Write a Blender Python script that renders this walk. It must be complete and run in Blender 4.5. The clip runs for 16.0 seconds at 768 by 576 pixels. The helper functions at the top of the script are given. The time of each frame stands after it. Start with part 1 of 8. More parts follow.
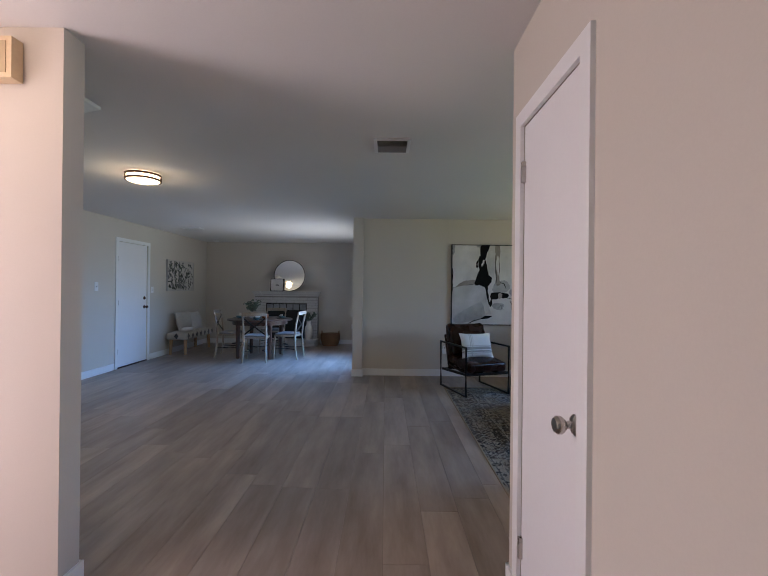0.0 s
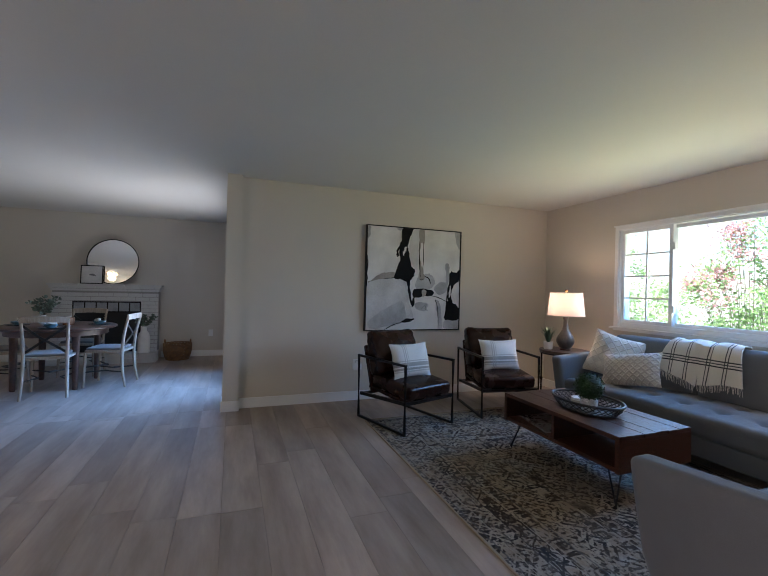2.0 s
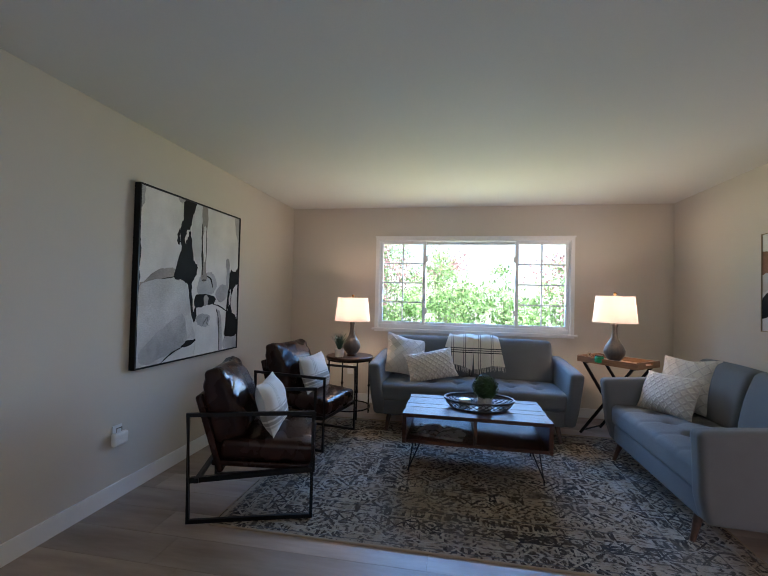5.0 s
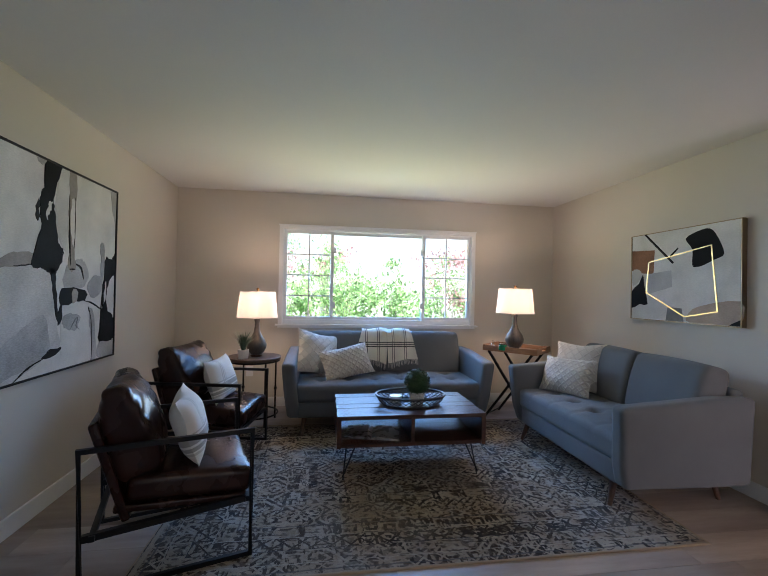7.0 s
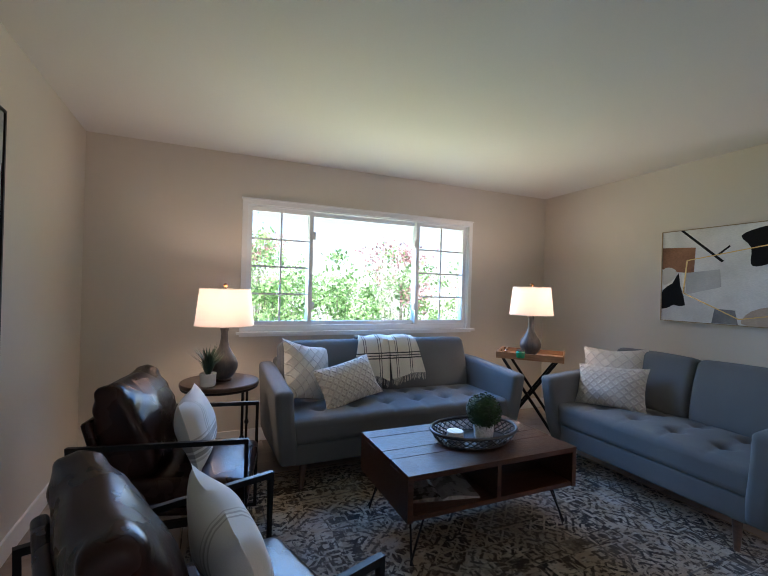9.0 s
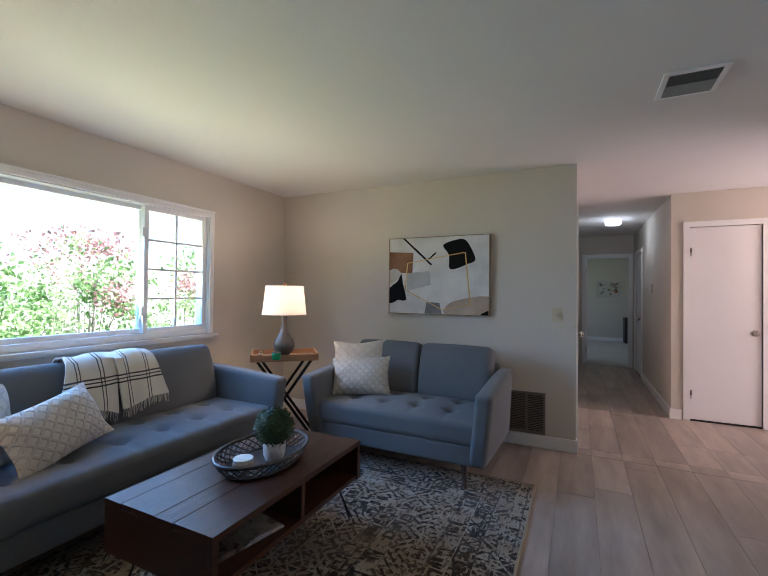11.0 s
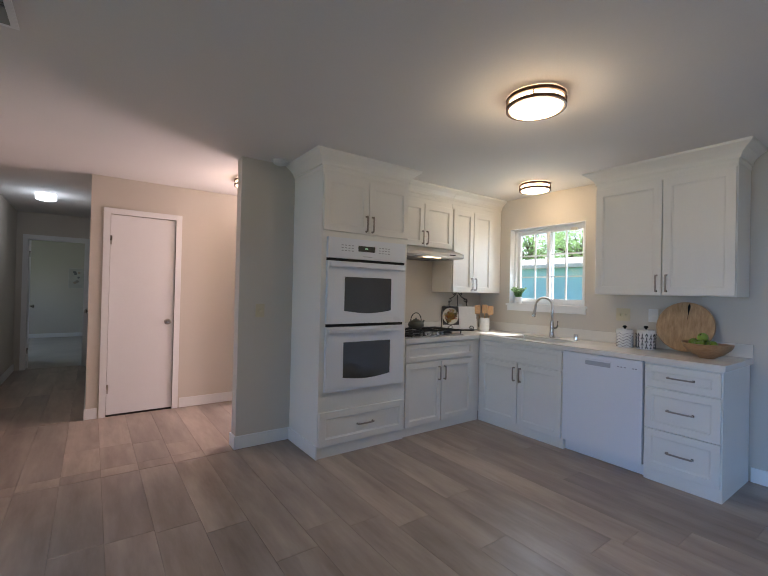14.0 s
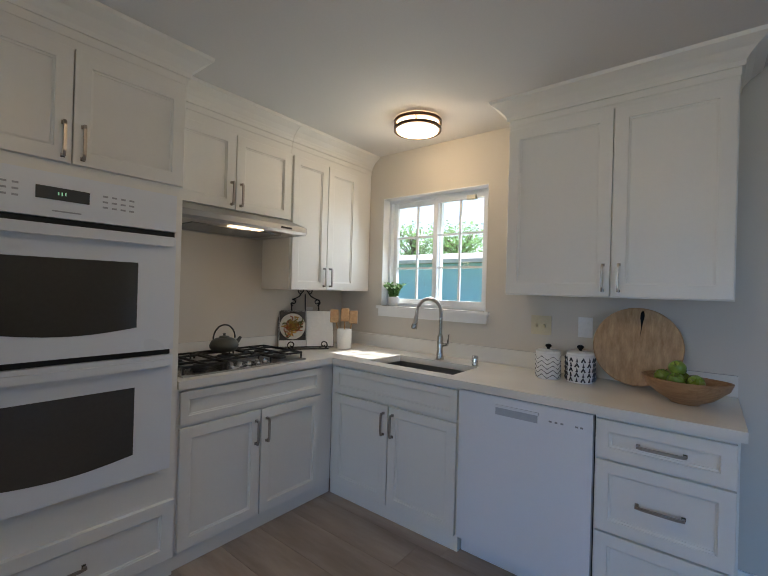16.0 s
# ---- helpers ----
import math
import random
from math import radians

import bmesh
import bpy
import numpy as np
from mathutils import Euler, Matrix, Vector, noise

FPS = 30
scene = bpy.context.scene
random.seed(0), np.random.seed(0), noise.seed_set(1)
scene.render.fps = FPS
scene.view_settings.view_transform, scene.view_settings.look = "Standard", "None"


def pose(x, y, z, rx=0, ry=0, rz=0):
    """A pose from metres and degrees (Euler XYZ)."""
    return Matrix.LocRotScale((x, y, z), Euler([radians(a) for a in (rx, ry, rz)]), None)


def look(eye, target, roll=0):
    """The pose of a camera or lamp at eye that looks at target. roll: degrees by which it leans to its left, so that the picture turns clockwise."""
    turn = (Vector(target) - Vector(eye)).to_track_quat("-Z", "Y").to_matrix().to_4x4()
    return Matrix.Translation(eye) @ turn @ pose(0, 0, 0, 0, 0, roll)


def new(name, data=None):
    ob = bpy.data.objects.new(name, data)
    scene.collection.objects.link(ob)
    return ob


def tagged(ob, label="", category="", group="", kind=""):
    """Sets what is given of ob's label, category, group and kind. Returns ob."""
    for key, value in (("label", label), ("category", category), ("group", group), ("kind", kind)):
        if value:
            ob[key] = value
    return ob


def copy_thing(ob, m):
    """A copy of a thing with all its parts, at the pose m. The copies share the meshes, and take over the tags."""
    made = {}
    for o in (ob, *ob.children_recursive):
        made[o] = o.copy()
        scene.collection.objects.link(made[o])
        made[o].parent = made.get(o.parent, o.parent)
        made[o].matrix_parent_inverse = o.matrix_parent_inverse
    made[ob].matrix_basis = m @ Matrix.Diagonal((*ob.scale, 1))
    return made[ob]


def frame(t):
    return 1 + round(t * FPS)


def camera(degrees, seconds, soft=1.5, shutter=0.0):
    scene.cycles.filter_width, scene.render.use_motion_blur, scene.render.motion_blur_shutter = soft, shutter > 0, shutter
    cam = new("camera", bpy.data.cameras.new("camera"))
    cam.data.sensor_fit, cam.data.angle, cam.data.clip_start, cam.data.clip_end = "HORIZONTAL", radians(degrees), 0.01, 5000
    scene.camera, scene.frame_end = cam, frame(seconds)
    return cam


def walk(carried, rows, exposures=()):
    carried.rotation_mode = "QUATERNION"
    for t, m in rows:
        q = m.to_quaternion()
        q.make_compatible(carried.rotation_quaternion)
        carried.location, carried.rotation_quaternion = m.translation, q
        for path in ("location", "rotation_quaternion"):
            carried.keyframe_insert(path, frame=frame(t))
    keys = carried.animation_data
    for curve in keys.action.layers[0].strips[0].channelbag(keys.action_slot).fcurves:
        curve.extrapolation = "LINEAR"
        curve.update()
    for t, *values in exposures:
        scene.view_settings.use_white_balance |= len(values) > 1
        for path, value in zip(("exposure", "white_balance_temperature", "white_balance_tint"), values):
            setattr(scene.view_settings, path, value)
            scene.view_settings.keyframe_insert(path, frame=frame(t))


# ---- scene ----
cam = camera(86.8, 16.0, 1.05)
METRES, EYE, TILT, LEAN, TURN = 9.81, 1.35, 0.0, 0.0, 0.2
ROWS = [
    (0.0, 0.0, 0.0, 0.0, -0.0, 0.1, -0.58),
    (0.5, -0.0037, 0.0462, -0.0013, -1.76, 0.05, -0.53),
    (1.0, -0.0125, 0.0912, -0.0029, -6.03, 0.02, -0.88),
    (1.5, -0.0265, 0.1373, -0.0048, -12.01, 0.12, -1.25),
    (2.0, -0.0427, 0.1826, -0.0059, -20.64, 0.18, -1.43),
    (2.5, -0.0595, 0.2304, -0.0037, -33.07, 0.27, -1.59),
    (3.0, -0.0769, 0.2738, -0.0031, -46.89, 0.51, -1.64),
    (5.5, -0.1376, 0.4494, -0.0023, -85.16, 1.16, -1.06),
    (6.0, -0.1382, 0.4566, -0.0025, -89.95, 1.0, -0.74),
    (6.5, -0.1307, 0.4657, -0.0037, -94.53, 0.78, -0.84),
    (7.0, -0.1095, 0.4806, -0.0031, -98.64, 0.61, -1.13),
    (7.5, -0.0837, 0.5038, -0.0026, -101.56, 0.51, -1.46),
    (8.0, -0.0561, 0.5287, -0.0031, -105.78, 0.34, -1.65),
    (10.5, 0.0606, 0.5715, -0.0017, -138.74, 0.54, -0.72),
    (11.0, 0.0587, 0.5749, -0.002, -154.57, 0.67, -0.58),
    (11.5, 0.0532, 0.5773, -0.0026, -169.03, 0.81, -0.67),
    (12.0, 0.0421, 0.5758, -0.0011, -179.96, 0.72, -0.72),
    (12.5, 0.0273, 0.5723, -0.0004, -189.98, 0.66, -0.83),
    (13.0, 0.0094, 0.5667, -0.0001, -199.5, 0.57, -0.92),
    (13.5, -0.0121, 0.5558, -0.001, -208.35, 0.6, -1.08),
    (14.0, -0.0363, 0.5384, -0.0011, -215.94, 0.46, -1.3),
    (14.5, -0.0701, 0.5203, -0.001, -222.71, 0.46, -1.39),
    (15.0, -0.1073, 0.4955, -0.0025, -226.93, 0.4, -1.45),
    (15.5, -0.1456, 0.4662, -0.001, -230.03, 0.23, -1.56),
    (16.0, -0.1829, 0.4415, 0.0017, -231.64, 0.16, -1.6),
]
walk(cam, [(t, pose(0, 0, EYE, TILT, LEAN, TURN) @ pose(METRES * x, METRES * y, METRES * z, 90 + pitch, roll, yaw)) for t, x, y, z, yaw, pitch, roll in ROWS], [(0.0, 1.08, 5750, 11), (1.0, 1.05, 5800, 11), (1.5, 1.18, 5900, 12), (3.0, 1.33, 5950, 12), (5.5, 1.40, 5850, 12), (8.0, 1.45, 5850, 12), (10.5, 1.05, 5650, 12), (11.5, 1.80, 6050, 14), (12.5, 1.64, 6000, 14), (13.5, 1.30, 6000, 13), (14.5, 1.12, 6300, 12), (16.0, 0.88, 6150, 10)])

# ---- world, sun, lights ----
world = bpy.data.worlds.new("world")
scene.world = world
world.use_nodes = True
wn = world.node_tree
sky = wn.nodes.new("ShaderNodeTexSky")
sky.sky_type = "NISHITA"
sky.sun_disc = False
sky.sun_elevation = radians(58)
sky.sun_rotation = radians(250)
wn.links.new(sky.outputs["Color"], wn.nodes["Background"].inputs["Color"])
wn.nodes["Background"].inputs["Strength"].default_value = 0.15


def lamp(name, kind, m, energy, colour, **settings):
    data = bpy.data.lights.new(name, kind)
    data.energy, data.color = energy, colour
    for key, value in settings.items():
        if key == "size":
            data.shape = "RECTANGLE"
            data.size, data.size_y = value
        elif key == "angle":
            data.angle = value
        elif key == "radius":
            data.shadow_soft_size = value
        elif key == "spread":
            data.spread = value
    ob = new(name, data)
    ob.matrix_world = m
    return ob


SUN_FROM = Vector((-0.50, 0.08, 0.86))
lamp("sun", "SUN", look(SUN_FROM * 30, (0, 0, 0)), 5.0, (1.0, 0.95, 0.86), angle=radians(0.5))
# daylight in the openings: the blue sky shines down, the sunlit garden shines up
lamp("sky_through_living_window", "AREA", look((3.86, 4.05, 1.55), (2.0, 4.05, 0.2)), 15.5, (0.13, 0.43, 1.0), size=(2.1, 0.9), spread=radians(120))
lamp("garden_through_living_window", "AREA", look((3.87, 4.05, 1.40), (1.5, 4.05, 2.5)), 10.0, (1.0, 0.99, 0.60), size=(2.1, 0.9), spread=radians(150))
lamp("sky_through_patio_door", "AREA", look((-0.30, 7.45, 1.3), (-1.5, 6.8, 0.0)), 23.0, (0.22, 0.48, 1.0), size=(1.4, 1.3), spread=radians(105))
lamp("patio_through_patio_door", "AREA", look((-0.29, 7.6, 0.7), (-1.6, 7.3, 2.44)), 8.5, (1.0, 0.96, 0.88), size=(1.6, 1.0), spread=radians(120))
lamp("sky_through_kitchen_window", "AREA", look((-4.5, 2.72, 1.62), (-2.6, 3.1, 0.9)), 3.2, (0.80, 0.92, 1.0), size=(0.75, 0.8))
lamp("porch_through_front_door", "AREA", look((-2.85, 0.98, 1.1), (-0.8, 1.05, 1.1)), 23.0, (1.0, 0.76, 0.73), size=(0.86, 1.9))

# added fill from an unseen opening, so the bedroom isn't too dark
lamp("bedroom_fill_light", "AREA", look((2.5, -5.5, 1.5), (0.0, -5.8, 0.9)), 3.8, (0.85, 0.93, 1.0), size=(2.0, 1.0))

# ---- materials ----


def nodes_of(name):
    m = bpy.data.materials.new(name)
    m.use_nodes = True
    return m, m.node_tree, m.node_tree.nodes["Principled BSDF"]


def rgb(c):
    return (c[0], c[1], c[2], 1.0)


def noise_node(nt, scale, detail=4.0, rough=0.55, stretch=None, coords="Object"):
    tc = nt.nodes.new("ShaderNodeTexCoord")
    n = nt.nodes.new("ShaderNodeTexNoise")
    n.inputs["Scale"].default_value, n.inputs["Detail"].default_value, n.inputs["Roughness"].default_value = scale, detail, rough
    if stretch:
        mp = nt.nodes.new("ShaderNodeMapping")
        mp.inputs["Scale"].default_value = stretch
        nt.links.new(tc.outputs[coords], mp.inputs["Vector"])
        nt.links.new(mp.outputs["Vector"], n.inputs["Vector"])
    else:
        nt.links.new(tc.outputs[coords], n.inputs["Vector"])
    return n


def ramp_node(nt, source, stops):
    r = nt.nodes.new("ShaderNodeValToRGB")
    e = r.color_ramp.elements
    e[0].position, e[0].color = stops[0][0], rgb(stops[0][1])
    e[1].position, e[1].color = stops[-1][0], rgb(stops[-1][1])
    for p, c in stops[1:-1]:
        el = e.new(p)
        el.color = rgb(c)
    nt.links.new(source, r.inputs["Fac"])
    return r


def mix_node(nt, fac, a, b, mode="MIX"):
    x = nt.nodes.new("ShaderNodeMix")
    x.data_type, x.blend_type = "RGBA", mode
    for sock, val in ((x.inputs[0], fac), (x.inputs[6], a), (x.inputs[7], b)):
        if isinstance(val, (int, float)):
            sock.default_value = val
        elif isinstance(val, tuple):
            sock.default_value = rgb(val)
        else:
            nt.links.new(val, sock)
    return x.outputs[2]


def bump_from(nt, bsdf, source, strength, distance=0.01):
    b = nt.nodes.new("ShaderNodeBump")
    b.inputs["Strength"].default_value, b.inputs["Distance"].default_value = strength, distance
    nt.links.new(source, b.inputs["Height"])
    nt.links.new(b.outputs["Normal"], bsdf.inputs["Normal"])


def surf(name, colour, rough=0.6, metal=0.0, vary=0.08, big=1.5, fine=60.0, bump=0.1, dist=0.004, stretch=None, sheen=0.0, rvary=0.1, coat=0.0):
    """A plain surface with broad unevenness, fine grain and relief."""
    m, nt, b = nodes_of(name)
    n1 = noise_node(nt, big, 3.0)
    n2 = noise_node(nt, fine, 5.0, 0.6, stretch)
    lo = tuple(max(0.0, c * (1 - vary)) for c in colour)
    hi = tuple(min(1.0, c * (1 + vary)) for c in colour)
    r1 = ramp_node(nt, n1.outputs["Fac"], [(0.3, lo), (0.7, hi)])
    r2 = ramp_node(nt, n2.outputs["Fac"], [(0.3, (1 - vary,) * 3), (0.7, (1.0,) * 3)])
    nt.links.new(mix_node(nt, 1.0, r1.outputs["Color"], r2.outputs["Color"], "MULTIPLY"), b.inputs["Base Color"])
    rr = nt.nodes.new("ShaderNodeMapRange")
    rr.inputs[1].default_value, rr.inputs[2].default_value = 0.3, 0.7
    rr.inputs[3].default_value, rr.inputs[4].default_value = max(0.02, rough - rvary), min(1.0, rough + rvary)
    nt.links.new(n1.outputs["Fac"], rr.inputs[0])
    nt.links.new(rr.outputs[0], b.inputs["Roughness"])
    b.inputs["Metallic"].default_value = metal
    b.inputs["Sheen Weight"].default_value = sheen
    b.inputs["Coat Weight"].default_value = coat
    if bump:
        bump_from(nt, b, n2.outputs["Fac"], bump, dist)
    return m


def glow(name, colour, strength, base=(0.8, 0.8, 0.78)):
    m, nt, b = nodes_of(name)
    b.inputs["Base Color"].default_value = rgb(base)
    b.inputs["Emission Color"].default_value = rgb(colour)
    b.inputs["Emission Strength"].default_value = strength
    b.inputs["Roughness"].default_value = 0.4
    return m


def glass(name, tint=(1, 1, 1), rough=0.0):
    m, nt, b = nodes_of(name)
    b.inputs["Base Color"].default_value = rgb(tint)
    b.inputs["Transmission Weight"].default_value = 1.0
    b.inputs["Roughness"].default_value = rough
    b.inputs["IOR"].default_value = 1.45
    return m


def pane_glass(name):
    """Thin window glass: straight through, with a mirror's share at glancing angles."""
    m, nt, b = nodes_of(name)
    out = nt.nodes["Material Output"]
    tr, gl, fr, mx = (nt.nodes.new("ShaderNode" + k) for k in ("BsdfTransparent", "BsdfGlossy", "Fresnel", "MixShader"))
    gl.inputs["Roughness"].default_value = 0.02
    fr.inputs["IOR"].default_value = 1.3
    nt.links.new(fr.outputs[0], mx.inputs[0])
    nt.links.new(tr.outputs[0], mx.inputs[1])
    nt.links.new(gl.outputs[0], mx.inputs[2])
    nt.links.new(mx.outputs[0], out.inputs["Surface"])
    return m


def wood(name, dark, light, rough=0.45, scale=6.0, stretch=(1, 12, 12), per_piece=0.0, bump=0.15, coat=0.0, island=False, pores=0.86):
    """Wood with long grain, pores and, where pieces repeat, a tone of each piece's own."""
    m, nt, b = nodes_of(name)
    n1 = noise_node(nt, scale, 5.0, 0.6, stretch)
    n2 = noise_node(nt, scale * 5, 6.0, 0.7, stretch)
    n3 = noise_node(nt, 1.3, 2.0)
    if per_piece:
        oi = nt.nodes.new("ShaderNodeNewGeometry" if island else "ShaderNodeObjectInfo")
        own = oi.outputs["Random Per Island" if island else "Random"]
        for n in (n1, n2):
            n.noise_dimensions = "4D"
            mul = nt.nodes.new("ShaderNodeMath")
            mul.operation = "MULTIPLY"
            mul.inputs[1].default_value = 40.0
            nt.links.new(own, mul.inputs[0])
            nt.links.new(mul.outputs[0], n.inputs["W"])
    r1 = ramp_node(nt, n1.outputs["Fac"], [(0.25, dark), (0.75, light)])
    r2 = ramp_node(nt, n2.outputs["Fac"], [(0.35, (pores, pores - 0.005, pores - 0.01)), (0.6, (1, 1, 1))])
    col = mix_node(nt, 1.0, r1.outputs["Color"], r2.outputs["Color"], "MULTIPLY")
    r3 = ramp_node(nt, n3.outputs["Fac"], [(0.3, (0.9, 0.9, 0.9)), (0.7, (1, 1, 1))])
    col = mix_node(nt, 1.0, col, r3.outputs["Color"], "MULTIPLY")
    if per_piece:
        tone = ramp_node(nt, own, [(0.0, (1 - per_piece, 1 - per_piece, 1 - per_piece * 0.95)), (0.45, (0.9, 0.885, 0.87)), (1.0, (1.06, 1.04, 1.02))])
        col = mix_node(nt, 1.0, col, tone.outputs["Color"], "MULTIPLY")
    nt.links.new(col, b.inputs["Base Color"])
    b.inputs["Roughness"].default_value = rough
    b.inputs["Coat Weight"].default_value = coat
    bump_from(nt, b, n2.outputs["Fac"], bump, 0.002)
    return m


M_WALL = surf("wall_paint", (0.60, 0.555, 0.485), 0.75, vary=0.03, big=0.8, fine=180, bump=0.06, dist=0.002)
M_CEIL = surf("ceiling_paint", (0.70, 0.68, 0.655), 0.85, vary=0.03, big=0.7, fine=140, bump=0.08, dist=0.002)
M_TRIM = surf("white_trim_paint", (0.80, 0.80, 0.79), 0.4, rvary=0.02, vary=0.02, fine=90, bump=0.03)
M_DOOR = surf("white_door_paint", (0.80, 0.79, 0.79), 0.4, rvary=0.02, vary=0.02, fine=70, bump=0.03)
M_CAB = surf("white_cabinet_paint", (0.76, 0.745, 0.695), 0.36, rvary=0.02, vary=0.02, fine=60, bump=0.02)
M_VINYL = surf("white_window_vinyl", (0.82, 0.84, 0.85), 0.35, vary=0.02, bump=0.0)
M_PANE = pane_glass("window_pane_glass")
M_PLANK = wood("grey_oak_plank", (0.225, 0.174, 0.140), (0.530, 0.445, 0.380), 0.36, 1.5, (4.5, 0.8, 4.5), per_piece=0.26, bump=0.04, pores=0.93)
M_PLANK2 = wood("grey_oak_plank_far", (0.225, 0.174, 0.140), (0.530, 0.445, 0.380), 0.36, 1.5, (4.5, 0.8, 4.5), per_piece=0.26, bump=0.04, island=True, pores=0.93)
M_GAP = surf("floor_joint", (0.23, 0.185, 0.155), 0.8)
M_CARPET = surf("bedroom_carpet", (0.55, 0.52, 0.48), 0.95, vary=0.08, fine=300, bump=0.5)
M_BLACK = surf("black_metal", (0.012, 0.012, 0.013), 0.42, 0.6, vary=0.1, fine=120, bump=0.03)
M_NICKEL = surf("brushed_nickel", (0.50, 0.47, 0.43), 0.28, 1.0, vary=0.05, fine=100, bump=0.02)
M_BRONZE = surf("oil_rubbed_bronze", (0.10, 0.060, 0.042), 0.38, 0.9, vary=0.1, bump=0.02)
# near-black fill: gaps and openings get their shade as plain colour
M_DARK = surf("dark_cavity", (0.012, 0.012, 0.012), 0.8)
M_REDDOOR = surf("red_door_paint", (0.13, 0.028, 0.014), 0.4, vary=0.08, fine=40)
M_GRASS = surf("lawn", (0.10, 0.20, 0.035), 0.9, vary=0.35, big=0.6, fine=25, bump=0.6, dist=0.03)
M_CONC = surf("patio_concrete", (0.42, 0.40, 0.37), 0.85, vary=0.12, big=0.7, fine=50, bump=0.3)

# ---- mesh helpers ----


def bx(bm, x0, x1, y0, y1, z0, z1):
    """A box between those bounds, added to bm. Returns its vertices."""
    vs = [bm.verts.new((x, y, z)) for x in (x0, x1) for y in (y0, y1) for z in (z0, z1)]
    for f in ((0, 1, 3, 2), (4, 6, 7, 5), (0, 4, 5, 1), (2, 3, 7, 6), (0, 2, 6, 4), (1, 5, 7, 3)):
        bm.faces.new([vs[i] for i in f])
    return vs


def soften(bm, width, segments=2, sharp=30.0):
    edges = [e for e in bm.edges if len(e.link_faces) == 2 and e.calc_face_angle(0) > radians(sharp)]
    if edges and width > 0:
        bmesh.ops.bevel(bm, geom=edges, offset=width, segments=segments, profile=0.6, affect="EDGES")
    return bm


def box(x0, x1, y0, y1, z0, z1, bevel=0.0, segments=2):
    bm = bmesh.new()
    bx(bm, min(x0, x1), max(x0, x1), min(y0, y1), max(y0, y1), min(z0, z1), max(z0, z1))
    return soften(bm, bevel, segments)


def boxes(*all_boxes, bevel=0.0):
    bm = bmesh.new()
    for b in all_boxes:
        bx(bm, *b)
    return soften(bm, bevel, 1)


def mesh_from(bm, name, material, smooth=False):
    bmesh.ops.recalc_face_normals(bm, faces=bm.faces)
    if smooth:
        for f in bm.faces:
            f.smooth = True
        for e in bm.edges:
            if len(e.link_faces) == 2 and e.calc_face_angle(0) > radians(42):
                e.smooth = False
    me = bpy.data.meshes.new(name)
    bm.to_mesh(me)
    bm.free()
    for mt in material if isinstance(material, (list, tuple)) else [material]:
        me.materials.append(mt)
    return me


def part(name, bm, material, parent, label="", smooth=False, at=None):
    """Links a bmesh as one mesh object under a thing or a part."""
    ob = new(name, mesh_from(bm, name, material, smooth))
    ob.parent = parent
    if at is not None:
        ob.matrix_basis = at
    if label:
        tagged(ob, label)
    return ob


def solid(name, bm, material, label, category, group="", kind="", smooth=False, at=None):
    """A thing that is one mesh."""
    ob = new(name, mesh_from(bm, name, material, smooth))
    if at is not None:
        ob.matrix_basis = at
    return tagged(ob, label, category, group, kind)


def thing(name, m, label, category, group="", kind=""):
    """A thing made of parts: an empty at its base."""
    ob = new(name)
    ob.empty_display_size = 0.1
    ob.matrix_basis = m
    return tagged(ob, label, category, group, kind)


def lathe(profile, steps=32, bm=None, centre=(0, 0)):
    """A turned shape from (radius, height) pairs; ends of radius 0 close."""
    bm = bm or bmesh.new()
    rings = []
    for r, z in profile:
        if r < 1e-6:
            rings.append([bm.verts.new((centre[0], centre[1], z))])
        else:
            rings.append([bm.verts.new((centre[0] + r * math.cos(2 * math.pi * i / steps), centre[1] + r * math.sin(2 * math.pi * i / steps), z)) for i in range(steps)])
    for a, b in zip(rings, rings[1:]):
        for i in range(steps):
            j = (i + 1) % steps
            if len(a) == 1 and len(b) == 1:
                continue
            if len(a) == 1:
                bm.faces.new((a[0], b[i], b[j]))
            elif len(b) == 1:
                bm.faces.new((a[i], a[j], b[0]))
            else:
                bm.faces.new((a[i], a[j], b[j], b[i]))
    return bm


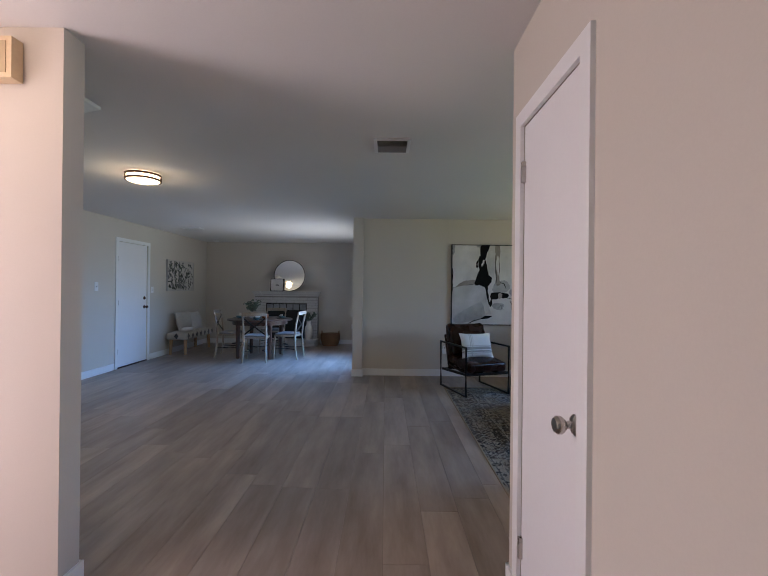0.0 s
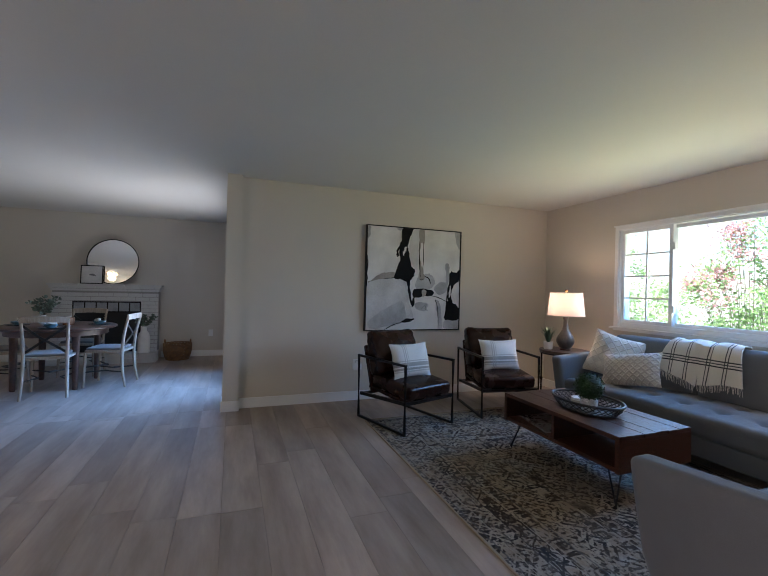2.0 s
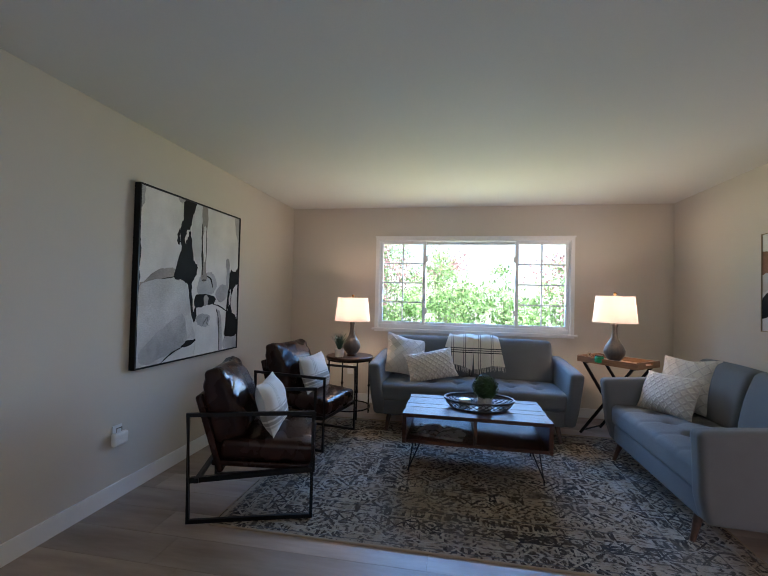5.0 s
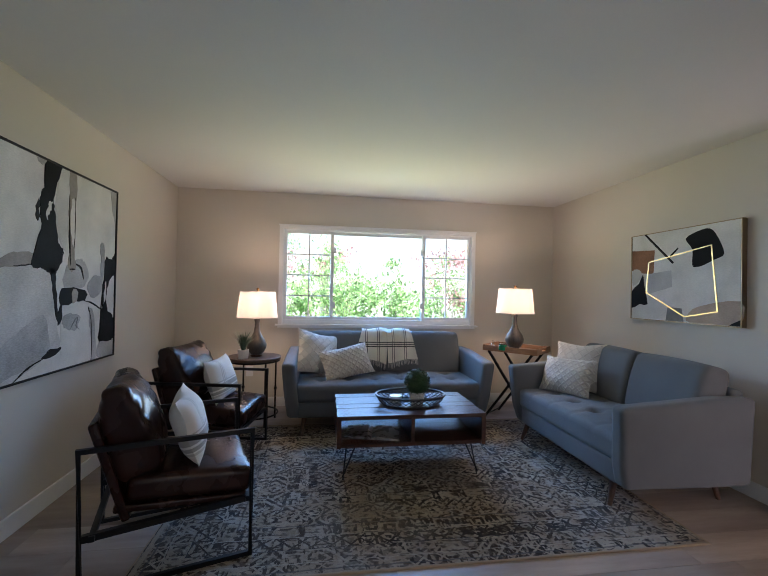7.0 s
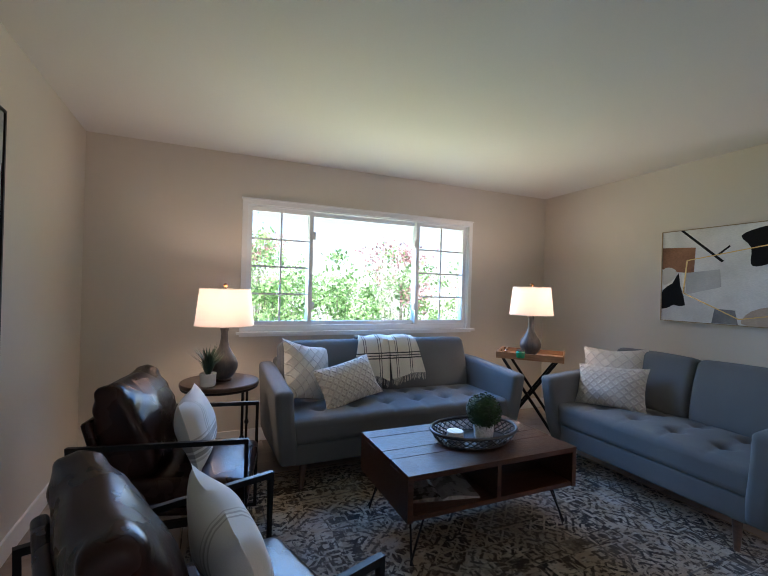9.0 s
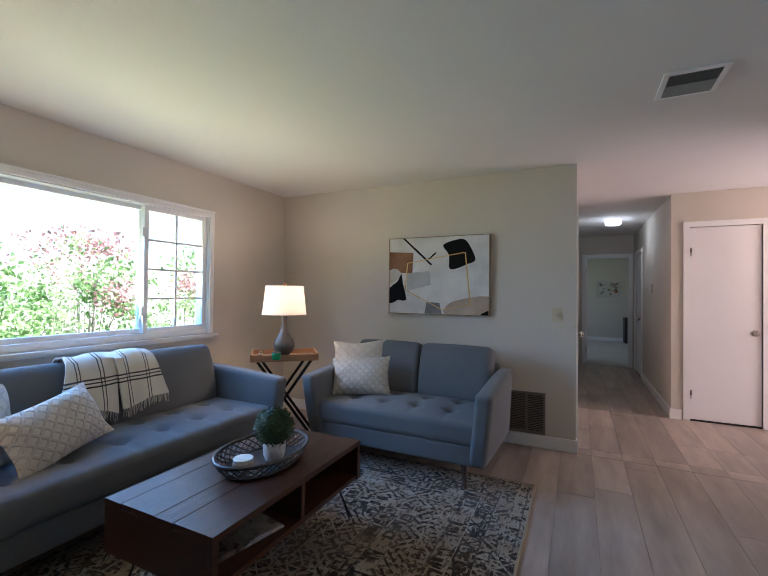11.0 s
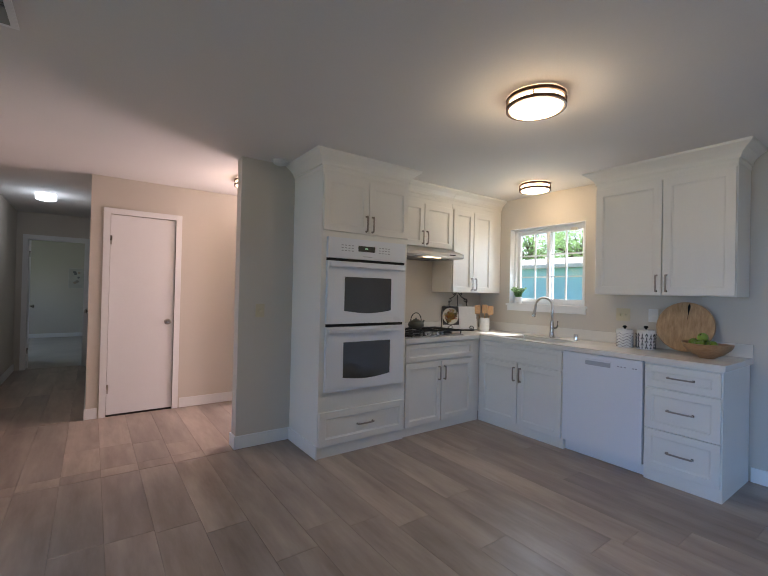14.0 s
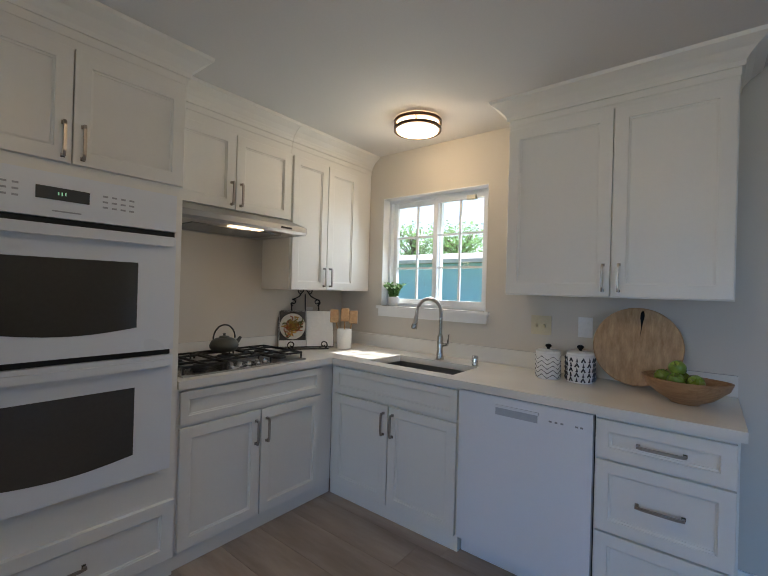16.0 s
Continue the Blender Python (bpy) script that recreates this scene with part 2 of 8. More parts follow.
def tube(points, radius, steps=8, bm=None, closed=False, flat=None):
    """A round bar along points, or a flat one when flat gives (width, height)."""
    bm = bm or bmesh.new()
    pts = [Vector(p) for p in points]
    rings = []
    n = len(pts)
    up = Vector((0, 0, 1))
    for i, p in enumerate(pts):
        a = pts[i - 1] if (i > 0 or closed) else p
        b = pts[(i + 1) % n] if (i < n - 1 or closed) else p
        d = (b - a).normalized()
        u = up if abs(d.dot(up)) < 0.95 else Vector((0, 1, 0))
        s = d.cross(u).normalized()
        v = s.cross(d).normalized()
        rad = radius[i] if isinstance(radius, (list, tuple)) else radius
        stretch = 1.0
        if 0 < i < n - 1 or closed:
            d1, d2 = (p - a).normalized(), (b - p).normalized()
            stretch = 1.0 / max(0.5, math.cos(d1.angle(d2, 0) / 2))
        if flat:
            w, h = flat[0] / 2 * stretch, flat[1] / 2 * (stretch if abs(d.z) > 0.2 and abs(d.z) < 0.95 else 1.0)
            ring = [bm.verts.new(p + s * x * w + v * y * h) for x, y in ((-1, -1), (1, -1), (1, 1), (-1, 1))]
        else:
            ring = [bm.verts.new(p + (s * math.cos(2 * math.pi * k / steps) + v * math.sin(2 * math.pi * k / steps)) * rad * (stretch if n < 8 else 1)) for k in range(steps)]
        rings.append(ring)
    pairs = list(zip(rings, rings[1:])) + ([(rings[-1], rings[0])] if closed else [])
    for a, b in pairs:
        k = len(a)
        for i in range(k):
            bm.faces.new((a[i], a[(i + 1) % k], b[(i + 1) % k], b[i]))
    if not closed:
        bm.faces.new(rings[0][::-1])
        bm.faces.new(rings[-1])
    return bm


def arc(cx, cy, r, a0, a1, n):
    return [(cx + r * math.cos(radians(a0 + (a1 - a0) * i / n)), cy + r * math.sin(radians(a0 + (a1 - a0) * i / n))) for i in range(n + 1)]


def prism(outline, z0, z1, bm=None):
    """A flat outline (x, y) raised from z0 to z1."""
    bm = bm or bmesh.new()
    lo = [bm.verts.new((x, y, z0)) for x, y in outline]
    hi = [bm.verts.new((x, y, z1)) for x, y in outline]
    n = len(outline)
    bm.faces.new(lo[::-1])
    bm.faces.new(hi)
    for i in range(n):
        bm.faces.new((lo[i], lo[(i + 1) % n], hi[(i + 1) % n], hi[i]))
    return bm


def turned(bm, m):
    bmesh.ops.transform(bm, matrix=m, verts=bm.verts)
    return bm


def join(bm, other):
    """Adds the mesh of other to bm."""
    me = bpy.data.meshes.new("tmp")
    other.to_mesh(me)
    other.free()
    bm.from_mesh(me)
    bpy.data.meshes.remove(me)
    return bm


# ---- the building ----
CEIL = 2.44
EAST, NORTH_LIVING, SOUTH_LIVING = 3.68, 6.33, 1.85
WEST, NORTH_DINING, BACK_KITCHEN = -4.35, 9.85, 1.83


def wall(name, along, f0, f1, a0, a1, label, openings=(), z0=0.0, z1=CEIL + 0.1):
    """A wall along x or y with faces f0, f1, from a0 to a1, with openings (a, b, low, high) right through it."""
    bm = bmesh.new()

    def piece(u0, u1, lo, hi):
        if u1 - u0 > 1e-4 and hi - lo > 1e-4:
            bx(bm, *((u0, u1, f0, f1) if along == "x" else (f0, f1, u0, u1)), lo, hi)
    u = a0
    for o0, o1, lo, hi in sorted(openings):
        piece(u, o0, z0, z1)
        piece(o0, o1, z0, lo)
        piece(o0, o1, hi, z1)
        u = o1
    piece(u, a1, z0, z1)
    return solid(name, bm, M_WALL, label, "wall", kind="structure")


WIN = (2.925, 5.180, 0.935, 2.030)
KWIN = (2.275, 3.17, 1.235, 2.09)
SLIDE = (6.80, 8.55, 0.02, 2.05)
wall("wall_east_living", "y", EAST, EAST + 0.16, SOUTH_LIVING - 0.12, NORTH_LIVING + 0.13, "beige painted living room wall around a wide window", [WIN])
wall("wall_north_living", "x", NORTH_LIVING, NORTH_LIVING + 0.13, -0.35, EAST, "beige painted living room wall behind the armchairs")
wall("wall_end_post", "x", 6.24, NORTH_LIVING + 0.13, -0.50, -0.35, "beige painted post at the end of the partition wall")
wall("wall_east_dining", "y", -0.48, -0.35, NORTH_LIVING + 0.13, NORTH_DINING, "beige painted dining room wall around the patio door", [SLIDE])
wall("wall_north_dining", "x", NORTH_DINING, NORTH_DINING + 0.15, WEST - 0.15, -0.35, "grey-beige painted wall behind the fireplace")
wall("wall_west", "y", WEST - 0.15, WEST, BACK_KITCHEN - 0.12, NORTH_DINING, "beige painted wall of the kitchen and dining room", [KWIN, (6.56, 7.42, 0.0, 2.09)])
wall("wall_kitchen_back", "x", 1.71, BACK_KITCHEN, WEST, -1.37, "beige painted wall between the kitchen and the entry")
wall("wall_south_living", "x", SOUTH_LIVING - 0.12, SOUTH_LIVING, 0.575, EAST, "beige painted wall behind the loveseat")
wall("wall_hall_east", "y", 0.575, 0.695, -3.02, SOUTH_LIVING - 0.12, "beige painted wall of the hall beside the closet", [(1.155, 1.71, 0.0, 2.04)])
wall("wall_hall_west", "y", -0.47, -0.35, -3.02, 0.18, "beige painted wall of the hall", [(-2.75, -1.95, 0.0, 2.04)])
wall("wall_entry_south", "x", 0.18, 0.30, -2.75, -0.35, "beige painted entry wall around a narrow white door", [(-1.125, -0.505, 0.0, 2.07)])
wall("wall_entry_west", "y", -2.90, -2.75, 0.18, 1.71, "beige painted wall around the open front door", [(0.42, 1.34, 0.0, 2.06)])
wall("wall_hall_end", "x", -3.14, -3.02, -1.9, 2.4, "beige painted wall around the bedroom doorway", [(-0.28, 0.45, 0.0, 2.04)])
wall("wall_bedroom_south", "x", -7.9, -7.78, -1.9, 2.4, "grey-beige bedroom wall with a picture")
wall("wall_bedroom_west", "y", -2.02, -1.9, -7.9, -3.02, "beige painted bedroom wall")
# the opening here is unseen, added to let the bedroom fill in
wall("wall_bedroom_east", "y", 2.4, 2.52, -7.9, -3.02, "beige painted bedroom wall", [(-6.6, -4.4, 0.9, 2.0)])
wall("wall_closet_back", "x", 0.9, 1.0, 0.695, 1.6, "plain wall inside the hall closet")
wall("wall_side_room", "y", -1.35, -1.25, -3.02, 0.18, "plain wall closing the rooms beside the hall")

# ceiling and floor
solid("ceiling", boxes((WEST - 0.15, EAST + 0.16, 1.70, NORTH_LIVING + 0.13, CEIL, CEIL + 0.12), (WEST - 0.15, -0.35, NORTH_LIVING + 0.13, NORTH_DINING + 0.15, CEIL, CEIL + 0.12), (-2.9, EAST + 0.16, -3.14, 1.70, CEIL, CEIL + 0.12), (-2.02, 2.52, -7.9, -3.14, CEIL, CEIL + 0.12)), M_CEIL, "smooth off-white painted ceiling over all the rooms", "ceiling", kind="structure")
floor = solid("floor", boxes((WEST - 0.15, EAST + 0.16, 1.70, NORTH_LIVING + 0.13, -0.12, -0.006), (WEST - 0.15, -0.35, NORTH_LIVING + 0.13, NORTH_DINING + 0.15, -0.12, -0.006), (-2.9, EAST + 0.16, -3.08, 1.70, -0.12, -0.006)), M_GAP, "grey-brown oak plank floor through all the rooms", "floor", kind="structure")
solid("bedroom_floor", boxes((-2.02, 2.52, -7.9, -3.08, -0.12, 0.004)), M_CARPET, "pale beige carpet on the bedroom floor", "carpet", kind="structure")
solid("ground", box(-60, 60, -60, 60, -0.5, -0.13), M_GRASS, "green lawn round the house", "ground", kind="structure")
solid("patio", box(-0.34, 5.5, 6.47, 11.5, -0.129, -0.04, 0.01), M_CONC, "pale sunlit concrete patio", "patio", kind="structure")
solid("porch", box(-5.5, -2.91, -1.5, 1.70, -0.129, -0.03, 0.01), M_CONC, "pale sunlit concrete porch", "porch", kind="structure")

# ---- trim, doors and windows ----


def baseboards():
    runs = [("x", 6.33, -1, -0.35, EAST), ("x", 6.24, -1, -0.512, -0.338), ("y", -0.50, -1, 6.228, 6.46), ("y", -0.35, 1, 6.228, 6.33), ("y", EAST, -1, SOUTH_LIVING, NORTH_LIVING), ("x", SOUTH_LIVING, 1, 0.563, EAST),
            ("y", 0.575, -1, 1.772, 1.862), ("y", 0.575, -1, -3.02, 1.10), ("y", -0.35, 1, -1.89, 0.312), ("x", 0.30, 1, -0.443, -0.338), ("x", 0.30, 1, -2.75, -1.187), ("x", 1.71, -1, -2.75, -1.358), ("y", -1.37, 1, 1.698, 1.842),
            ("x", BACK_KITCHEN, 1, -1.842, -1.358), ("y", WEST, 1, 4.44, 6.50), ("y", WEST, 1, 7.48, NORTH_DINING), ("x", NORTH_DINING, -1, WEST, -3.12), ("x", NORTH_DINING, -1, -1.58, -0.48), ("y", -0.48, -1, 8.62, NORTH_DINING), ("x", -7.78, 1, -1.9, 2.4)]
    for i, (along, face, side, a0, a1) in enumerate(runs):
        f0, f1 = sorted((face, face + side * 0.013))
        bm = bmesh.new()
        bx(bm, *((a0, a1, f0, f1) if along == "x" else (f0, f1, a0, a1)), 0.0, 0.105)
        soften(bm, 0.004, 2)
        solid("baseboard", bm, M_TRIM, "white painted wooden baseboard along the wall", "baseboard", kind="structure")


baseboards()


def knob_on(parent, x, y, z, axis, side, metal=M_NICKEL, label="round brushed nickel knob"):
    """A round nickel knob with its rose; axis: the way it stands out."""
    bm = lathe([(0, 0), (0.030, 0), (0.032, 0.004), (0.026, 0.010), (0.013, 0.014), (0.011, 0.030), (0.020, 0.036), (0.027, 0.046), (0.027, 0.058), (0.020, 0.066), (0, 0.068)], 24)
    turn = {"x": pose(0, 0, 0, 0, 90 * side, 0), "y": pose(0, 0, 0, -90 * side, 0, 0)}[axis]
    return part("door_knob", bm, metal, parent, label, True, Matrix.Translation((x, y, z)) @ turn)


def hinge_on(parent, x, y, z, metal=M_NICKEL):
    bm = bmesh.new()
    tube([(0, 0, -0.045), (0, 0, 0.045)], 0.006, 8, bm)
    bx(bm, -0.012, 0.012, -0.012, 0.012, -0.043, 0.043)
    return part("hinge", bm, metal, parent, at=Matrix.Translation((x, y, z)))


def casing(parent, along, face, side, a0, a1, top, width=0.058, thick=0.016):
    for b in ((a0 - width, a0, 0.0, top + width), (a1, a1 + width, 0.0, top + width), (a0, a1, top, top + width)):
        f0, f1 = sorted((face, face + side * thick))
        bm = bmesh.new()
        bx(bm, *((b[0], b[1], f0, f1) if along == "x" else (f0, f1, b[0], b[1])), b[2], b[3])
        part("casing", soften(bm, 0.004, 2), M_TRIM, parent)


# closet door beside the hall
d = thing("door_1", Matrix.Identity(4), "narrow white flush closet door, closed, with a nickel knob", "door", kind="structure")
casing(d, "y", 0.575, -1, 1.184, 1.70, 2.035, width=0.062)
part("door_leaf", box(0.5775, 0.612, 1.186, 1.6985, 0.012, 2.032, 0.003), M_DOOR, d)
knob_on(d, 0.5775, 1.225, 0.945, "x", -1)
for z in (0.28, 1.84):
    hinge_on(d, 0.574, 1.694, z)
# entry closet door
d = thing("door_2", Matrix.Identity(4), "narrow white flush door in the entry, closed", "door", kind="structure")
casing(d, "x", 0.30, 1, -1.115, -0.515, 2.065)
part("door_leaf", box(-1.112, -0.518, 0.255, 0.290, 0.016, 2.062, 0.003), M_DOOR, d)
knob_on(d, -1.055, 0.290, 0.955, "y", 1)
for z in (0.28, 1.80):
    hinge_on(d, -0.520, 0.300, z)
part("threshold_shadow", box(-1.112, -0.518, 0.20, 0.30, 0.0, 0.004), M_DARK, d)
# door to the garage in the west wall
d = thing("door_3", Matrix.Identity(4), "white flush exterior door with dark knob and deadbolt, closed", "door", kind="structure")
casing(d, "y", WEST, 1, 6.575, 7.405, 2.085)
part("door_leaf", box(WEST - 0.05, WEST - 0.012, 6.58, 7.40, 0.02, 2.08, 0.003), M_DOOR, d)
part("threshold", box(WEST - 0.10, WEST + 0.005, 6.575, 7.405, 0.0, 0.018, 0.003), M_BRONZE, d, "dark metal threshold")
knob_on(d, WEST - 0.012, 7.33, 0.98, "x", 1, M_BRONZE, "round dark bronze knob")
part("deadbolt", lathe([(0, 0), (0.028, 0), (0.030, 0.006), (0.020, 0.018), (0, 0.02)], 20), M_BRONZE, d, "round dark bronze deadbolt", True, pose(WEST - 0.012, 7.33, 1.14, 0, 90, 0))
for z in (0.28, 1.08, 1.80):
    hinge_on(d, WEST - 0.004, 6.582, z, M_BRONZE)
# red front door, standing open into the entry
d = thing("door_4", pose(-2.74, 0.40, 0.0, 0, 0, 9), "red painted front door standing open into the entry", "door", kind="structure")
part("door_leaf", box(0.0, 0.90, -0.022, 0.022, 0.012, 2.05, 0.003), M_REDDOOR, d)
part("latch_edge", box(0.9005, 0.906, -0.022, 0.022, 0.012, 2.05, 0.002), M_TRIM, d, "white painted edge with latch plates")
for z in (0.98, 1.12):
    part("latch_plate", box(0.9065, 0.9085, -0.012, 0.012, z - 0.035, z + 0.035, 0.0005), M_NICKEL, d)
knob_on(d, 0.84, 0.022, 0.98, "y", 1)
part("deadbolt", lathe([(0, 0), (0.028, 0), (0.030, 0.006), (0.020, 0.018), (0, 0.02)], 20), M_NICKEL, d, "", True, pose(0.84, 0.022, 1.12, -90, 0, 0))
d = thing("front_door_frame", Matrix.Identity(4), "white painted frame of the front door", "door frame", kind="structure")
casing(d, "y", -2.75, 1, 0.43, 1.33, 2.06)
# hall doorways
d = thing("door_frame_bedroom", Matrix.Identity(4), "white painted frame of the bedroom doorway", "door frame", kind="structure")
casing(d, "x", -3.02, 1, -0.27, 0.44, 2.035)
part("jamb", box(-0.28, -0.265, -3.14, -3.02, 0, 2.035), M_TRIM, d)
part("jamb", box(0.435, 0.45, -3.14, -3.02, 0, 2.035), M_TRIM, d)
part("head_jamb", box(-0.265, 0.435, -3.14, -3.02, 2.022, 2.04), M_TRIM, d)
d = thing("door_5", pose(0.43, -3.15, 0, 0, 0, -84), "white bedroom door standing open", "door", kind="structure")
part("door_leaf", box(0.0, 0.70, -0.018, 0.018, 0.012, 2.02, 0.003), M_DOOR, d)
knob_on(d, 0.64, -0.018, 0.95, "y", -1)
hinge_on(d, 0.0, 0.0, 0.28)
hinge_on(d, 0.0, 0.0, 1.80)
d = thing("door_6", Matrix.Identity(4), "white flush door along the hall, closed", "door", kind="structure")
casing(d, "y", -0.35, 1, -2.74, -1.96, 2.035)
part("door_leaf", box(-0.40, -0.362, -2.735, -1.965, 0.012, 2.03, 0.003), M_DOOR, d)
knob_on(d, -0.362, -2.03, 0.95, "x", 1)


def sash(parent, along, face, depth, a0, a1, z0, z1, cols, rows, bar=0.042, name="sash", side=1):
    """A vinyl sash with its pane and a grid of slim bars."""
    f0, f1 = sorted((face, face + side * depth))

    def put(nm, u0, u1, lo, hi, g0, g1, mt, bev, lab=""):
        bm = bmesh.new()
        bx(bm, *((u0, u1, g0, g1) if along == "x" else (g0, g1, u0, u1)), lo, hi)
        return part(nm, soften(bm, bev, 1), mt, parent, lab)
    put(name + "_stile", a0, a0 + bar, z0, z1, f0, f1, M_VINYL, 0.004)
    put(name + "_stile", a1 - bar, a1, z0, z1, f0, f1, M_VINYL, 0.004)
    put(name + "_rail", a0 + bar, a1 - bar, z0, z0 + bar, f0 + 0.002, f1 - 0.002, M_VINYL, 0.004)
    put(name + "_rail", a0 + bar, a1 - bar, z1 - bar, z1, f0 + 0.002, f1 - 0.002, M_VINYL, 0.004)
    mid = (f0 + f1) / 2
    p = put("pane", a0 + bar - 0.003, a1 - bar + 0.003, z0 + bar - 0.003, z1 - bar + 0.003, mid - 0.002, mid + 0.002, M_PANE, 0)
    p.visible_shadow = False
    for i in range(1, cols):
        u = a0 + bar + (a1 - a0 - 2 * bar) * i / cols
        put("grid_bar", u - 0.008, u + 0.008, z0 + bar, z1 - bar, mid - 0.008, mid + 0.008, M_VINYL, 0.002)
    for j in range(1, rows):
        v = z0 + bar + (z1 - z0 - 2 * bar) * j / rows
        put("grid_bar", a0 + bar, a1 - bar, v - 0.008, v + 0.008, mid - 0.007, mid + 0.007, M_VINYL, 0.002)


def box_part(name, parent, b, material, bevel=0.003, label=""):
    return part(name, box(*b, bevel), material, parent, label)


# wide living room window
w = thing("window_1", Matrix.Identity(4), "wide white three-part window with gridded side sashes", "window", kind="structure")
y0, y1, z0, z1 = WIN
box_part("casing", w, (EAST - 0.018, EAST, y0 - 0.042, y0, z0, z1 + 0.035), M_TRIM)
box_part("casing", w, (EAST - 0.018, EAST, y1, y1 + 0.042, z0, z1 + 0.035), M_TRIM)
box_part("head_casing", w, (EAST - 0.018, EAST, y0, y1, z1, z1 + 0.035), M_TRIM)
box_part("drip_cap", w, (EAST - 0.030, EAST, y0 - 0.050, y1 + 0.050, z1 + 0.035, z1 + 0.048), M_TRIM)
box_part("window_sill", w, (EAST - 0.055, EAST + 0.06, y0 - 0.07, y1 + 0.07, z0 - 0.020, z0), M_TRIM, 0.006)
box_part("apron", w, (EAST - 0.020, EAST, y0 - 0.045, y1 + 0.045, z0 - 0.040, z0 - 0.020), M_TRIM)
for b in ((EAST + 0.002, EAST + 0.158, y0, y0 + 0.008, z0, z1), (EAST + 0.002, EAST + 0.158, y1 - 0.008, y1, z0, z1), (EAST + 0.002, EAST + 0.158, y0 + 0.008, y1 - 0.008, z1 - 0.010, z1), (EAST + 0.018, EAST + 0.158, y0 + 0.008, y1 - 0.008, z0, z0 + 0.050)):
    box_part("window_frame", w, b, M_VINYL)
ya, yb = y0 + 0.008, y1 - 0.008
sash(w, "y", EAST + 0.03, 0.045, ya, 3.535, z0 + 0.051, z1 - 0.010, 2, 4, 0.036)
sash(w, "y", EAST + 0.085, 0.045, 3.50, 4.64, z0 + 0.051, z1 - 0.010, 1, 1, 0.032)
sash(w, "y", EAST + 0.03, 0.045, 4.600, yb, z0 + 0.051, z1 - 0.010, 2, 4, 0.036)
for y in (3.545, 4.590):
    for z in (1.16, 1.80):
        box_part("latch", w, (EAST + 0.022, EAST + 0.05, y - 0.012, y + 0.012, z - 0.035, z + 0.035), M_VINYL, 0.006)
# kitchen window
w = thing("window_2", Matrix.Identity(4), "white sliding kitchen window with grids and a deep sill", "window", kind="structure")
y0, y1, z0, z1 = KWIN
box_part("window_sill", w, (WEST - 0.148, WEST + 0.03, y0 - 0.03, y1 + 0.03, z0 - 0.022, z0), M_TRIM, 0.005)
box_part("apron", w, (WEST, WEST + 0.018, y0 - 0.015, y1 + 0.015, z0 - 0.082, z0 - 0.022), M_TRIM)
for b in ((WEST - 0.148, WEST - 0.07, y0, y0 + 0.03, z0, z1), (WEST - 0.148, WEST - 0.07, y1 - 0.03, y1, z0, z1), (WEST - 0.148, WEST - 0.07, y0 + 0.03, y1 - 0.03, z1 - 0.03, z1), (WEST - 0.148, WEST - 0.07, y0 + 0.03, y1 - 0.03, z0, z0 + 0.025)):
    box_part("window_frame", w, b, M_VINYL)
box_part("liner", w, (WEST - 0.07, WEST + 0.003, y0, y0 + 0.006, z0, z1), M_TRIM, 0.001)
box_part("liner", w, (WEST - 0.07, WEST + 0.003, y1 - 0.006, y1, z0, z1), M_TRIM, 0.001)
box_part("liner", w, (WEST - 0.07, WEST + 0.003, y0 + 0.006, y1 - 0.006, z1 - 0.006, z1), M_TRIM, 0.001)
sash(w, "y", WEST - 0.140, 0.032, y0 + 0.03, 2.75, z0 + 0.025, z1 - 0.03, 2, 3, 0.034)
sash(w, "y", WEST - 0.104, 0.032, 2.70, y1 - 0.03, z0 + 0.025, z1 - 0.03, 2, 3, 0.036)
box_part("window_lock", w, (WEST - 0.085, WEST - 0.055, 2.98, 3.05, z1 - 0.075, z1 - 0.045), surf("cream_plastic", (0.72, 0.66, 0.52), 0.4), 0.005, "small cream plastic lock")
# patio door
w = thing("patio_door", Matrix.Identity(4), "white sliding glass patio door of the dining room", "patio door", kind="structure")
for b in ((-0.47, -0.36, 6.80, 6.84, 0.02, 2.05), (-0.47, -0.36, 8.51, 8.55, 0.02, 2.05), (-0.47, -0.36, 6.84, 8.51, 2.01, 2.05), (-0.47, -0.36, 6.84, 8.51, 0.0, 0.03)):
    box_part("door_frame", w, b, M_VINYL)
sash(w, "y", -0.455, 0.035, 6.84, 7.70, 0.03, 2.01, 1, 1, 0.06)
sash(w, "y", -0.41, 0.035, 7.65, 8.51, 0.03, 2.01, 1, 1, 0.06)
box_part("pull_handle", w, (-0.50, -0.456, 6.86, 6.89, 0.92, 1.12), M_VINYL, 0.006)
casing(w, "y", -0.48, -1, 6.80, 8.55, 2.05)

# ---- soft shapes ----


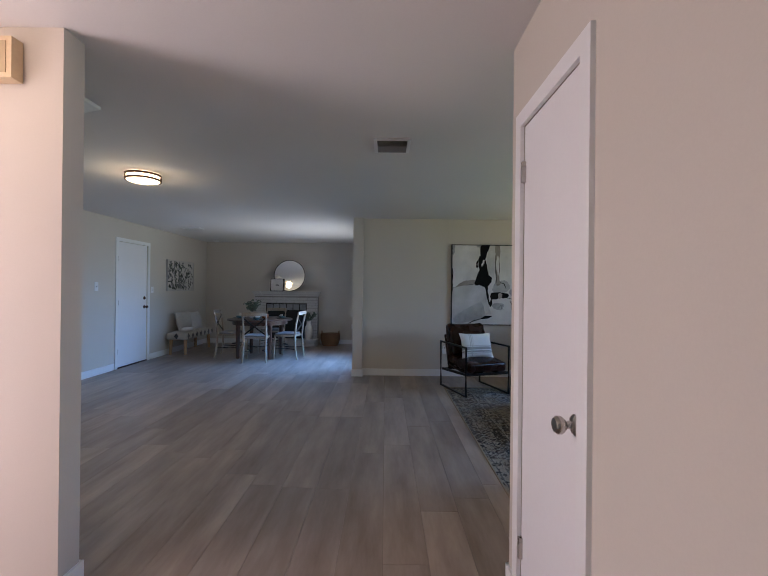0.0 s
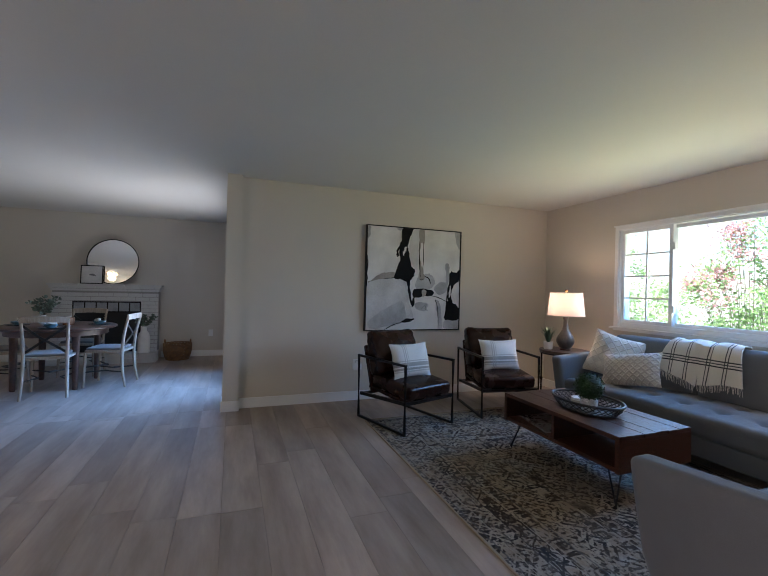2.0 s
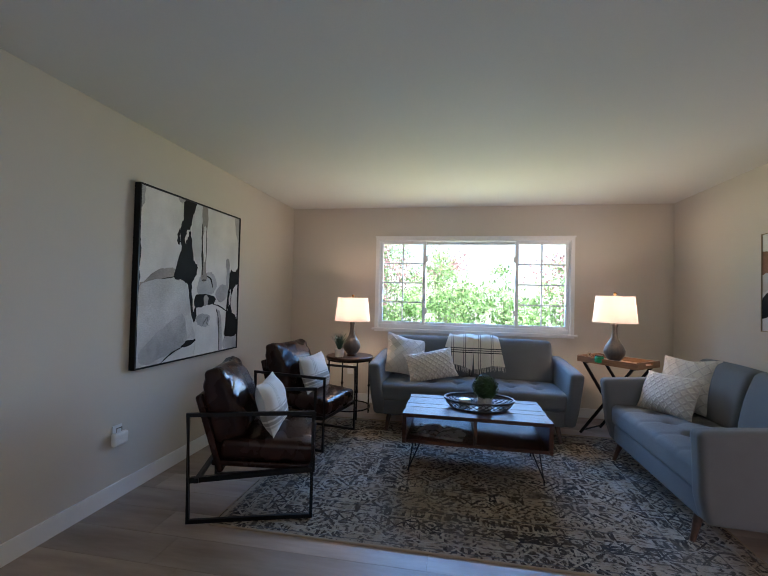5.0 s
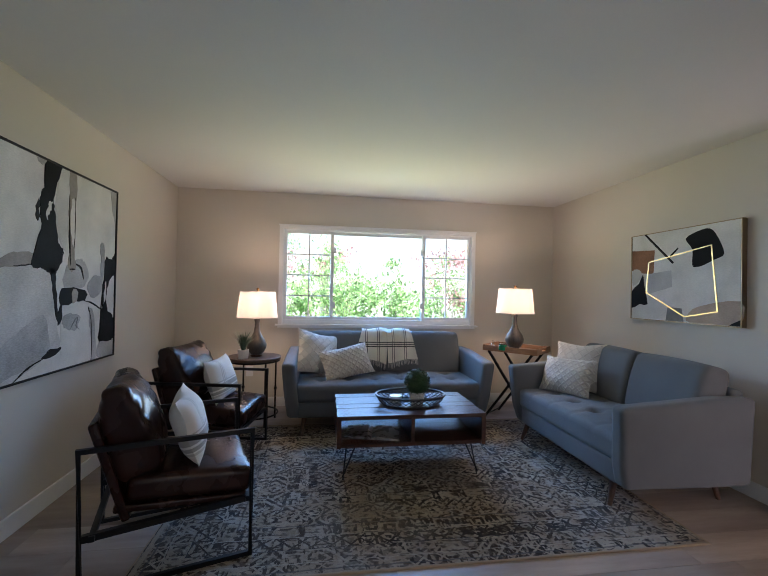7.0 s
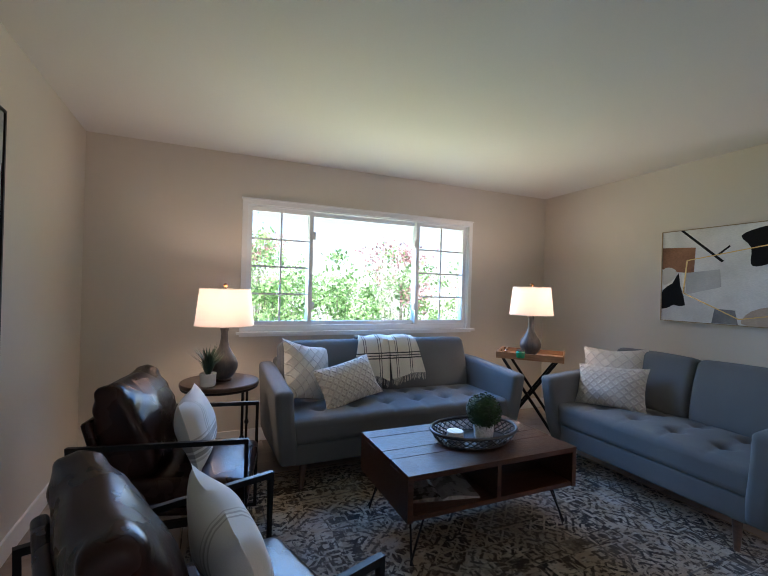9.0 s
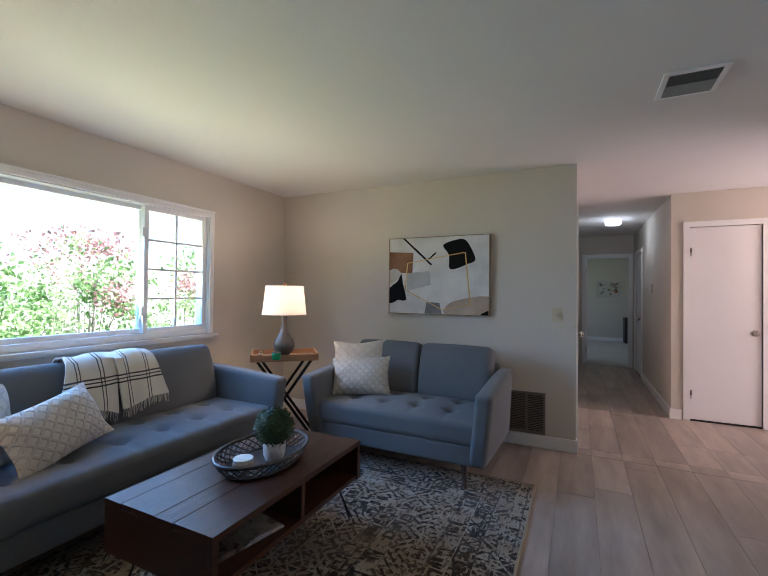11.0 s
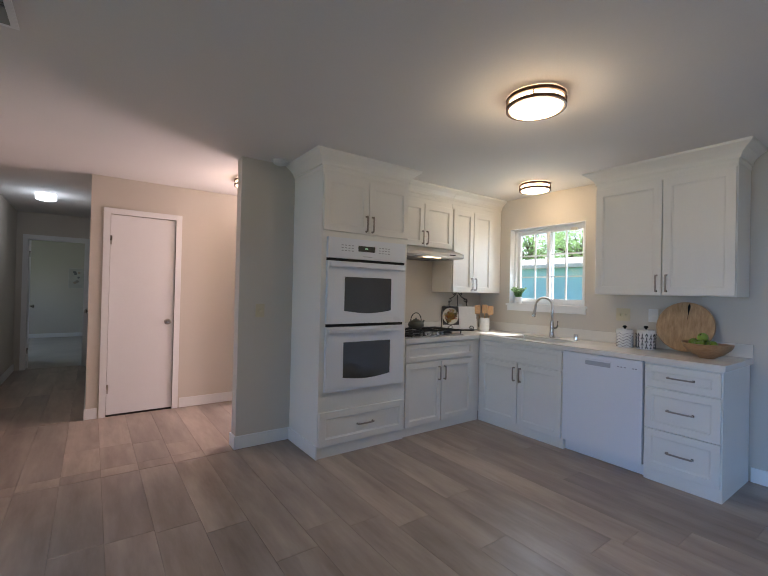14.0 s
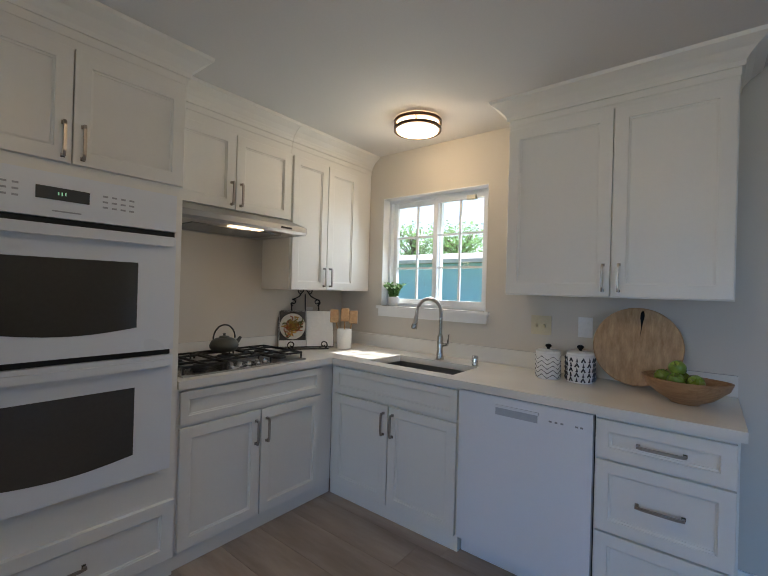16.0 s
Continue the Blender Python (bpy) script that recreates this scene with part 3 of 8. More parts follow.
def soft_block(x0, x1, y0, y1, z0, z1, r, bulge=0.0, tufts=(), n=12, dimple=0.014, sag=0.03):
    """An upholstered block: round edges, a crown on top, pulled-in tufts at (x, y)."""
    def steps(a, b):
        inner = [a + r + (b - a - 2 * r) * i / n for i in range(n + 1)]
        edge = [r * (1 - math.cos(math.pi / 2 * k / 4)) for k in range(4)]
        return [a + e for e in edge] + inner + [b - e for e in reversed(edge)]
    ax = (steps(x0, x1), steps(y0, y1), steps(z0, z1))
    lo, hi = Vector((x0 + r, y0 + r, z0 + r)), Vector((x1 - r, y1 - r, z1 - r))
    bm = bmesh.new()
    seen = {}

    def vert(p):
        key = tuple(round(c, 5) for c in p)
        if key not in seen:
            q = Vector([min(max(p[i], lo[i]), hi[i]) for i in range(3)])
            d = Vector(p) - q
            v = q + d.normalized() * r if d.length > 1e-6 else Vector(p)
            u, w = (v.x - x0) / (x1 - x0) * 2 - 1, (v.y - y0) / (y1 - y0) * 2 - 1
            up = max(0.0, (v.z - z0) / (z1 - z0))
            v.z += bulge * up * (1 - u * u) * (1 - w * w)
            for tx, ty in tufts:
                g = ((v.x - tx) ** 2 + (v.y - ty) ** 2) / (sag * sag)
                v.z -= up * dimple * math.exp(-g)
                if up > 0.6:
                    v.z -= 0.004 * math.exp(-((v.x - tx) / 0.016) ** 2)
            seen[key] = bm.verts.new(v)
        return seen[key]
    for k in range(3):
        a, b = [i for i in range(3) if i != k]
        for side in (ax[k][0], ax[k][-1]):
            for i in range(len(ax[a]) - 1):
                for j in range(len(ax[b]) - 1):
                    quad = []
                    for s, t in ((i, j), (i + 1, j), (i + 1, j + 1), (i, j + 1)):
                        p = [0, 0, 0]
                        p[k], p[a], p[b] = side, ax[a][s], ax[b][t]
                        quad.append(vert(p))
                    bm.faces.new(quad)
    return bm


def pillow_mesh(w, h, t, seed=0, n=18, knife=0.0):
    """A stuffed square cushion standing in the xz plane, seams at its rim, corners drawn out."""
    rng = random.Random(seed)
    ph = [rng.uniform(0, 6) for _ in range(4)]
    bm = bmesh.new()
    grid = {}
    for s in (1, -1):
        for i in range(n + 1):
            for j in range(n + 1):
                u, v = 2 * i / n - 1, 2 * j / n - 1
                rim = abs(u) > 0.999 or abs(v) > 0.999
                if rim and s < 0:
                    grid[s, i, j] = grid[1, i, j]
                    continue
                pull = 1 - 0.085 * (1 - v * v) * (abs(u) ** 3) - 0.0
                pullv = 1 - 0.095 * (1 - u * u) * (abs(v) ** 3)
                f = max(0.0, (1 - abs(u) ** 2.6) * (1 - abs(v) ** 2.6)) ** 0.6
                wob = 1 + 0.07 * math.sin(3 * u + ph[0]) * math.cos(2.5 * v + ph[1])
                x, z = u * w / 2 * pull, v * h / 2 * pullv
                if v > 0:
                    z -= knife * h * v * (1 - abs(u)) ** 1.6
                y = -s * t / 2 * f * wob + 0.006 * math.sin(4 * u + ph[2]) * math.sin(5 * v + ph[3])
                grid[s, i, j] = bm.verts.new((x, y, z))
    for s in (1, -1):
        for i in range(n):
            for j in range(n):
                quad = [grid[s, i, j], grid[s, i + 1, j], grid[s, i + 1, j + 1], grid[s, i, j + 1]]
                bm.faces.new(quad if s > 0 else quad[::-1])
    return bm


def fabric(name, colour, weave=420.0, rough=0.9, vary=0.10, bump=0.35, sheen=0.25):
    """Woven cloth: crossed threads under broad fading."""
    m, nt, b = nodes_of(name)
    n1, n2 = noise_node(nt, 3.0, 3.0), noise_node(nt, weave, 2.0)
    r1 = ramp_node(nt, n1.outputs["Fac"], [(0.3, tuple(c * (1 - vary) for c in colour)), (0.7, tuple(min(1, c * (1 + vary)) for c in colour))])
    r2 = ramp_node(nt, n2.outputs["Fac"], [(0.3, (0.78,) * 3), (0.65, (1.0,) * 3)])
    nt.links.new(mix_node(nt, 1.0, r1.outputs["Color"], r2.outputs["Color"], "MULTIPLY"), b.inputs["Base Color"])
    b.inputs["Roughness"].default_value, b.inputs["Sheen Weight"].default_value = rough, sheen
    bump_from(nt, b, n2.outputs["Fac"], bump, 0.002)
    return m


def striped(name, base, bands, axis, other=None):
    """Cloth with woven bands along one of the thing's own axes: (place, half width, colour)."""
    m, nt, b = nodes_of(name)
    tc = nt.nodes.new("ShaderNodeTexCoord")
    sp = nt.nodes.new("ShaderNodeSeparateXYZ")
    nt.links.new(tc.outputs["Object"], sp.inputs[0])
    n = noise_node(nt, 380, 2.0)
    col = ramp_node(nt, n.outputs["Fac"], [(0.3, tuple(c * 0.82 for c in base)), (0.65, base)]).outputs["Color"]
    for ax, place, half, colour in [(axis, *q) for q in bands] + [(q[0], *q[1:]) for q in (other or [])]:
        c = nt.nodes.new("ShaderNodeMath")
        c.operation = "COMPARE"
        c.inputs[1].default_value, c.inputs[2].default_value = place, half
        nt.links.new(sp.outputs[ax], c.inputs[0])
        col = mix_node(nt, c.outputs[0], col, colour)
    nt.links.new(col, b.inputs["Base Color"])
    b.inputs["Roughness"].default_value, b.inputs["Sheen Weight"].default_value = 0.95, 0.2
    bump_from(nt, b, n.outputs["Fac"], 0.4, 0.002)
    return m


M_SOFA = fabric("grey_sofa_cloth", (0.122, 0.130, 0.136), sheen=0.10)
M_LEATHER = surf("dark_brown_leather", (0.022, 0.0070, 0.0045), 0.26, vary=0.25, big=6, fine=220, bump=0.3, dist=0.002, rvary=0.08)
M_LEATHER.node_tree.nodes["Principled BSDF"].inputs["Specular IOR Level"].default_value = 0.24
M_WALNUT = wood("dark_walnut", (0.045, 0.02, 0.012), (0.10, 0.05, 0.03), 0.4)
M_ACACIA = wood("reddish_acacia", (0.017, 0.0055, 0.0028), (0.105, 0.038, 0.017), 0.36, 5.0, (14, 1.2, 14), per_piece=0.35, bump=0.9)
M_ACACIA.node_tree.nodes["Principled BSDF"].inputs["Specular IOR Level"].default_value = 0.34
M_RUSTIC = wood("rustic_brown_wood", (0.10, 0.055, 0.03), (0.24, 0.15, 0.09), 0.5, 6.0, (1.5, 12, 12))
M_LINEN = fabric("natural_linen", (0.62, 0.585, 0.52), 300)
M_KNIT = fabric("cream_cable_knit", (0.60, 0.57, 0.51), 150, bump=0.9)
M_WHITECLOTH = striped("white_cloth_with_grey_stripes", (0.70, 0.70, 0.68), [(-0.045, 0.018, (0.30, 0.30, 0.29)), (-0.085, 0.010, (0.30, 0.30, 0.29)), (-0.108, 0.006, (0.45, 0.45, 0.43)), (-0.012, 0.004, (0.42, 0.42, 0.40))], 2, [(0, -0.095, 0.005, (0.40, 0.40, 0.38)), (0, -0.115, 0.004, (0.40, 0.40, 0.38)), (0, -0.075, 0.003, (0.45, 0.45, 0.43))])
M_THROW = striped("cream_throw_with_dark_checks", (0.66, 0.63, 0.55), [(0.04, 0.005, (0.03, 0.03, 0.03)), (0.062, 0.004, (0.05, 0.05, 0.05)), (0.084, 0.005, (0.05, 0.05, 0.05))], 2, [(0, x, 0.0034, (0.07, 0.07, 0.07)) for x in (-0.23, -0.21, -0.10, -0.08, 0.06, 0.08, 0.19, 0.21)])
M_CERAMIC = surf("white_ceramic", (0.78, 0.77, 0.74), 0.3, vary=0.03)
M_LEAF = surf("green_leaf", (0.055, 0.13, 0.03), 0.5, vary=0.4, big=8, fine=40)
M_BOXWOOD = surf("boxwood_green", (0.018, 0.055, 0.010), 0.6, vary=0.4, big=20, fine=90)


def sofa_thing(name, m, width, label):
    """Mid-century sofa: x across, front at -y, origin on the floor at the back's middle line."""
    s = thing(name, m, label, "sofa")
    h, dep = width / 2, 0.90
    part("base", soft_block(-h + 0.15, h - 0.15, -dep + 0.03, -0.04, 0.15, 0.295, 0.02, n=4), M_SOFA, s, smooth=True)
    tuft = [(x, y) for x in np.linspace(-h + 0.36, h - 0.36, max(3, round(width / 0.34))) for y in (-0.66, -0.42)]
    part("seat", soft_block(-h + 0.115, h - 0.115, -dep + 0.015, -0.20, 0.285, 0.455, 0.045, 0.022, tuft, n=64, dimple=0.042, sag=0.045), M_SOFA, s, "tufted grey seat cushion", True)
    for i in range(2):
        a = -h + 0.16 + i * (h - 0.16)
        bm = soft_block(a + 0.003 - 0.025 * (i == 0), a + h - 0.163 + 0.025 * (i == 1), -0.10, 0.10, 0.0, 0.468, 0.05, 0.012, n=10)
        for v in bm.verts:
            v.co.y -= 0.03 * max(0, 1 - ((v.co.z - 0.2) / 0.26) ** 2) * (1 if v.co.y < 0 else 0)
        part("back_cushion", turned(bm, Matrix.Translation((0, -0.235, 0.415)) @ pose(0, 0, 0, -13, 0, 0)), M_SOFA, s, smooth=True)
    part("back", turned(soft_block(-h + 0.12, h - 0.12, -0.05, 0.05, 0.17, 0.735, 0.035, n=5), pose(0, -0.07, 0.0, -4, 0, 0)), M_SOFA, s, smooth=True)
    for sx in (-1, 1):
        bm = soft_block(-0.06, 0.06, -dep, -0.02, 0.15, 0.705, 0.035, n=14)
        for v in bm.verts:
            f = max(0.0, (v.co.z - 0.15) / 0.555)
            front = max(0.0, (-v.co.y - 0.3) / (dep - 0.3))
            v.co.x += sx * (0.028 * f - 0.024 - 0.030 * front * max(0.0, 1 - f) ** 1.6)
            v.co.z -= 0.045 * f * front
            v.co.y -= (0.045 * f - 0.03 * max(0.0, 1 - f / 0.3)) * front
        part("arm", turned(bm, Matrix.Translation((sx * (h - 0.065), 0, 0))), M_SOFA, s, smooth=True)
        for y, sp in ((-dep + 0.07, -0.05), (-0.12, 0.03)):
            bm = bmesh.new()
            tube([(sx * (h - 0.215), y, 0.165), (sx * (h - 0.190), y + sp, 0.0)], [0.026, 0.014], 14, bm)
            part("leg", bm, M_WALNUT, s, "tapered dark wooden leg", True)
    return s


sofa_thing("sofa", pose(3.57, 4.065, 0, 0, 0, -90), 2.02, "grey upholstered three-seat sofa with tufted seat under the window")
sofa_thing("loveseat", pose(1.82, 2.02, 0, 0, 0, 180), 1.53, "grey upholstered loveseat with tufted seat on dark legs")


def pillow(name, m, w, h, t, material, label, seed=0, knife=0.02, group=""):
    return solid(name, pillow_mesh(w, h, t, seed, 18, knife), material, label, "pillow", group, smooth=True, at=m)


def textured(name, colour, size, cord):
    """Cloth with raised cords that cross in diamonds, size metres apart."""
    m, nt, b = nodes_of(name)
    tc = nt.nodes.new("ShaderNodeTexCoord")
    sway = noise_node(nt, 18.0, 2.0)
    wob = nt.nodes.new("ShaderNodeVectorMath")
    wob.operation = "MULTIPLY_ADD"
    wob.inputs[1].default_value = (0.012, 0.0, 0.012)
    nt.links.new(sway.outputs["Color"], wob.inputs[0])
    nt.links.new(tc.outputs["Object"], wob.inputs[2])
    mp = nt.nodes.new("ShaderNodeMapping")
    mp.inputs["Rotation"].default_value = (0, radians(45), 0)
    nt.links.new(wob.outputs[0], mp.inputs["Vector"])
    rot = nt.nodes.new("ShaderNodeVectorRotate")
    rot.rotation_type = "X_AXIS"
    rot.inputs["Angle"].default_value = radians(90)
    nt.links.new(mp.outputs[0], rot.inputs["Vector"])
    ck = nt.nodes.new("ShaderNodeTexBrick")
    nt.links.new(rot.outputs[0], ck.inputs["Vector"])
    ck.offset = 0.0
    for key, val in (("Scale", 1.0), ("Mortar Size", cord), ("Brick Width", size), ("Row Height", size), ("Mortar Smooth", 0.6)):
        ck.inputs[key].default_value = val
    n = noise_node(nt, 260, 3.0)
    tone = ramp_node(nt, ck.outputs["Fac"], [(0.0, colour), (1.0, tuple(c * 0.88 for c in colour))])
    r2 = ramp_node(nt, n.outputs["Fac"], [(0.3, (0.78,) * 3), (0.65, (1.0,) * 3)])
    nt.links.new(mix_node(nt, 1.0, tone.outputs["Color"], r2.outputs["Color"], "MULTIPLY"), b.inputs["Base Color"])
    b.inputs["Roughness"].default_value, b.inputs["Sheen Weight"].default_value = 0.95, 0.2
    bump_from(nt, b, ck.outputs["Fac"], 0.9, 0.010)
    return m


M_DIAMOND = textured("cream_diamond_cloth", (0.64, 0.60, 0.53), 0.060, 0.006)
M_CABLE = textured("cream_cable_cloth", (0.62, 0.575, 0.505), 0.044, 0.010)
pillow("throw_pillow", pose(3.13, 4.755, 0.685, -24, 14, -62), 0.48, 0.46, 0.15, M_DIAMOND, "cream square pillow with stitched diamonds on the sofa", 1)
pillow("throw_pillow", pose(2.99, 4.47, 0.615, -28, -10, -74), 0.52, 0.33, 0.15, M_CABLE, "cream oblong cable-knit pillow on the sofa", 2, 0.0)
pillow("throw_pillow", pose(2.36, 2.38, 0.675, -20, -3, 203), 0.49, 0.45, 0.15, M_DIAMOND, "cream square pillow with stitched diamonds on the loveseat", 3)
pillow("throw_pillow", pose(2.25, 2.56, 0.61, -24, -3, 200), 0.52, 0.34, 0.15, M_CABLE, "cream oblong textured pillow on the loveseat", 4, 0.0)


def throw_blanket():
    t = thing("throw_blanket", pose(3.36, 4.03, 0.0, 0, 0, -90), "cream fringed throw with dark checks over the sofa back", "blanket")
    rng = random.Random(9)
    for k, (cx, wid, lean, drop) in enumerate(((-0.118, 0.33, -0.055, 0.34), (0.128, 0.32, 0.045, 0.33))):
        bm = bmesh.new()
        path = [(0.13, 0.62), (0.115, 0.75), (0.10, 0.86), (0.05, 0.915), (-0.03, 0.925), (-0.10, 0.895), (-0.135, 0.82), (-0.155, 0.74), (-0.175, 0.66), (-0.19, 0.925 - drop)]
        nu = 16
        rows = []
        for i, (y, z) in enumerate(path):
            f = max(0, i - 4) / 5
            row = []
            for j in range(nu + 1):
                u = j / nu - 0.5
                w = wid * (0.82 + 0.18 * f)
                reach = (0.74 + 0.36 * (u + 0.5)) if k == 0 else (1.06 - 0.14 * (u + 0.5))
                if i > 5:
                    z = 0.895 - (0.895 - path[i][1]) * reach
                row.append(bm.verts.new((cx + lean * f + u * w, y + 0.006 * math.sin(9 * u + k * 2 + i * 0.4) - 0.012 * k * (u < -0.3), z + 0.008 * math.sin(7 * u + k))))
            rows.append(row)
        for a, b in zip(rows, rows[1:]):
            for j in range(nu):
                bm.faces.new((a[j], a[j + 1], b[j + 1], b[j]))
        end = [v.co.copy() for v in rows[-1]]
        bmesh.ops.recalc_face_normals(bm, faces=bm.faces)
        bmesh.ops.solidify(bm, geom=bm.faces[:], thickness=0.010)
        part("fold", turned(bm, Matrix.Translation((0, 0, -0.70))), M_THROW, t, smooth=True, at=Matrix.Translation((0, 0, 0.70)))
        bm = bmesh.new()
        for a, b in zip(end, end[1:]):
            for q in (0.2, 0.7):
                p = a.lerp(b, q)
                e = p + Vector((rng.uniform(-0.008, 0.008), rng.uniform(-0.006, 0.006), -rng.uniform(0.045, 0.065)))
                tube([p, p.lerp(e, 0.5) + Vector((rng.uniform(-0.004, 0.004), 0, 0)), e], 0.0022, 4, bm)
        part("fringe", bm, M_LINEN, t)


throw_blanket()

# ---- leather armchairs ----


def armchair(m, label):
    c = thing("armchair", m, label, "armchair", "leather armchairs")
    w, dep, top = 0.31, 0.345, 0.615
    for sx in (-1, 1):
        x = sx * w
        part("side_frame", soften(tube([(x, -dep, 0.012), (x, dep, 0.012), (x, dep + 0.015, top), (x, -dep, top)], 0, 4, None, True, (0.014, 0.020)), 0.002, 1), M_BLACK, c, "black metal side frame with armrest")
    part("cross_bar", box(-w, w, -dep + 0.0, -dep + 0.024, 0.265, 0.29, 0.003), M_BLACK, c)
    part("cross_bar", box(-w, w, dep - 0.05, dep - 0.026, 0.225, 0.25, 0.003), M_BLACK, c)
    for sx in (-1, 1):
        part("seat_rail", soften(tube([(sx * (w - 0.024), -dep, 0.275), (sx * (w - 0.024), dep, 0.235)], 0, 4, None, False, (0.024, 0.03)), 0.003, 1), M_BLACK, c)
    tilt = pose(0, 0, 0.29, 5, 0, 0)
    part("seat_base", turned(soft_block(-0.272, 0.272, -0.345, 0.24, -0.005, 0.03, 0.012, n=4), tilt), M_LEATHER, c, smooth=True)
    part("seat_cushion", turned(soft_block(-0.275, 0.275, -0.35, 0.20, 0.032, 0.155, 0.035, 0.022, n=12), tilt), M_LEATHER, c, "brown leather seat cushion", True)
    lean = pose(0, 0.185, 0.265, -17, 0, 0)
    part("back_panel", turned(soft_block(-0.275, 0.275, -0.02, 0.02, 0.0, 0.47, 0.015, n=5), lean), M_LEATHER, c, smooth=True)
    bm = soft_block(-0.275, 0.275, -0.090, 0.090, 0.15, 0.585, 0.05, 0.0, n=22)
    for v in bm.verts:
        up = max(0.0, (v.co.z - 0.15) / 0.435)
        v.co.y *= 1.12 - 0.62 * up ** 3
        v.co.z += up ** 6 * 0.022 * (abs(v.co.x) / 0.275) ** 4
        v.co.x *= 1 + 0.02 * up ** 6
        fold = max(0.0, (abs(v.co.x) - 0.13) / 0.14)
        v.co.y += 0.007 * fold * up * math.sin(70 * v.co.z + 40 * abs(v.co.x))
        puff = (1 - (v.co.x / 0.28) ** 2) * (1 - ((v.co.z - 0.375) / 0.23) ** 2)
        v.co.y += (-1 if v.co.y < 0 else 0.3) * 0.03 * max(0, puff) + 0.005 * math.sin(v.co.x * 23) * math.sin(v.co.z * 19)
    part("back_cushion", turned(bm, lean @ Matrix.Translation((0, -0.105, 0.0))), M_LEATHER, c, "brown leather back cushion", True)
    return c


CH1 = pose(1.195, 5.472, 0.008, 0, 0, 18.5)
CH2 = pose(2.34, 5.58, 0.008, 0, 0, -10.5)
chair = armchair(CH1, "dark brown leather armchair with black metal frame on the rug")
copy_thing(chair, CH2)
for k, m in enumerate((CH1, CH2)):
    pillow("lumbar_pillow", m @ pose(0.0, -0.070, 0.600, -17, 0, -4 + 8 * k), 0.46, 0.34, 0.16, M_WHITECLOTH, "white oblong pillow with grey stripes on the armchair", 11 + k, 0.0, "chair pillows")

# ---- rug ----


def rug_material():
    """Worn oriental weave: lanes of light and dark along the edges, filled with small angular motifs."""
    m, nt, b = nodes_of("distressed_oriental_rug")
    link = nt.links.new

    def math_node(op, x, y=None, z=None):
        n = nt.nodes.new("ShaderNodeMath")
        n.operation = op
        for i, q in enumerate((x, y, z)):
            if q is None:
                continue
            if isinstance(q, (int, float)):
                n.inputs[i].default_value = q
            else:
                link(q, n.inputs[i])
        return n.outputs[0]

    def step(x, edge, soft=0.03):
        r = nt.nodes.new("ShaderNodeMapRange")
        r.inputs[1].default_value, r.inputs[2].default_value = edge - soft, edge + soft
        link(x, r.inputs[0])
        return r.outputs[0]
    tc = nt.nodes.new("ShaderNodeTexCoord")
    sway = noise_node(nt, 9.0, 3.0, 0.6)
    wob = nt.nodes.new("ShaderNodeVectorMath")
    wob.operation = "MULTIPLY_ADD"
    wob.inputs[1].default_value = (0.030, 0.030, 0.0)
    link(sway.outputs["Color"], wob.inputs[0])
    link(tc.outputs["Object"], wob.inputs[2])
    knot = nt.nodes.new("ShaderNodeVectorMath")
    knot.operation = "SNAP"
    knot.inputs[1].default_value = (0.005, 0.005, 1.0)
    link(wob.outputs[0], knot.inputs[0])
    sp = nt.nodes.new("ShaderNodeSeparateXYZ")
    link(knot.outputs[0], sp.inputs[0])
    ex = math_node("SUBTRACT", RUG[0] / 2, math_node("ABSOLUTE", sp.outputs[0]))
    ey = math_node("SUBTRACT", RUG[1] / 2, math_node("ABSOLUTE", sp.outputs[1]))
    rim = math_node("MINIMUM", ex, ey)
    lane_no = math_node("FLOOR", math_node("DIVIDE", rim, 0.105))
    wn1 = nt.nodes.new("ShaderNodeTexWhiteNoise")
    wn1.noise_dimensions = "1D"
    link(math_node("ADD", lane_no, 3.3), wn1.inputs["W"])
    lane = step(wn1.outputs["Value"], 0.42)

    def cells(scale, metric, jitter):
        v = nt.nodes.new("ShaderNodeTexVoronoi")
        v.distance, v.feature = metric, "F1"
        v.inputs["Scale"].default_value, v.inputs["Randomness"].default_value = scale, jitter
        link(knot.outputs[0], v.inputs["Vector"])
        return v
    big, small = cells(4.4, "MANHATTAN", 0.45), cells(9.5, "CHEBYCHEV", 0.6)
    rings = step(math_node("SINE", math_node("MULTIPLY", big.outputs["Distance"], 26.0)), 0.25, 0.15)
    tiles = step(math_node("SINE", math_node("MULTIPLY", small.outputs["Distance"], 19.0)), 0.30, 0.15)

    def strokes(scale, stretch, edge):
        n = noise_node(nt, scale, 2.0, 0.5)
        mp = nt.nodes.new("ShaderNodeMapping")
        mp.inputs["Scale"].default_value = stretch
        link(knot.outputs[0], mp.inputs["Vector"])
        link(mp.outputs[0], n.inputs["Vector"])
        return step(n.outputs["Fac"], edge, 0.02)
    across, along = strokes(18.0, (1.0, 2.8, 1.0), 0.55), strokes(18.0, (2.8, 1.0, 1.0), 0.57)
    zig = math_node("PINGPONG", math_node("ADD", sp.outputs[0], sp.outputs[1]), 0.05)
    zag = math_node("PINGPONG", math_node("SUBTRACT", sp.outputs[0], sp.outputs[1]), 0.05)
    lattice = step(math_node("MINIMUM", zig, zag), 0.008, 0.002)
    # each lane has motifs of its own
    wn2 = nt.nodes.new("ShaderNodeTexWhiteNoise")
    wn2.noise_dimensions = "1D"
    link(math_node("ADD", lane_no, 11.7), wn2.inputs["W"])
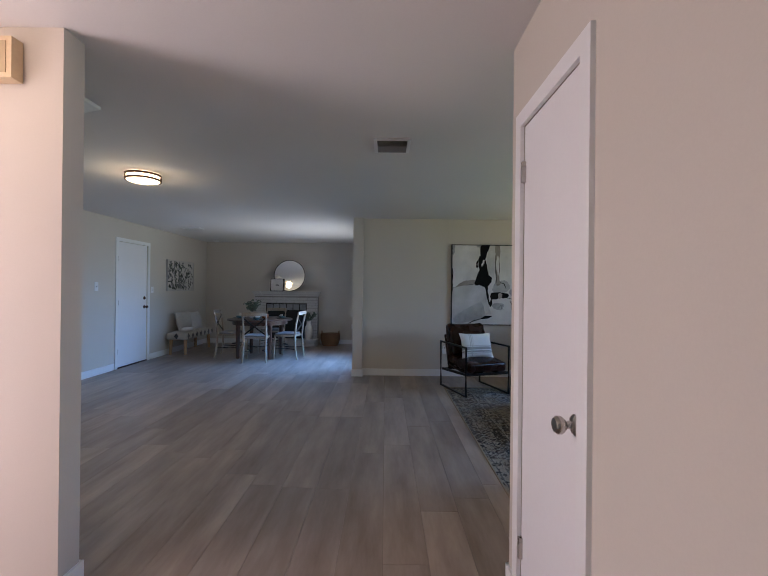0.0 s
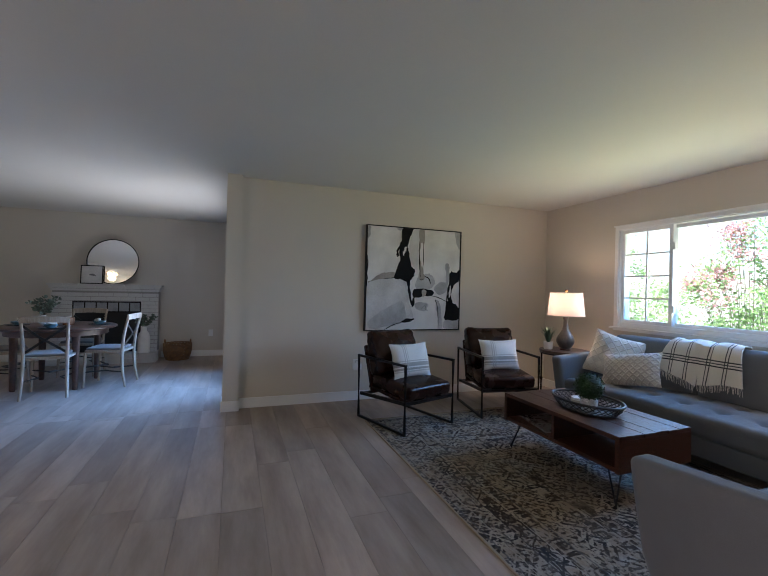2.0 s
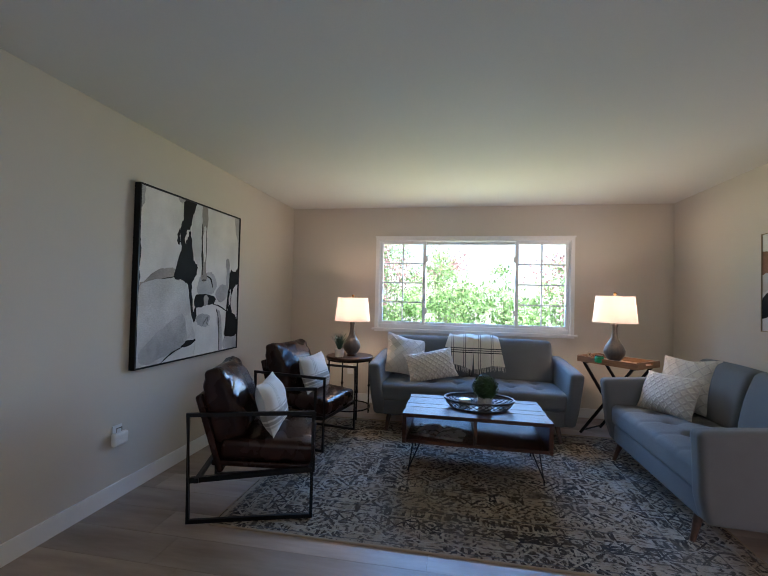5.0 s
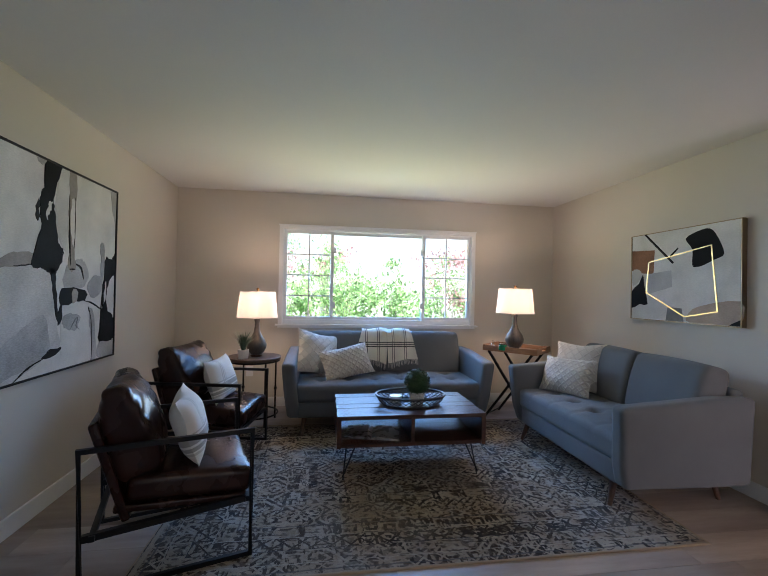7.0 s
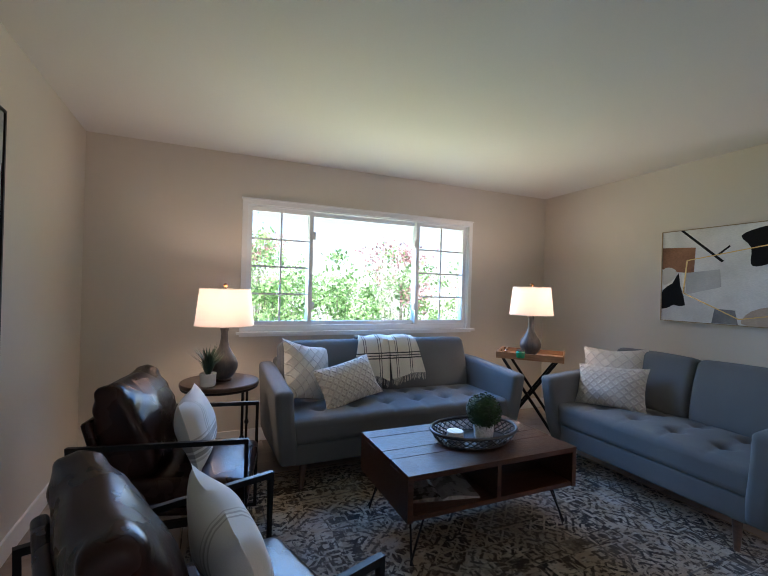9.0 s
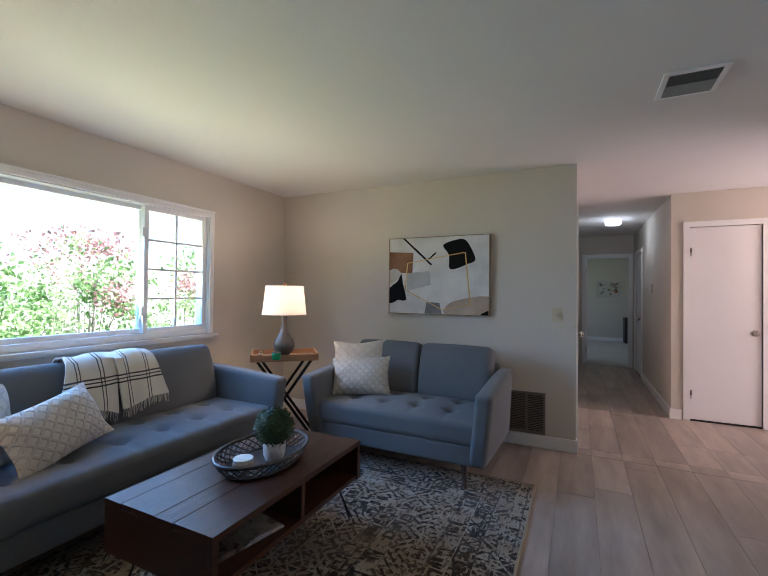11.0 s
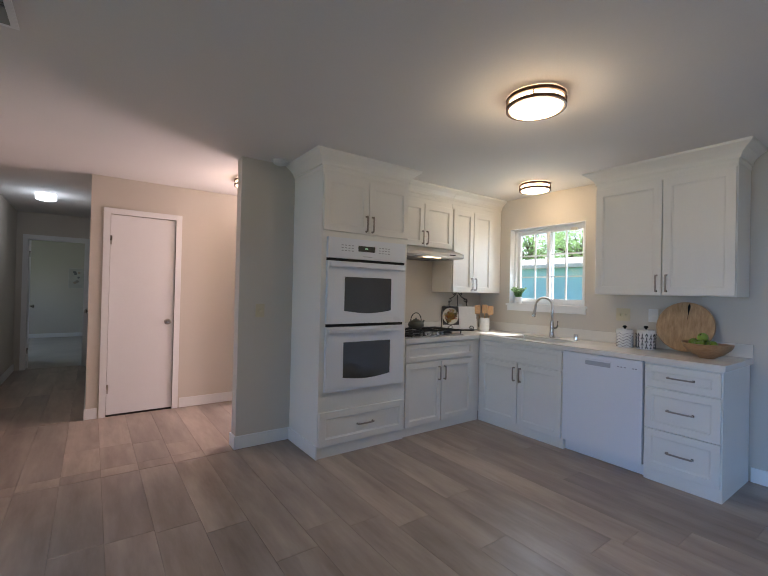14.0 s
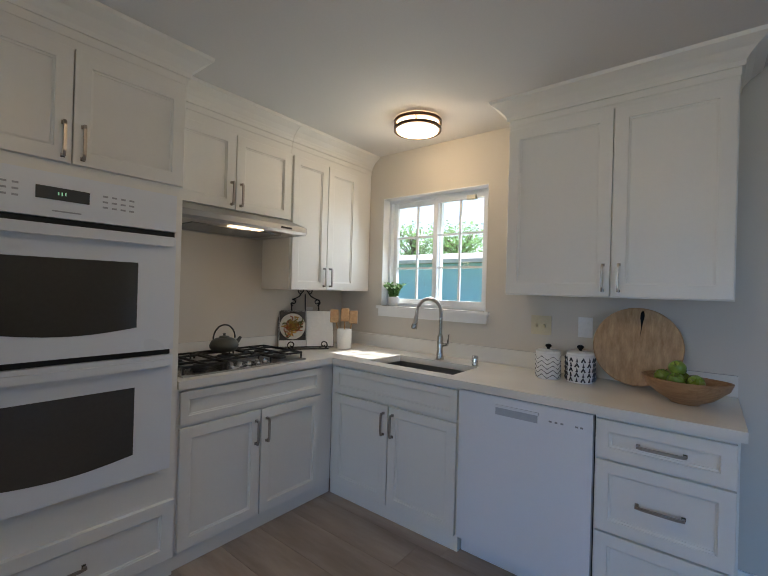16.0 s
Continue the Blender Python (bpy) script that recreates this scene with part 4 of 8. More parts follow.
    pick = wn2.outputs["Value"]
    motif = math_node("MAXIMUM", math_node("MULTIPLY", tiles, step(pick, 0.35)), math_node("MULTIPLY", rings, math_node("SUBTRACT", 1.0, step(pick, 0.55))))
    motif = math_node("MAXIMUM", motif, math_node("MULTIPLY", across, 0.85))
    motif = math_node("MAXIMUM", math_node("MULTIPLY", motif, math_node("SUBTRACT", 1.0, math_node("MULTIPLY", along, 0.8))), math_node("MULTIPLY", math_node("SUBTRACT", 1.0, lattice), step(pick, 0.70)))
    dark = math_node("ABSOLUTE", math_node("SUBTRACT", lane, motif))
    tone = noise_node(nt, 3.2, 4.0, 0.6)
    fade = noise_node(nt, 1.5, 4.0, 0.6)
    worn = noise_node(nt, 34.0, 5.0, 0.75)
    pile = noise_node(nt, 430.0, 2.0)
    pale = ramp_node(nt, tone.outputs["Fac"], [(0.36, (0.41, 0.375, 0.31)), (0.50, (0.28, 0.23, 0.17)), (0.62, (0.36, 0.345, 0.31))]).outputs["Color"]
    deep = ramp_node(nt, tone.outputs["Fac"], [(0.36, (0.019, 0.020, 0.023)), (0.52, (0.050, 0.035, 0.025)), (0.64, (0.028, 0.032, 0.039))]).outputs["Color"]
    col = mix_node(nt, dark, pale, deep)
    rub = ramp_node(nt, worn.outputs["Fac"], [(0.52, (0, 0, 0)), (0.66, (0.5, 0.5, 0.5))])
    col = mix_node(nt, rub.outputs["Color"], col, (0.20, 0.175, 0.14))
    bare = ramp_node(nt, fade.outputs["Fac"], [(0.48, (0, 0, 0)), (0.68, (0.40, 0.40, 0.40))])
    col = mix_node(nt, bare.outputs["Color"], col, (0.24, 0.225, 0.195))
    # border lines run all round, at a steady distance from the edge
    for place, half, colour, amount in ((0.010, 0.012, (0.36, 0.31, 0.24), 0.9), (0.048, 0.004, (0.07, 0.07, 0.075), 0.7), (0.105, 0.004, (0.40, 0.37, 0.31), 0.7), (0.210, 0.004, (0.05, 0.05, 0.055), 0.7), (0.315, 0.004, (0.42, 0.39, 0.33), 0.6), (0.42, 0.005, (0.06, 0.06, 0.07), 0.6)):
        c = math_node("COMPARE", rim, place, half)
        col = mix_node(nt, math_node("MULTIPLY", c, amount), col, colour)
    tuft = ramp_node(nt, pile.outputs["Fac"], [(0.3, (0.72,) * 3), (0.7, (1.06,) * 3)])
    link(mix_node(nt, 1.0, col, tuft.outputs["Color"], "MULTIPLY"), b.inputs["Base Color"])
    b.inputs["Roughness"].default_value, b.inputs["Sheen Weight"].default_value = 0.95, 0.0
    b.inputs["Specular IOR Level"].default_value = 0.2
    bump_from(nt, b, pile.outputs["Fac"], 0.6, 0.004)
    return m


RUG = (2.15, 2.94)
rug = thing("rug", pose(0.82 + RUG[0] / 2, 2.635 + RUG[1] / 2, 0.0), "distressed grey and beige patterned rug under the seating", "rug")
part("rug_field", box(-RUG[0] / 2, RUG[0] / 2, -RUG[1] / 2, RUG[1] / 2, 0.0005, 0.008, 0.003), rug_material(), rug)
bind = tube([(-RUG[0] / 2, -RUG[1] / 2, 0.004), (RUG[0] / 2, -RUG[1] / 2, 0.004), (RUG[0] / 2, RUG[1] / 2, 0.004), (-RUG[0] / 2, RUG[1] / 2, 0.004)], 0.005, 8, None, True)
part("binding", bind, surf("tan_rug_binding", (0.33, 0.25, 0.17), 0.9, fine=300, bump=0.5), rug, "tan bound edge")

# ---- coffee table and what lies on it ----


def coffee_table():
    t = thing("coffee_table", pose(2.03, 4.065, 0.008), "reddish acacia coffee table with open shelf and hairpin legs", "coffee table")
    w, l = 0.315, 0.535
    n = 6
    for i in range(n):
        x = -w + i * 2 * w / n
        part("top_board", box(x + 0.0006, x + 2 * w / n - 0.0006, -l + 0.003 * (i % 2), l - 0.004 * (i % 3 == 1), 0.425, 0.452 - 0.0016 * ((i * 5) % 3), 0.003), M_ACACIA, t)
    for i in range(3):
        x = -w + 0.01 + i * (2 * w - 0.02) / 3
        part("bottom_board", box(x + 0.0008, x + (2 * w - 0.02) / 3 - 0.0008, -l + 0.028, l - 0.028, 0.232, 0.256, 0.002), M_ACACIA, t)
    for y in (-l, l - 0.028):
        part("end_panel", box(-w + 0.002, w - 0.002, y, y + 0.028, 0.230, 0.4245, 0.003), M_ACACIA, t)
    part("divider", box(-w + 0.01, w - 0.01, -0.012, 0.012, 0.2565, 0.4245, 0.002), M_ACACIA, t)
    for sx in (-1, 1):
        for sy in (-1, 1):
            bm = bmesh.new()
            cx, cy = sx * (w - 0.07), sy * (l - 0.075)
            fx, fy = sx * (w - 0.04), sy * (l - 0.05)
            tube([(cx - sx * 0.05, cy, 0.230), (fx - 0.006 * sx, fy, 0.02), (fx, fy, 0.006), (fx, fy + 0.006 * sy, 0.02), (cx, cy - sy * 0.06, 0.230)], 0.0055, 8, bm)
            bx(bm, min(cx - sx * 0.07, cx + sx * 0.03), max(cx - sx * 0.07, cx + sx * 0.03), min(cy - sy * 0.08, cy + sy * 0.03), max(cy - sy * 0.08, cy + sy * 0.03), 0.226, 0.230)
            part("hairpin_leg", bm, M_BLACK, t, "black bent-rod leg", True)


coffee_table()
M_PAPER = surf("magazine_paper", (0.30, 0.29, 0.28), 0.30, vary=0.25, big=14, fine=60, bump=0.02)
M_PAPER2 = surf("printed_page", (0.16, 0.14, 0.13), 0.28, vary=0.5, big=22, fine=60, bump=0.02)


def open_book(name, m, w, h, label, mats):
    b = thing(name, m, label, "book")
    for s in (-1, 1):
        pts = [(0, 0.004), (0.15, 0.020), (0.4, 0.022), (0.75, 0.014), (1.0, 0.008)]
        bm = bmesh.new()
        rows = []
        for u, z in pts:
            rows.append([bm.verts.new((s * u * w, y, z)) for y in (-h / 2, h / 2)] + [bm.verts.new((s * u * w, y, 0.001)) for y in (h / 2, -h / 2)])
        for a, c in zip(rows, rows[1:]):
            for i in range(4):
                bm.faces.new((a[i], a[(i + 1) % 4], c[(i + 1) % 4], c[i]))
        bm.faces.new(rows[0][::-1])
        bm.faces.new(rows[-1])
        part("page_block", bm, mats[0] if s < 0 else mats[1], b)
    part("cover", box(-w - 0.006, w + 0.006, -h / 2 - 0.006, h / 2 + 0.006, 0.0, 0.0009), M_WALNUT, b)
    return b


open_book("open_magazine", pose(1.93, 4.33, 0.2645, 0, 0, 78), 0.20, 0.27, "open magazine lying in the coffee table shelf", (M_PAPER, M_PAPER2))


def oval_tray():
    t = thing("oval_tray", pose(2.0, 4.03, 0.4605, 0, 0, 90), "black woven-rattan oval tray on the coffee table", "tray")
    M_RATTAN = surf("black_rattan", (0.022, 0.02, 0.02), 0.45, fine=200)

    def oval(a, b, z, n=48):
        return [(a * math.cos(2 * math.pi * i / n), b * math.sin(2 * math.pi * i / n), z) for i in range(n)]
    part("tray_floor", prism([(x, y) for x, y, z in oval(0.215, 0.145, 0)], 0.001, 0.008), M_RATTAN, t)
    part("bottom_ring", tube(oval(0.218, 0.148, 0.008), 0.006, 8, None, True), M_RATTAN, t, smooth=True)
    part("rim", tube(oval(0.268, 0.190, 0.075), 0.009, 8, None, True), M_RATTAN, t, smooth=True)
    bm = bmesh.new()
    n = 34
    for i in range(n):
        for s in (-1, 1):
            a0, a1 = 2 * math.pi * i / n, 2 * math.pi * (i + 2.2 * s) / n
            am = (a0 + a1) / 2
            tube([(0.218 * math.cos(a0), 0.148 * math.sin(a0), 0.008), (0.25 * math.cos(am), 0.174 * math.sin(am), 0.037), (0.268 * math.cos(a1), 0.190 * math.sin(a1), 0.075)], 0.0035, 5, bm)
    part("lattice", bm, M_RATTAN, t)


oval_tray()


def leaf_ball(radius, count, size, seed, squash=1.0, core=True):
    """A dense round crown of small leaves with an uneven outline."""
    rng = random.Random(seed)
    bm = bmesh.new()
    if core:
        lathe([(0, -radius * 0.86 * squash)] + [(radius * 0.86 * math.cos(radians(a)), radius * 0.86 * squash * math.sin(radians(a))) for a in range(-75, 90, 15)] + [(0, radius * 0.86 * squash)], 16, bm)
    for _ in range(count):
        d = Vector((rng.gauss(0, 1), rng.gauss(0, 1), rng.gauss(0, 1))).normalized()
        p = Vector((d.x, d.y, d.z * squash)) * radius * rng.uniform(0.84, 1.03)
        n = (d + Vector((rng.uniform(-1, 1), rng.uniform(-1, 1), rng.uniform(-1, 1))) * 0.7).normalized()
        s = n.cross(Vector((0, 0, 1)) if abs(n.z) < 0.9 else Vector((1, 0, 0))).normalized()
        u = n.cross(s)
        k = size * rng.uniform(0.6, 1.2)
        q = [bm.verts.new(p + s * k * a + u * k * b + n * k * c) for a, b, c in ((-0.5, 0, 0), (0, -0.35, 0.1), (0.5, 0, 0), (0, 0.35, 0.1))]
        bm.faces.new(q)
    return bm


t = thing("topiary", pose(1.97, 3.985, 0.4705), "round boxwood topiary in a small patterned white pot", "plant")
part("pot", lathe([(0, 0), (0.045, 0), (0.055, 0.03), (0.058, 0.085), (0.054, 0.09), (0.05, 0.086), (0.05, 0.07), (0, 0.07)], 28), surf("white_hammered_pot", (0.62, 0.61, 0.60), 0.5, vary=0.2, big=60, fine=90, bump=0.8, dist=0.01), t, "white hammered pot", True)
part("crown", turned(leaf_ball(0.100, 1500, 0.016, 2), Matrix.Translation((0, 0, 0.165))), M_BOXWOOD, t, "clipped ball of tiny leaves")
t = thing("candle", pose(2.03, 4.14, 0.4705), "white candle in a stack of pale dishes on the tray", "candle")
part("dish", lathe([(0, 0), (0.046, 0), (0.048, 0.012), (0.05, 0.022), (0.048, 0.03), (0, 0.03)], 28), surf("beige_stoneware", (0.50, 0.45, 0.38), 0.5), t, smooth=True)
part("wax", lathe([(0, 0.0305), (0.047, 0.0305), (0.048, 0.046), (0.045, 0.049), (0, 0.048)], 28), M_CERAMIC, t, smooth=True)

# ---- end tables and lamps ----
t = thing("side_table", pose(3.10, 5.38, 0.0), "round wooden side table on a slim black metal frame", "side table")
part("top", lathe([(0, 0.632), (0.255, 0.632), (0.26, 0.637), (0.26, 0.655), (0.255, 0.66), (0, 0.66)], 48), wood("side_table_wood", (0.04, 0.022, 0.014), (0.10, 0.058, 0.036), 0.34), t, smooth=True)
part("top_ring", tube([(0.245 * math.cos(a), 0.245 * math.sin(a), 0.622) for a in np.linspace(0, 2 * math.pi, 40, endpoint=False)], 0.009, 8, None, True), M_BLACK, t)
part("foot_ring", tube([(0.235 * math.cos(a), 0.235 * math.sin(a), 0.10) for a in np.linspace(0, 2 * math.pi, 40, endpoint=False)], 0.008, 8, None, True), M_BLACK, t)
for a in (35, 125, 215, 305):
    x, y = 0.238 * math.cos(radians(a)), 0.238 * math.sin(radians(a))
    bm = tube([(x, y, 0.0), (x, y, 0.622)], 0.009, 8)
    lathe([(0, 0.29), (0.012, 0.295), (0.017, 0.31), (0.012, 0.325), (0, 0.33)], 10, bm, (x, y))
    part("leg", bm, M_BLACK, t)


M_SHADE = glow("lit_linen_shade", (1.0, 0.74, 0.60), 0.10, (0.60, 0.52, 0.47))
M_LAMPBASE = wood("lamp_base_wood", (0.035, 0.036, 0.040), (0.115, 0.095, 0.078), 0.38, 8.0, (6, 6, 2))


def table_lamp(m, label):
    l = thing("table_lamp", m, label, "lamp", "table lamps")
    part("foot", lathe([(0, 0), (0.055, 0), (0.058, 0.008), (0.052, 0.016), (0, 0.016)], 28), M_BRONZE, l, smooth=True)
    part("body", lathe([(0, 0.016), (0.048, 0.017), (0.075, 0.045), (0.094, 0.085), (0.096, 0.115), (0.082, 0.155), (0.055, 0.195), (0.034, 0.235), (0.025, 0.285), (0.023, 0.335), (0.030, 0.362), (0.026, 0.372), (0, 0.372)], 32), M_LAMPBASE, l, "grey-brown turned wooden body", True)
    part("neck", lathe([(0, 0.372), (0.016, 0.372), (0.016, 0.40), (0.011, 0.405), (0.010, 0.45), (0, 0.45)], 20), M_NICKEL, l, smooth=True)
    bm = lathe([(0.196, 0.385), (0.168, 0.642)], 48)
    bmesh.ops.solidify(bm, geom=bm.faces[:], thickness=0.003)
    part("shade", bm, M_SHADE, l, "white drum shade, lit", True)
    for r, z in ((0.1975, 0.386), (0.1695, 0.641)):
        part("shade_trim", tube([(r * math.cos(a), r * math.sin(a), z) for a in np.linspace(0, 2 * math.pi, 48, endpoint=False)], 0.003, 6, None, True), M_LINEN, l)
    bm = bmesh.new()
    for a in (0, 120, 240):
        tube([(0, 0, 0.63), (0.167 * math.cos(radians(a)), 0.167 * math.sin(radians(a)), 0.636)], 0.002, 5, bm)
    part("spider", bm, M_NICKEL, l)
    part("finial", lathe([(0, 0.62), (0.006, 0.62), (0.006, 0.652), (0.014, 0.658), (0.016, 0.668), (0.010, 0.678), (0, 0.68)], 16), surf("amber_finial", (0.45, 0.22, 0.08), 0.25, 0.6), l, "small amber finial", True)
    return l


LAMPS = ((3.10, 5.36, 0.661), (2.97, 2.70, 0.741))
one = table_lamp(pose(*LAMPS[0]), "table lamp with turned grey-brown base and lit white shade")
copy_thing(one, pose(*LAMPS[1]))
for x, y, z in LAMPS:
    lamp("table_lamp_bulb", "POINT", pose(x, y, z + 0.53), 4.6, (1.0, 0.70, 0.48), radius=0.05)


def blades(count, height, spread, seed, width=0.008):
    rng = random.Random(seed)
    bm = bmesh.new()
    for _ in range(count):
        a, lean, h = rng.uniform(0, 6.28), rng.uniform(0.1, 1.0) * spread, height * rng.uniform(0.6, 1.0)
        d = Vector((math.cos(a), math.sin(a), 0))
        s = Vector((-d.y, d.x, 0)) * width / 2
        p = [d * 0.01, d * (lean * 0.4) + Vector((0, 0, h * 0.6)), d * lean + Vector((0, 0, h))]
        v = [bm.verts.new(p[0] - s), bm.verts.new(p[0] + s), bm.verts.new(p[1] + s), bm.verts.new(p[1] - s), bm.verts.new(p[2])]
        bm.faces.new(v[:4])
        bm.faces.new((v[3], v[2], v[4]))
    return bm


t = thing("potted_plant", pose(2.95, 5.46, 0.661), "small spiky green plant in a white pot on the side table", "plant")
part("pot", lathe([(0, 0), (0.042, 0), (0.048, 0.01), (0.052, 0.085), (0.048, 0.085), (0.046, 0.07), (0, 0.07)], 28), M_CERAMIC, t, smooth=True)
part("leaf_tuft", turned(blades(80, 0.20, 0.14, 3, 0.011), Matrix.Translation((0, 0, 0.07))), surf("blue_green_blade", (0.05, 0.10, 0.06), 0.5, vary=0.3), t)


def tray_table():
    t = thing("tray_table", pose(2.995, 2.665, 0.0, 0, 0, 41.5), "wooden tray table on crossed black metal legs", "side table")
    M_TRAY = wood("tray_wood", (0.20, 0.10, 0.05), (0.36, 0.20, 0.10), 0.45, 6, (1.5, 12, 12))
    w, d = 0.29, 0.20
    part("tray_floor", box(-w, w, -d, d, 0.722, 0.738, 0.002), M_TRAY, t)
    for b in ((-w, w, -d, -d + 0.014, 0.738, 0.778), (-w, w, d - 0.014, d, 0.738, 0.778)):
        part("tray_side", box(*b, 0.003), M_TRAY, t)
    for x0 in (-w, w - 0.014):
        bm = boxes((x0, x0 + 0.014, -d + 0.014, d - 0.014, 0.738, 0.752), (x0, x0 + 0.014, -d + 0.014, -0.06, 0.752, 0.785), (x0, x0 + 0.014, 0.06, d - 0.014, 0.752, 0.785), (x0, x0 + 0.014, -0.06, 0.06, 0.772, 0.785), bevel=0.002)
        part("tray_handle_side", bm, M_TRAY, t)
    for y in (-d + 0.03, d - 0.03):
        for s in (-1, 1):
            part("crossed_leg", soften(tube([(s * (w - 0.06), y + 0.011 * s, 0.722), (-s * (w - 0.02), y + 0.011 * s, 0.006)], 0, 4, None, False, (0.018, 0.024)), 0.002, 1), M_BLACK, t)
    for x, z in ((-w + 0.06, 0.712), (w - 0.06, 0.712), (-w + 0.03, 0.03), (w - 0.03, 0.03)):
        part("stretcher", soften(tube([(x, -d + 0.03, z), (x, d - 0.03, z)], 0.008, 8), 0, 1), M_BLACK, t)


tray_table()
t = thing("glass_jar", pose(2.93, 2.85, 0.7385), "small green glass jar candle on the tray table", "jar")
part("jar", lathe([(0, 0), (0.036, 0), (0.042, 0.01), (0.042, 0.05), (0.036, 0.056), (0.036, 0.062), (0.032, 0.062), (0.032, 0.012), (0, 0.012)], 28), surf("green_glass", (0.02, 0.30, 0.12), 0.12, vary=0.2, coat=0.5), t, smooth=True)
part("lid", lathe([(0, 0.063), (0.037, 0.063), (0.038, 0.07), (0, 0.071)], 28), M_NICKEL, t, smooth=True)
solid("glass_bottle", lathe([(0, 0), (0.022, 0), (0.026, 0.008), (0.026, 0.045), (0.012, 0.06), (0.010, 0.08), (0.012, 0.085), (0, 0.085)], 20), glass("clear_glass", (0.9, 0.92, 0.9)), "small clear glass bottle on the tray table", "bottle", smooth=True, at=pose(3.06, 2.90, 0.7385))

# ---- pictures ----


def smooth_outline(pts, n=5):
    out = []
    k = len(pts)
    for i in range(k):
        p0, p1, p2, p3 = (Vector(pts[(i + j - 1) % k]) for j in range(4))
        for s in range(n):
            t = s / n
            out.append(tuple(0.5 * ((2 * p1) + (p2 - p0) * t + (2 * p0 - 5 * p1 + 4 * p2 - p3) * t * t + (3 * p1 - p0 - 3 * p2 + p3) * t ** 3)))
    return out


def framed(name, m, w, h, depth, frame_mat, canvas_mat, label, bar=0.012):
    """A framed canvas: x across, z up, front at -y, origin at its lower middle."""
    p = thing(name, m, label, "picture")
    part("canvas", box(-w / 2 + bar, w / 2 - bar, -depth + 0.008, -0.004, bar, h - bar), canvas_mat, p)
    for b in ((-w / 2, -w / 2 + bar, 0, h), (w / 2 - bar, w / 2, 0, h), (-w / 2 + bar, w / 2 - bar, 0, bar), (-w / 2 + bar, w / 2 - bar, h - bar, h)):
        part("frame_bar", box(b[0], b[1], -depth, 0, b[2], b[3], 0.0015), frame_mat, p)
    return p


def patch(p, pts, material, layer, depth, w, h, n=4, name="paint_patch", ragged=0.0):
    """Thick paint in a smooth or brush-ragged outline; points run 0..1 across and 0..1 down."""
    out = smooth_outline(pts, n) if n > 1 else pts
    if ragged:
        rnd = random.Random(round(pts[0][0] * 977 + pts[0][1] * 7919))
        out = [(min(0.990, max(0.010, u + rnd.uniform(-ragged, ragged))), min(0.990, max(0.010, v + rnd.uniform(-ragged, ragged)))) for u, v in out]
    bm = prism([((u - 0.5) * w, (1 - v) * h) for u, v in out], 0, 0.0012 + 0.0008 * layer)
    return part(name, turned(bm, Matrix.Translation((0, -depth + 0.008, 0)) @ pose(0, 0, 0, 90, 0, 0)), material, p)


def brush_line(p, pts, width, material, layer, depth, w, h):
    """One thin stroke of a loaded brush along points, swelling and thinning."""
    line = [Vector(q) for q in pts]
    side = []
    for i, q in enumerate(line):
        d = (line[min(i + 1, len(line) - 1)] - line[max(i - 1, 0)]).normalized()
        side.append(Vector((-d.y, d.x)) * width * (0.45 if i in (0, len(line) - 1) else 0.8 + 0.25 * (i % 2)))
    patch(p, [tuple(q + o) for q, o in zip(line, side)] + [tuple(q - o) for q, o in reversed(list(zip(line, side)))], material, layer, depth, w, h, 3, "brush_stroke", 0.0015)


def paint(name, colour, vary=0.18, scale=5.0):
    m = surf(name, colour, 0.65, vary=vary, big=scale, fine=55, bump=0.25, dist=0.003, stretch=(1, 1, 3))
    m.node_tree.nodes["Principled BSDF"].inputs["Specular IOR Level"].default_value = 0.12
    return m


P_WHITE = paint("paint_offwhite", (0.70, 0.69, 0.67), 0.16, 3.5)
P_PALE = paint("paint_pale_grey", (0.47, 0.465, 0.46), 0.15)
P_WASH = paint("paint_grey_wash", (0.60, 0.595, 0.585), 0.26, 3.2)
P_MIST = paint("paint_smoky_grey", (0.45, 0.45, 0.455), 0.32, 4.0)
P_GREY = paint("paint_grey", (0.24, 0.24, 0.25), 0.3)
P_BLACK = paint("paint_black", (0.008, 0.008, 0.009), 0.3)
P_TAUPE = paint("paint_taupe", (0.36, 0.33, 0.30), 0.25)
P_CREAM = paint("paint_cream", (0.55, 0.53, 0.49), 0.1)
P_COPPER = paint("paint_copper", (0.30, 0.15, 0.085), 0.3)
P_SAND = paint("paint_sand", (0.46, 0.37, 0.30), 0.2)
M_GOLD = surf("gold_leaf_line", (0.72, 0.50, 0.20), 0.3, 1.0)
W1, H1 = 1.262, 1.245
art = framed("abstract_painting", pose(1.651, NORTH_LIVING - 0.002, 0.801), W1, H1, 0.045, M_BLACK, P_WHITE, "large black-framed abstract painting in white, grey and black")
patch(art, [(0.028, 0.536), (0.127, 0.469), (0.228, 0.438), (0.293, 0.446), (0.281, 0.493), (0.188, 0.507), (0.032, 0.549)], P_TAUPE, 0, 0.045, W1, H1, 4, "paint_patch", 0.006)
patch(art, [(0.008, 0.559), (0.188, 0.507), (0.377, 0.507), (0.42, 0.596), (0.456, 0.763), (0.492, 0.888), (0.392, 0.918), (0.218, 0.983), (0.032, 0.984), (0.008, 0.972), (0.008, 0.734)], P_WASH, 1, 0.045, W1, H1, 4, "paint_patch", 0.006)
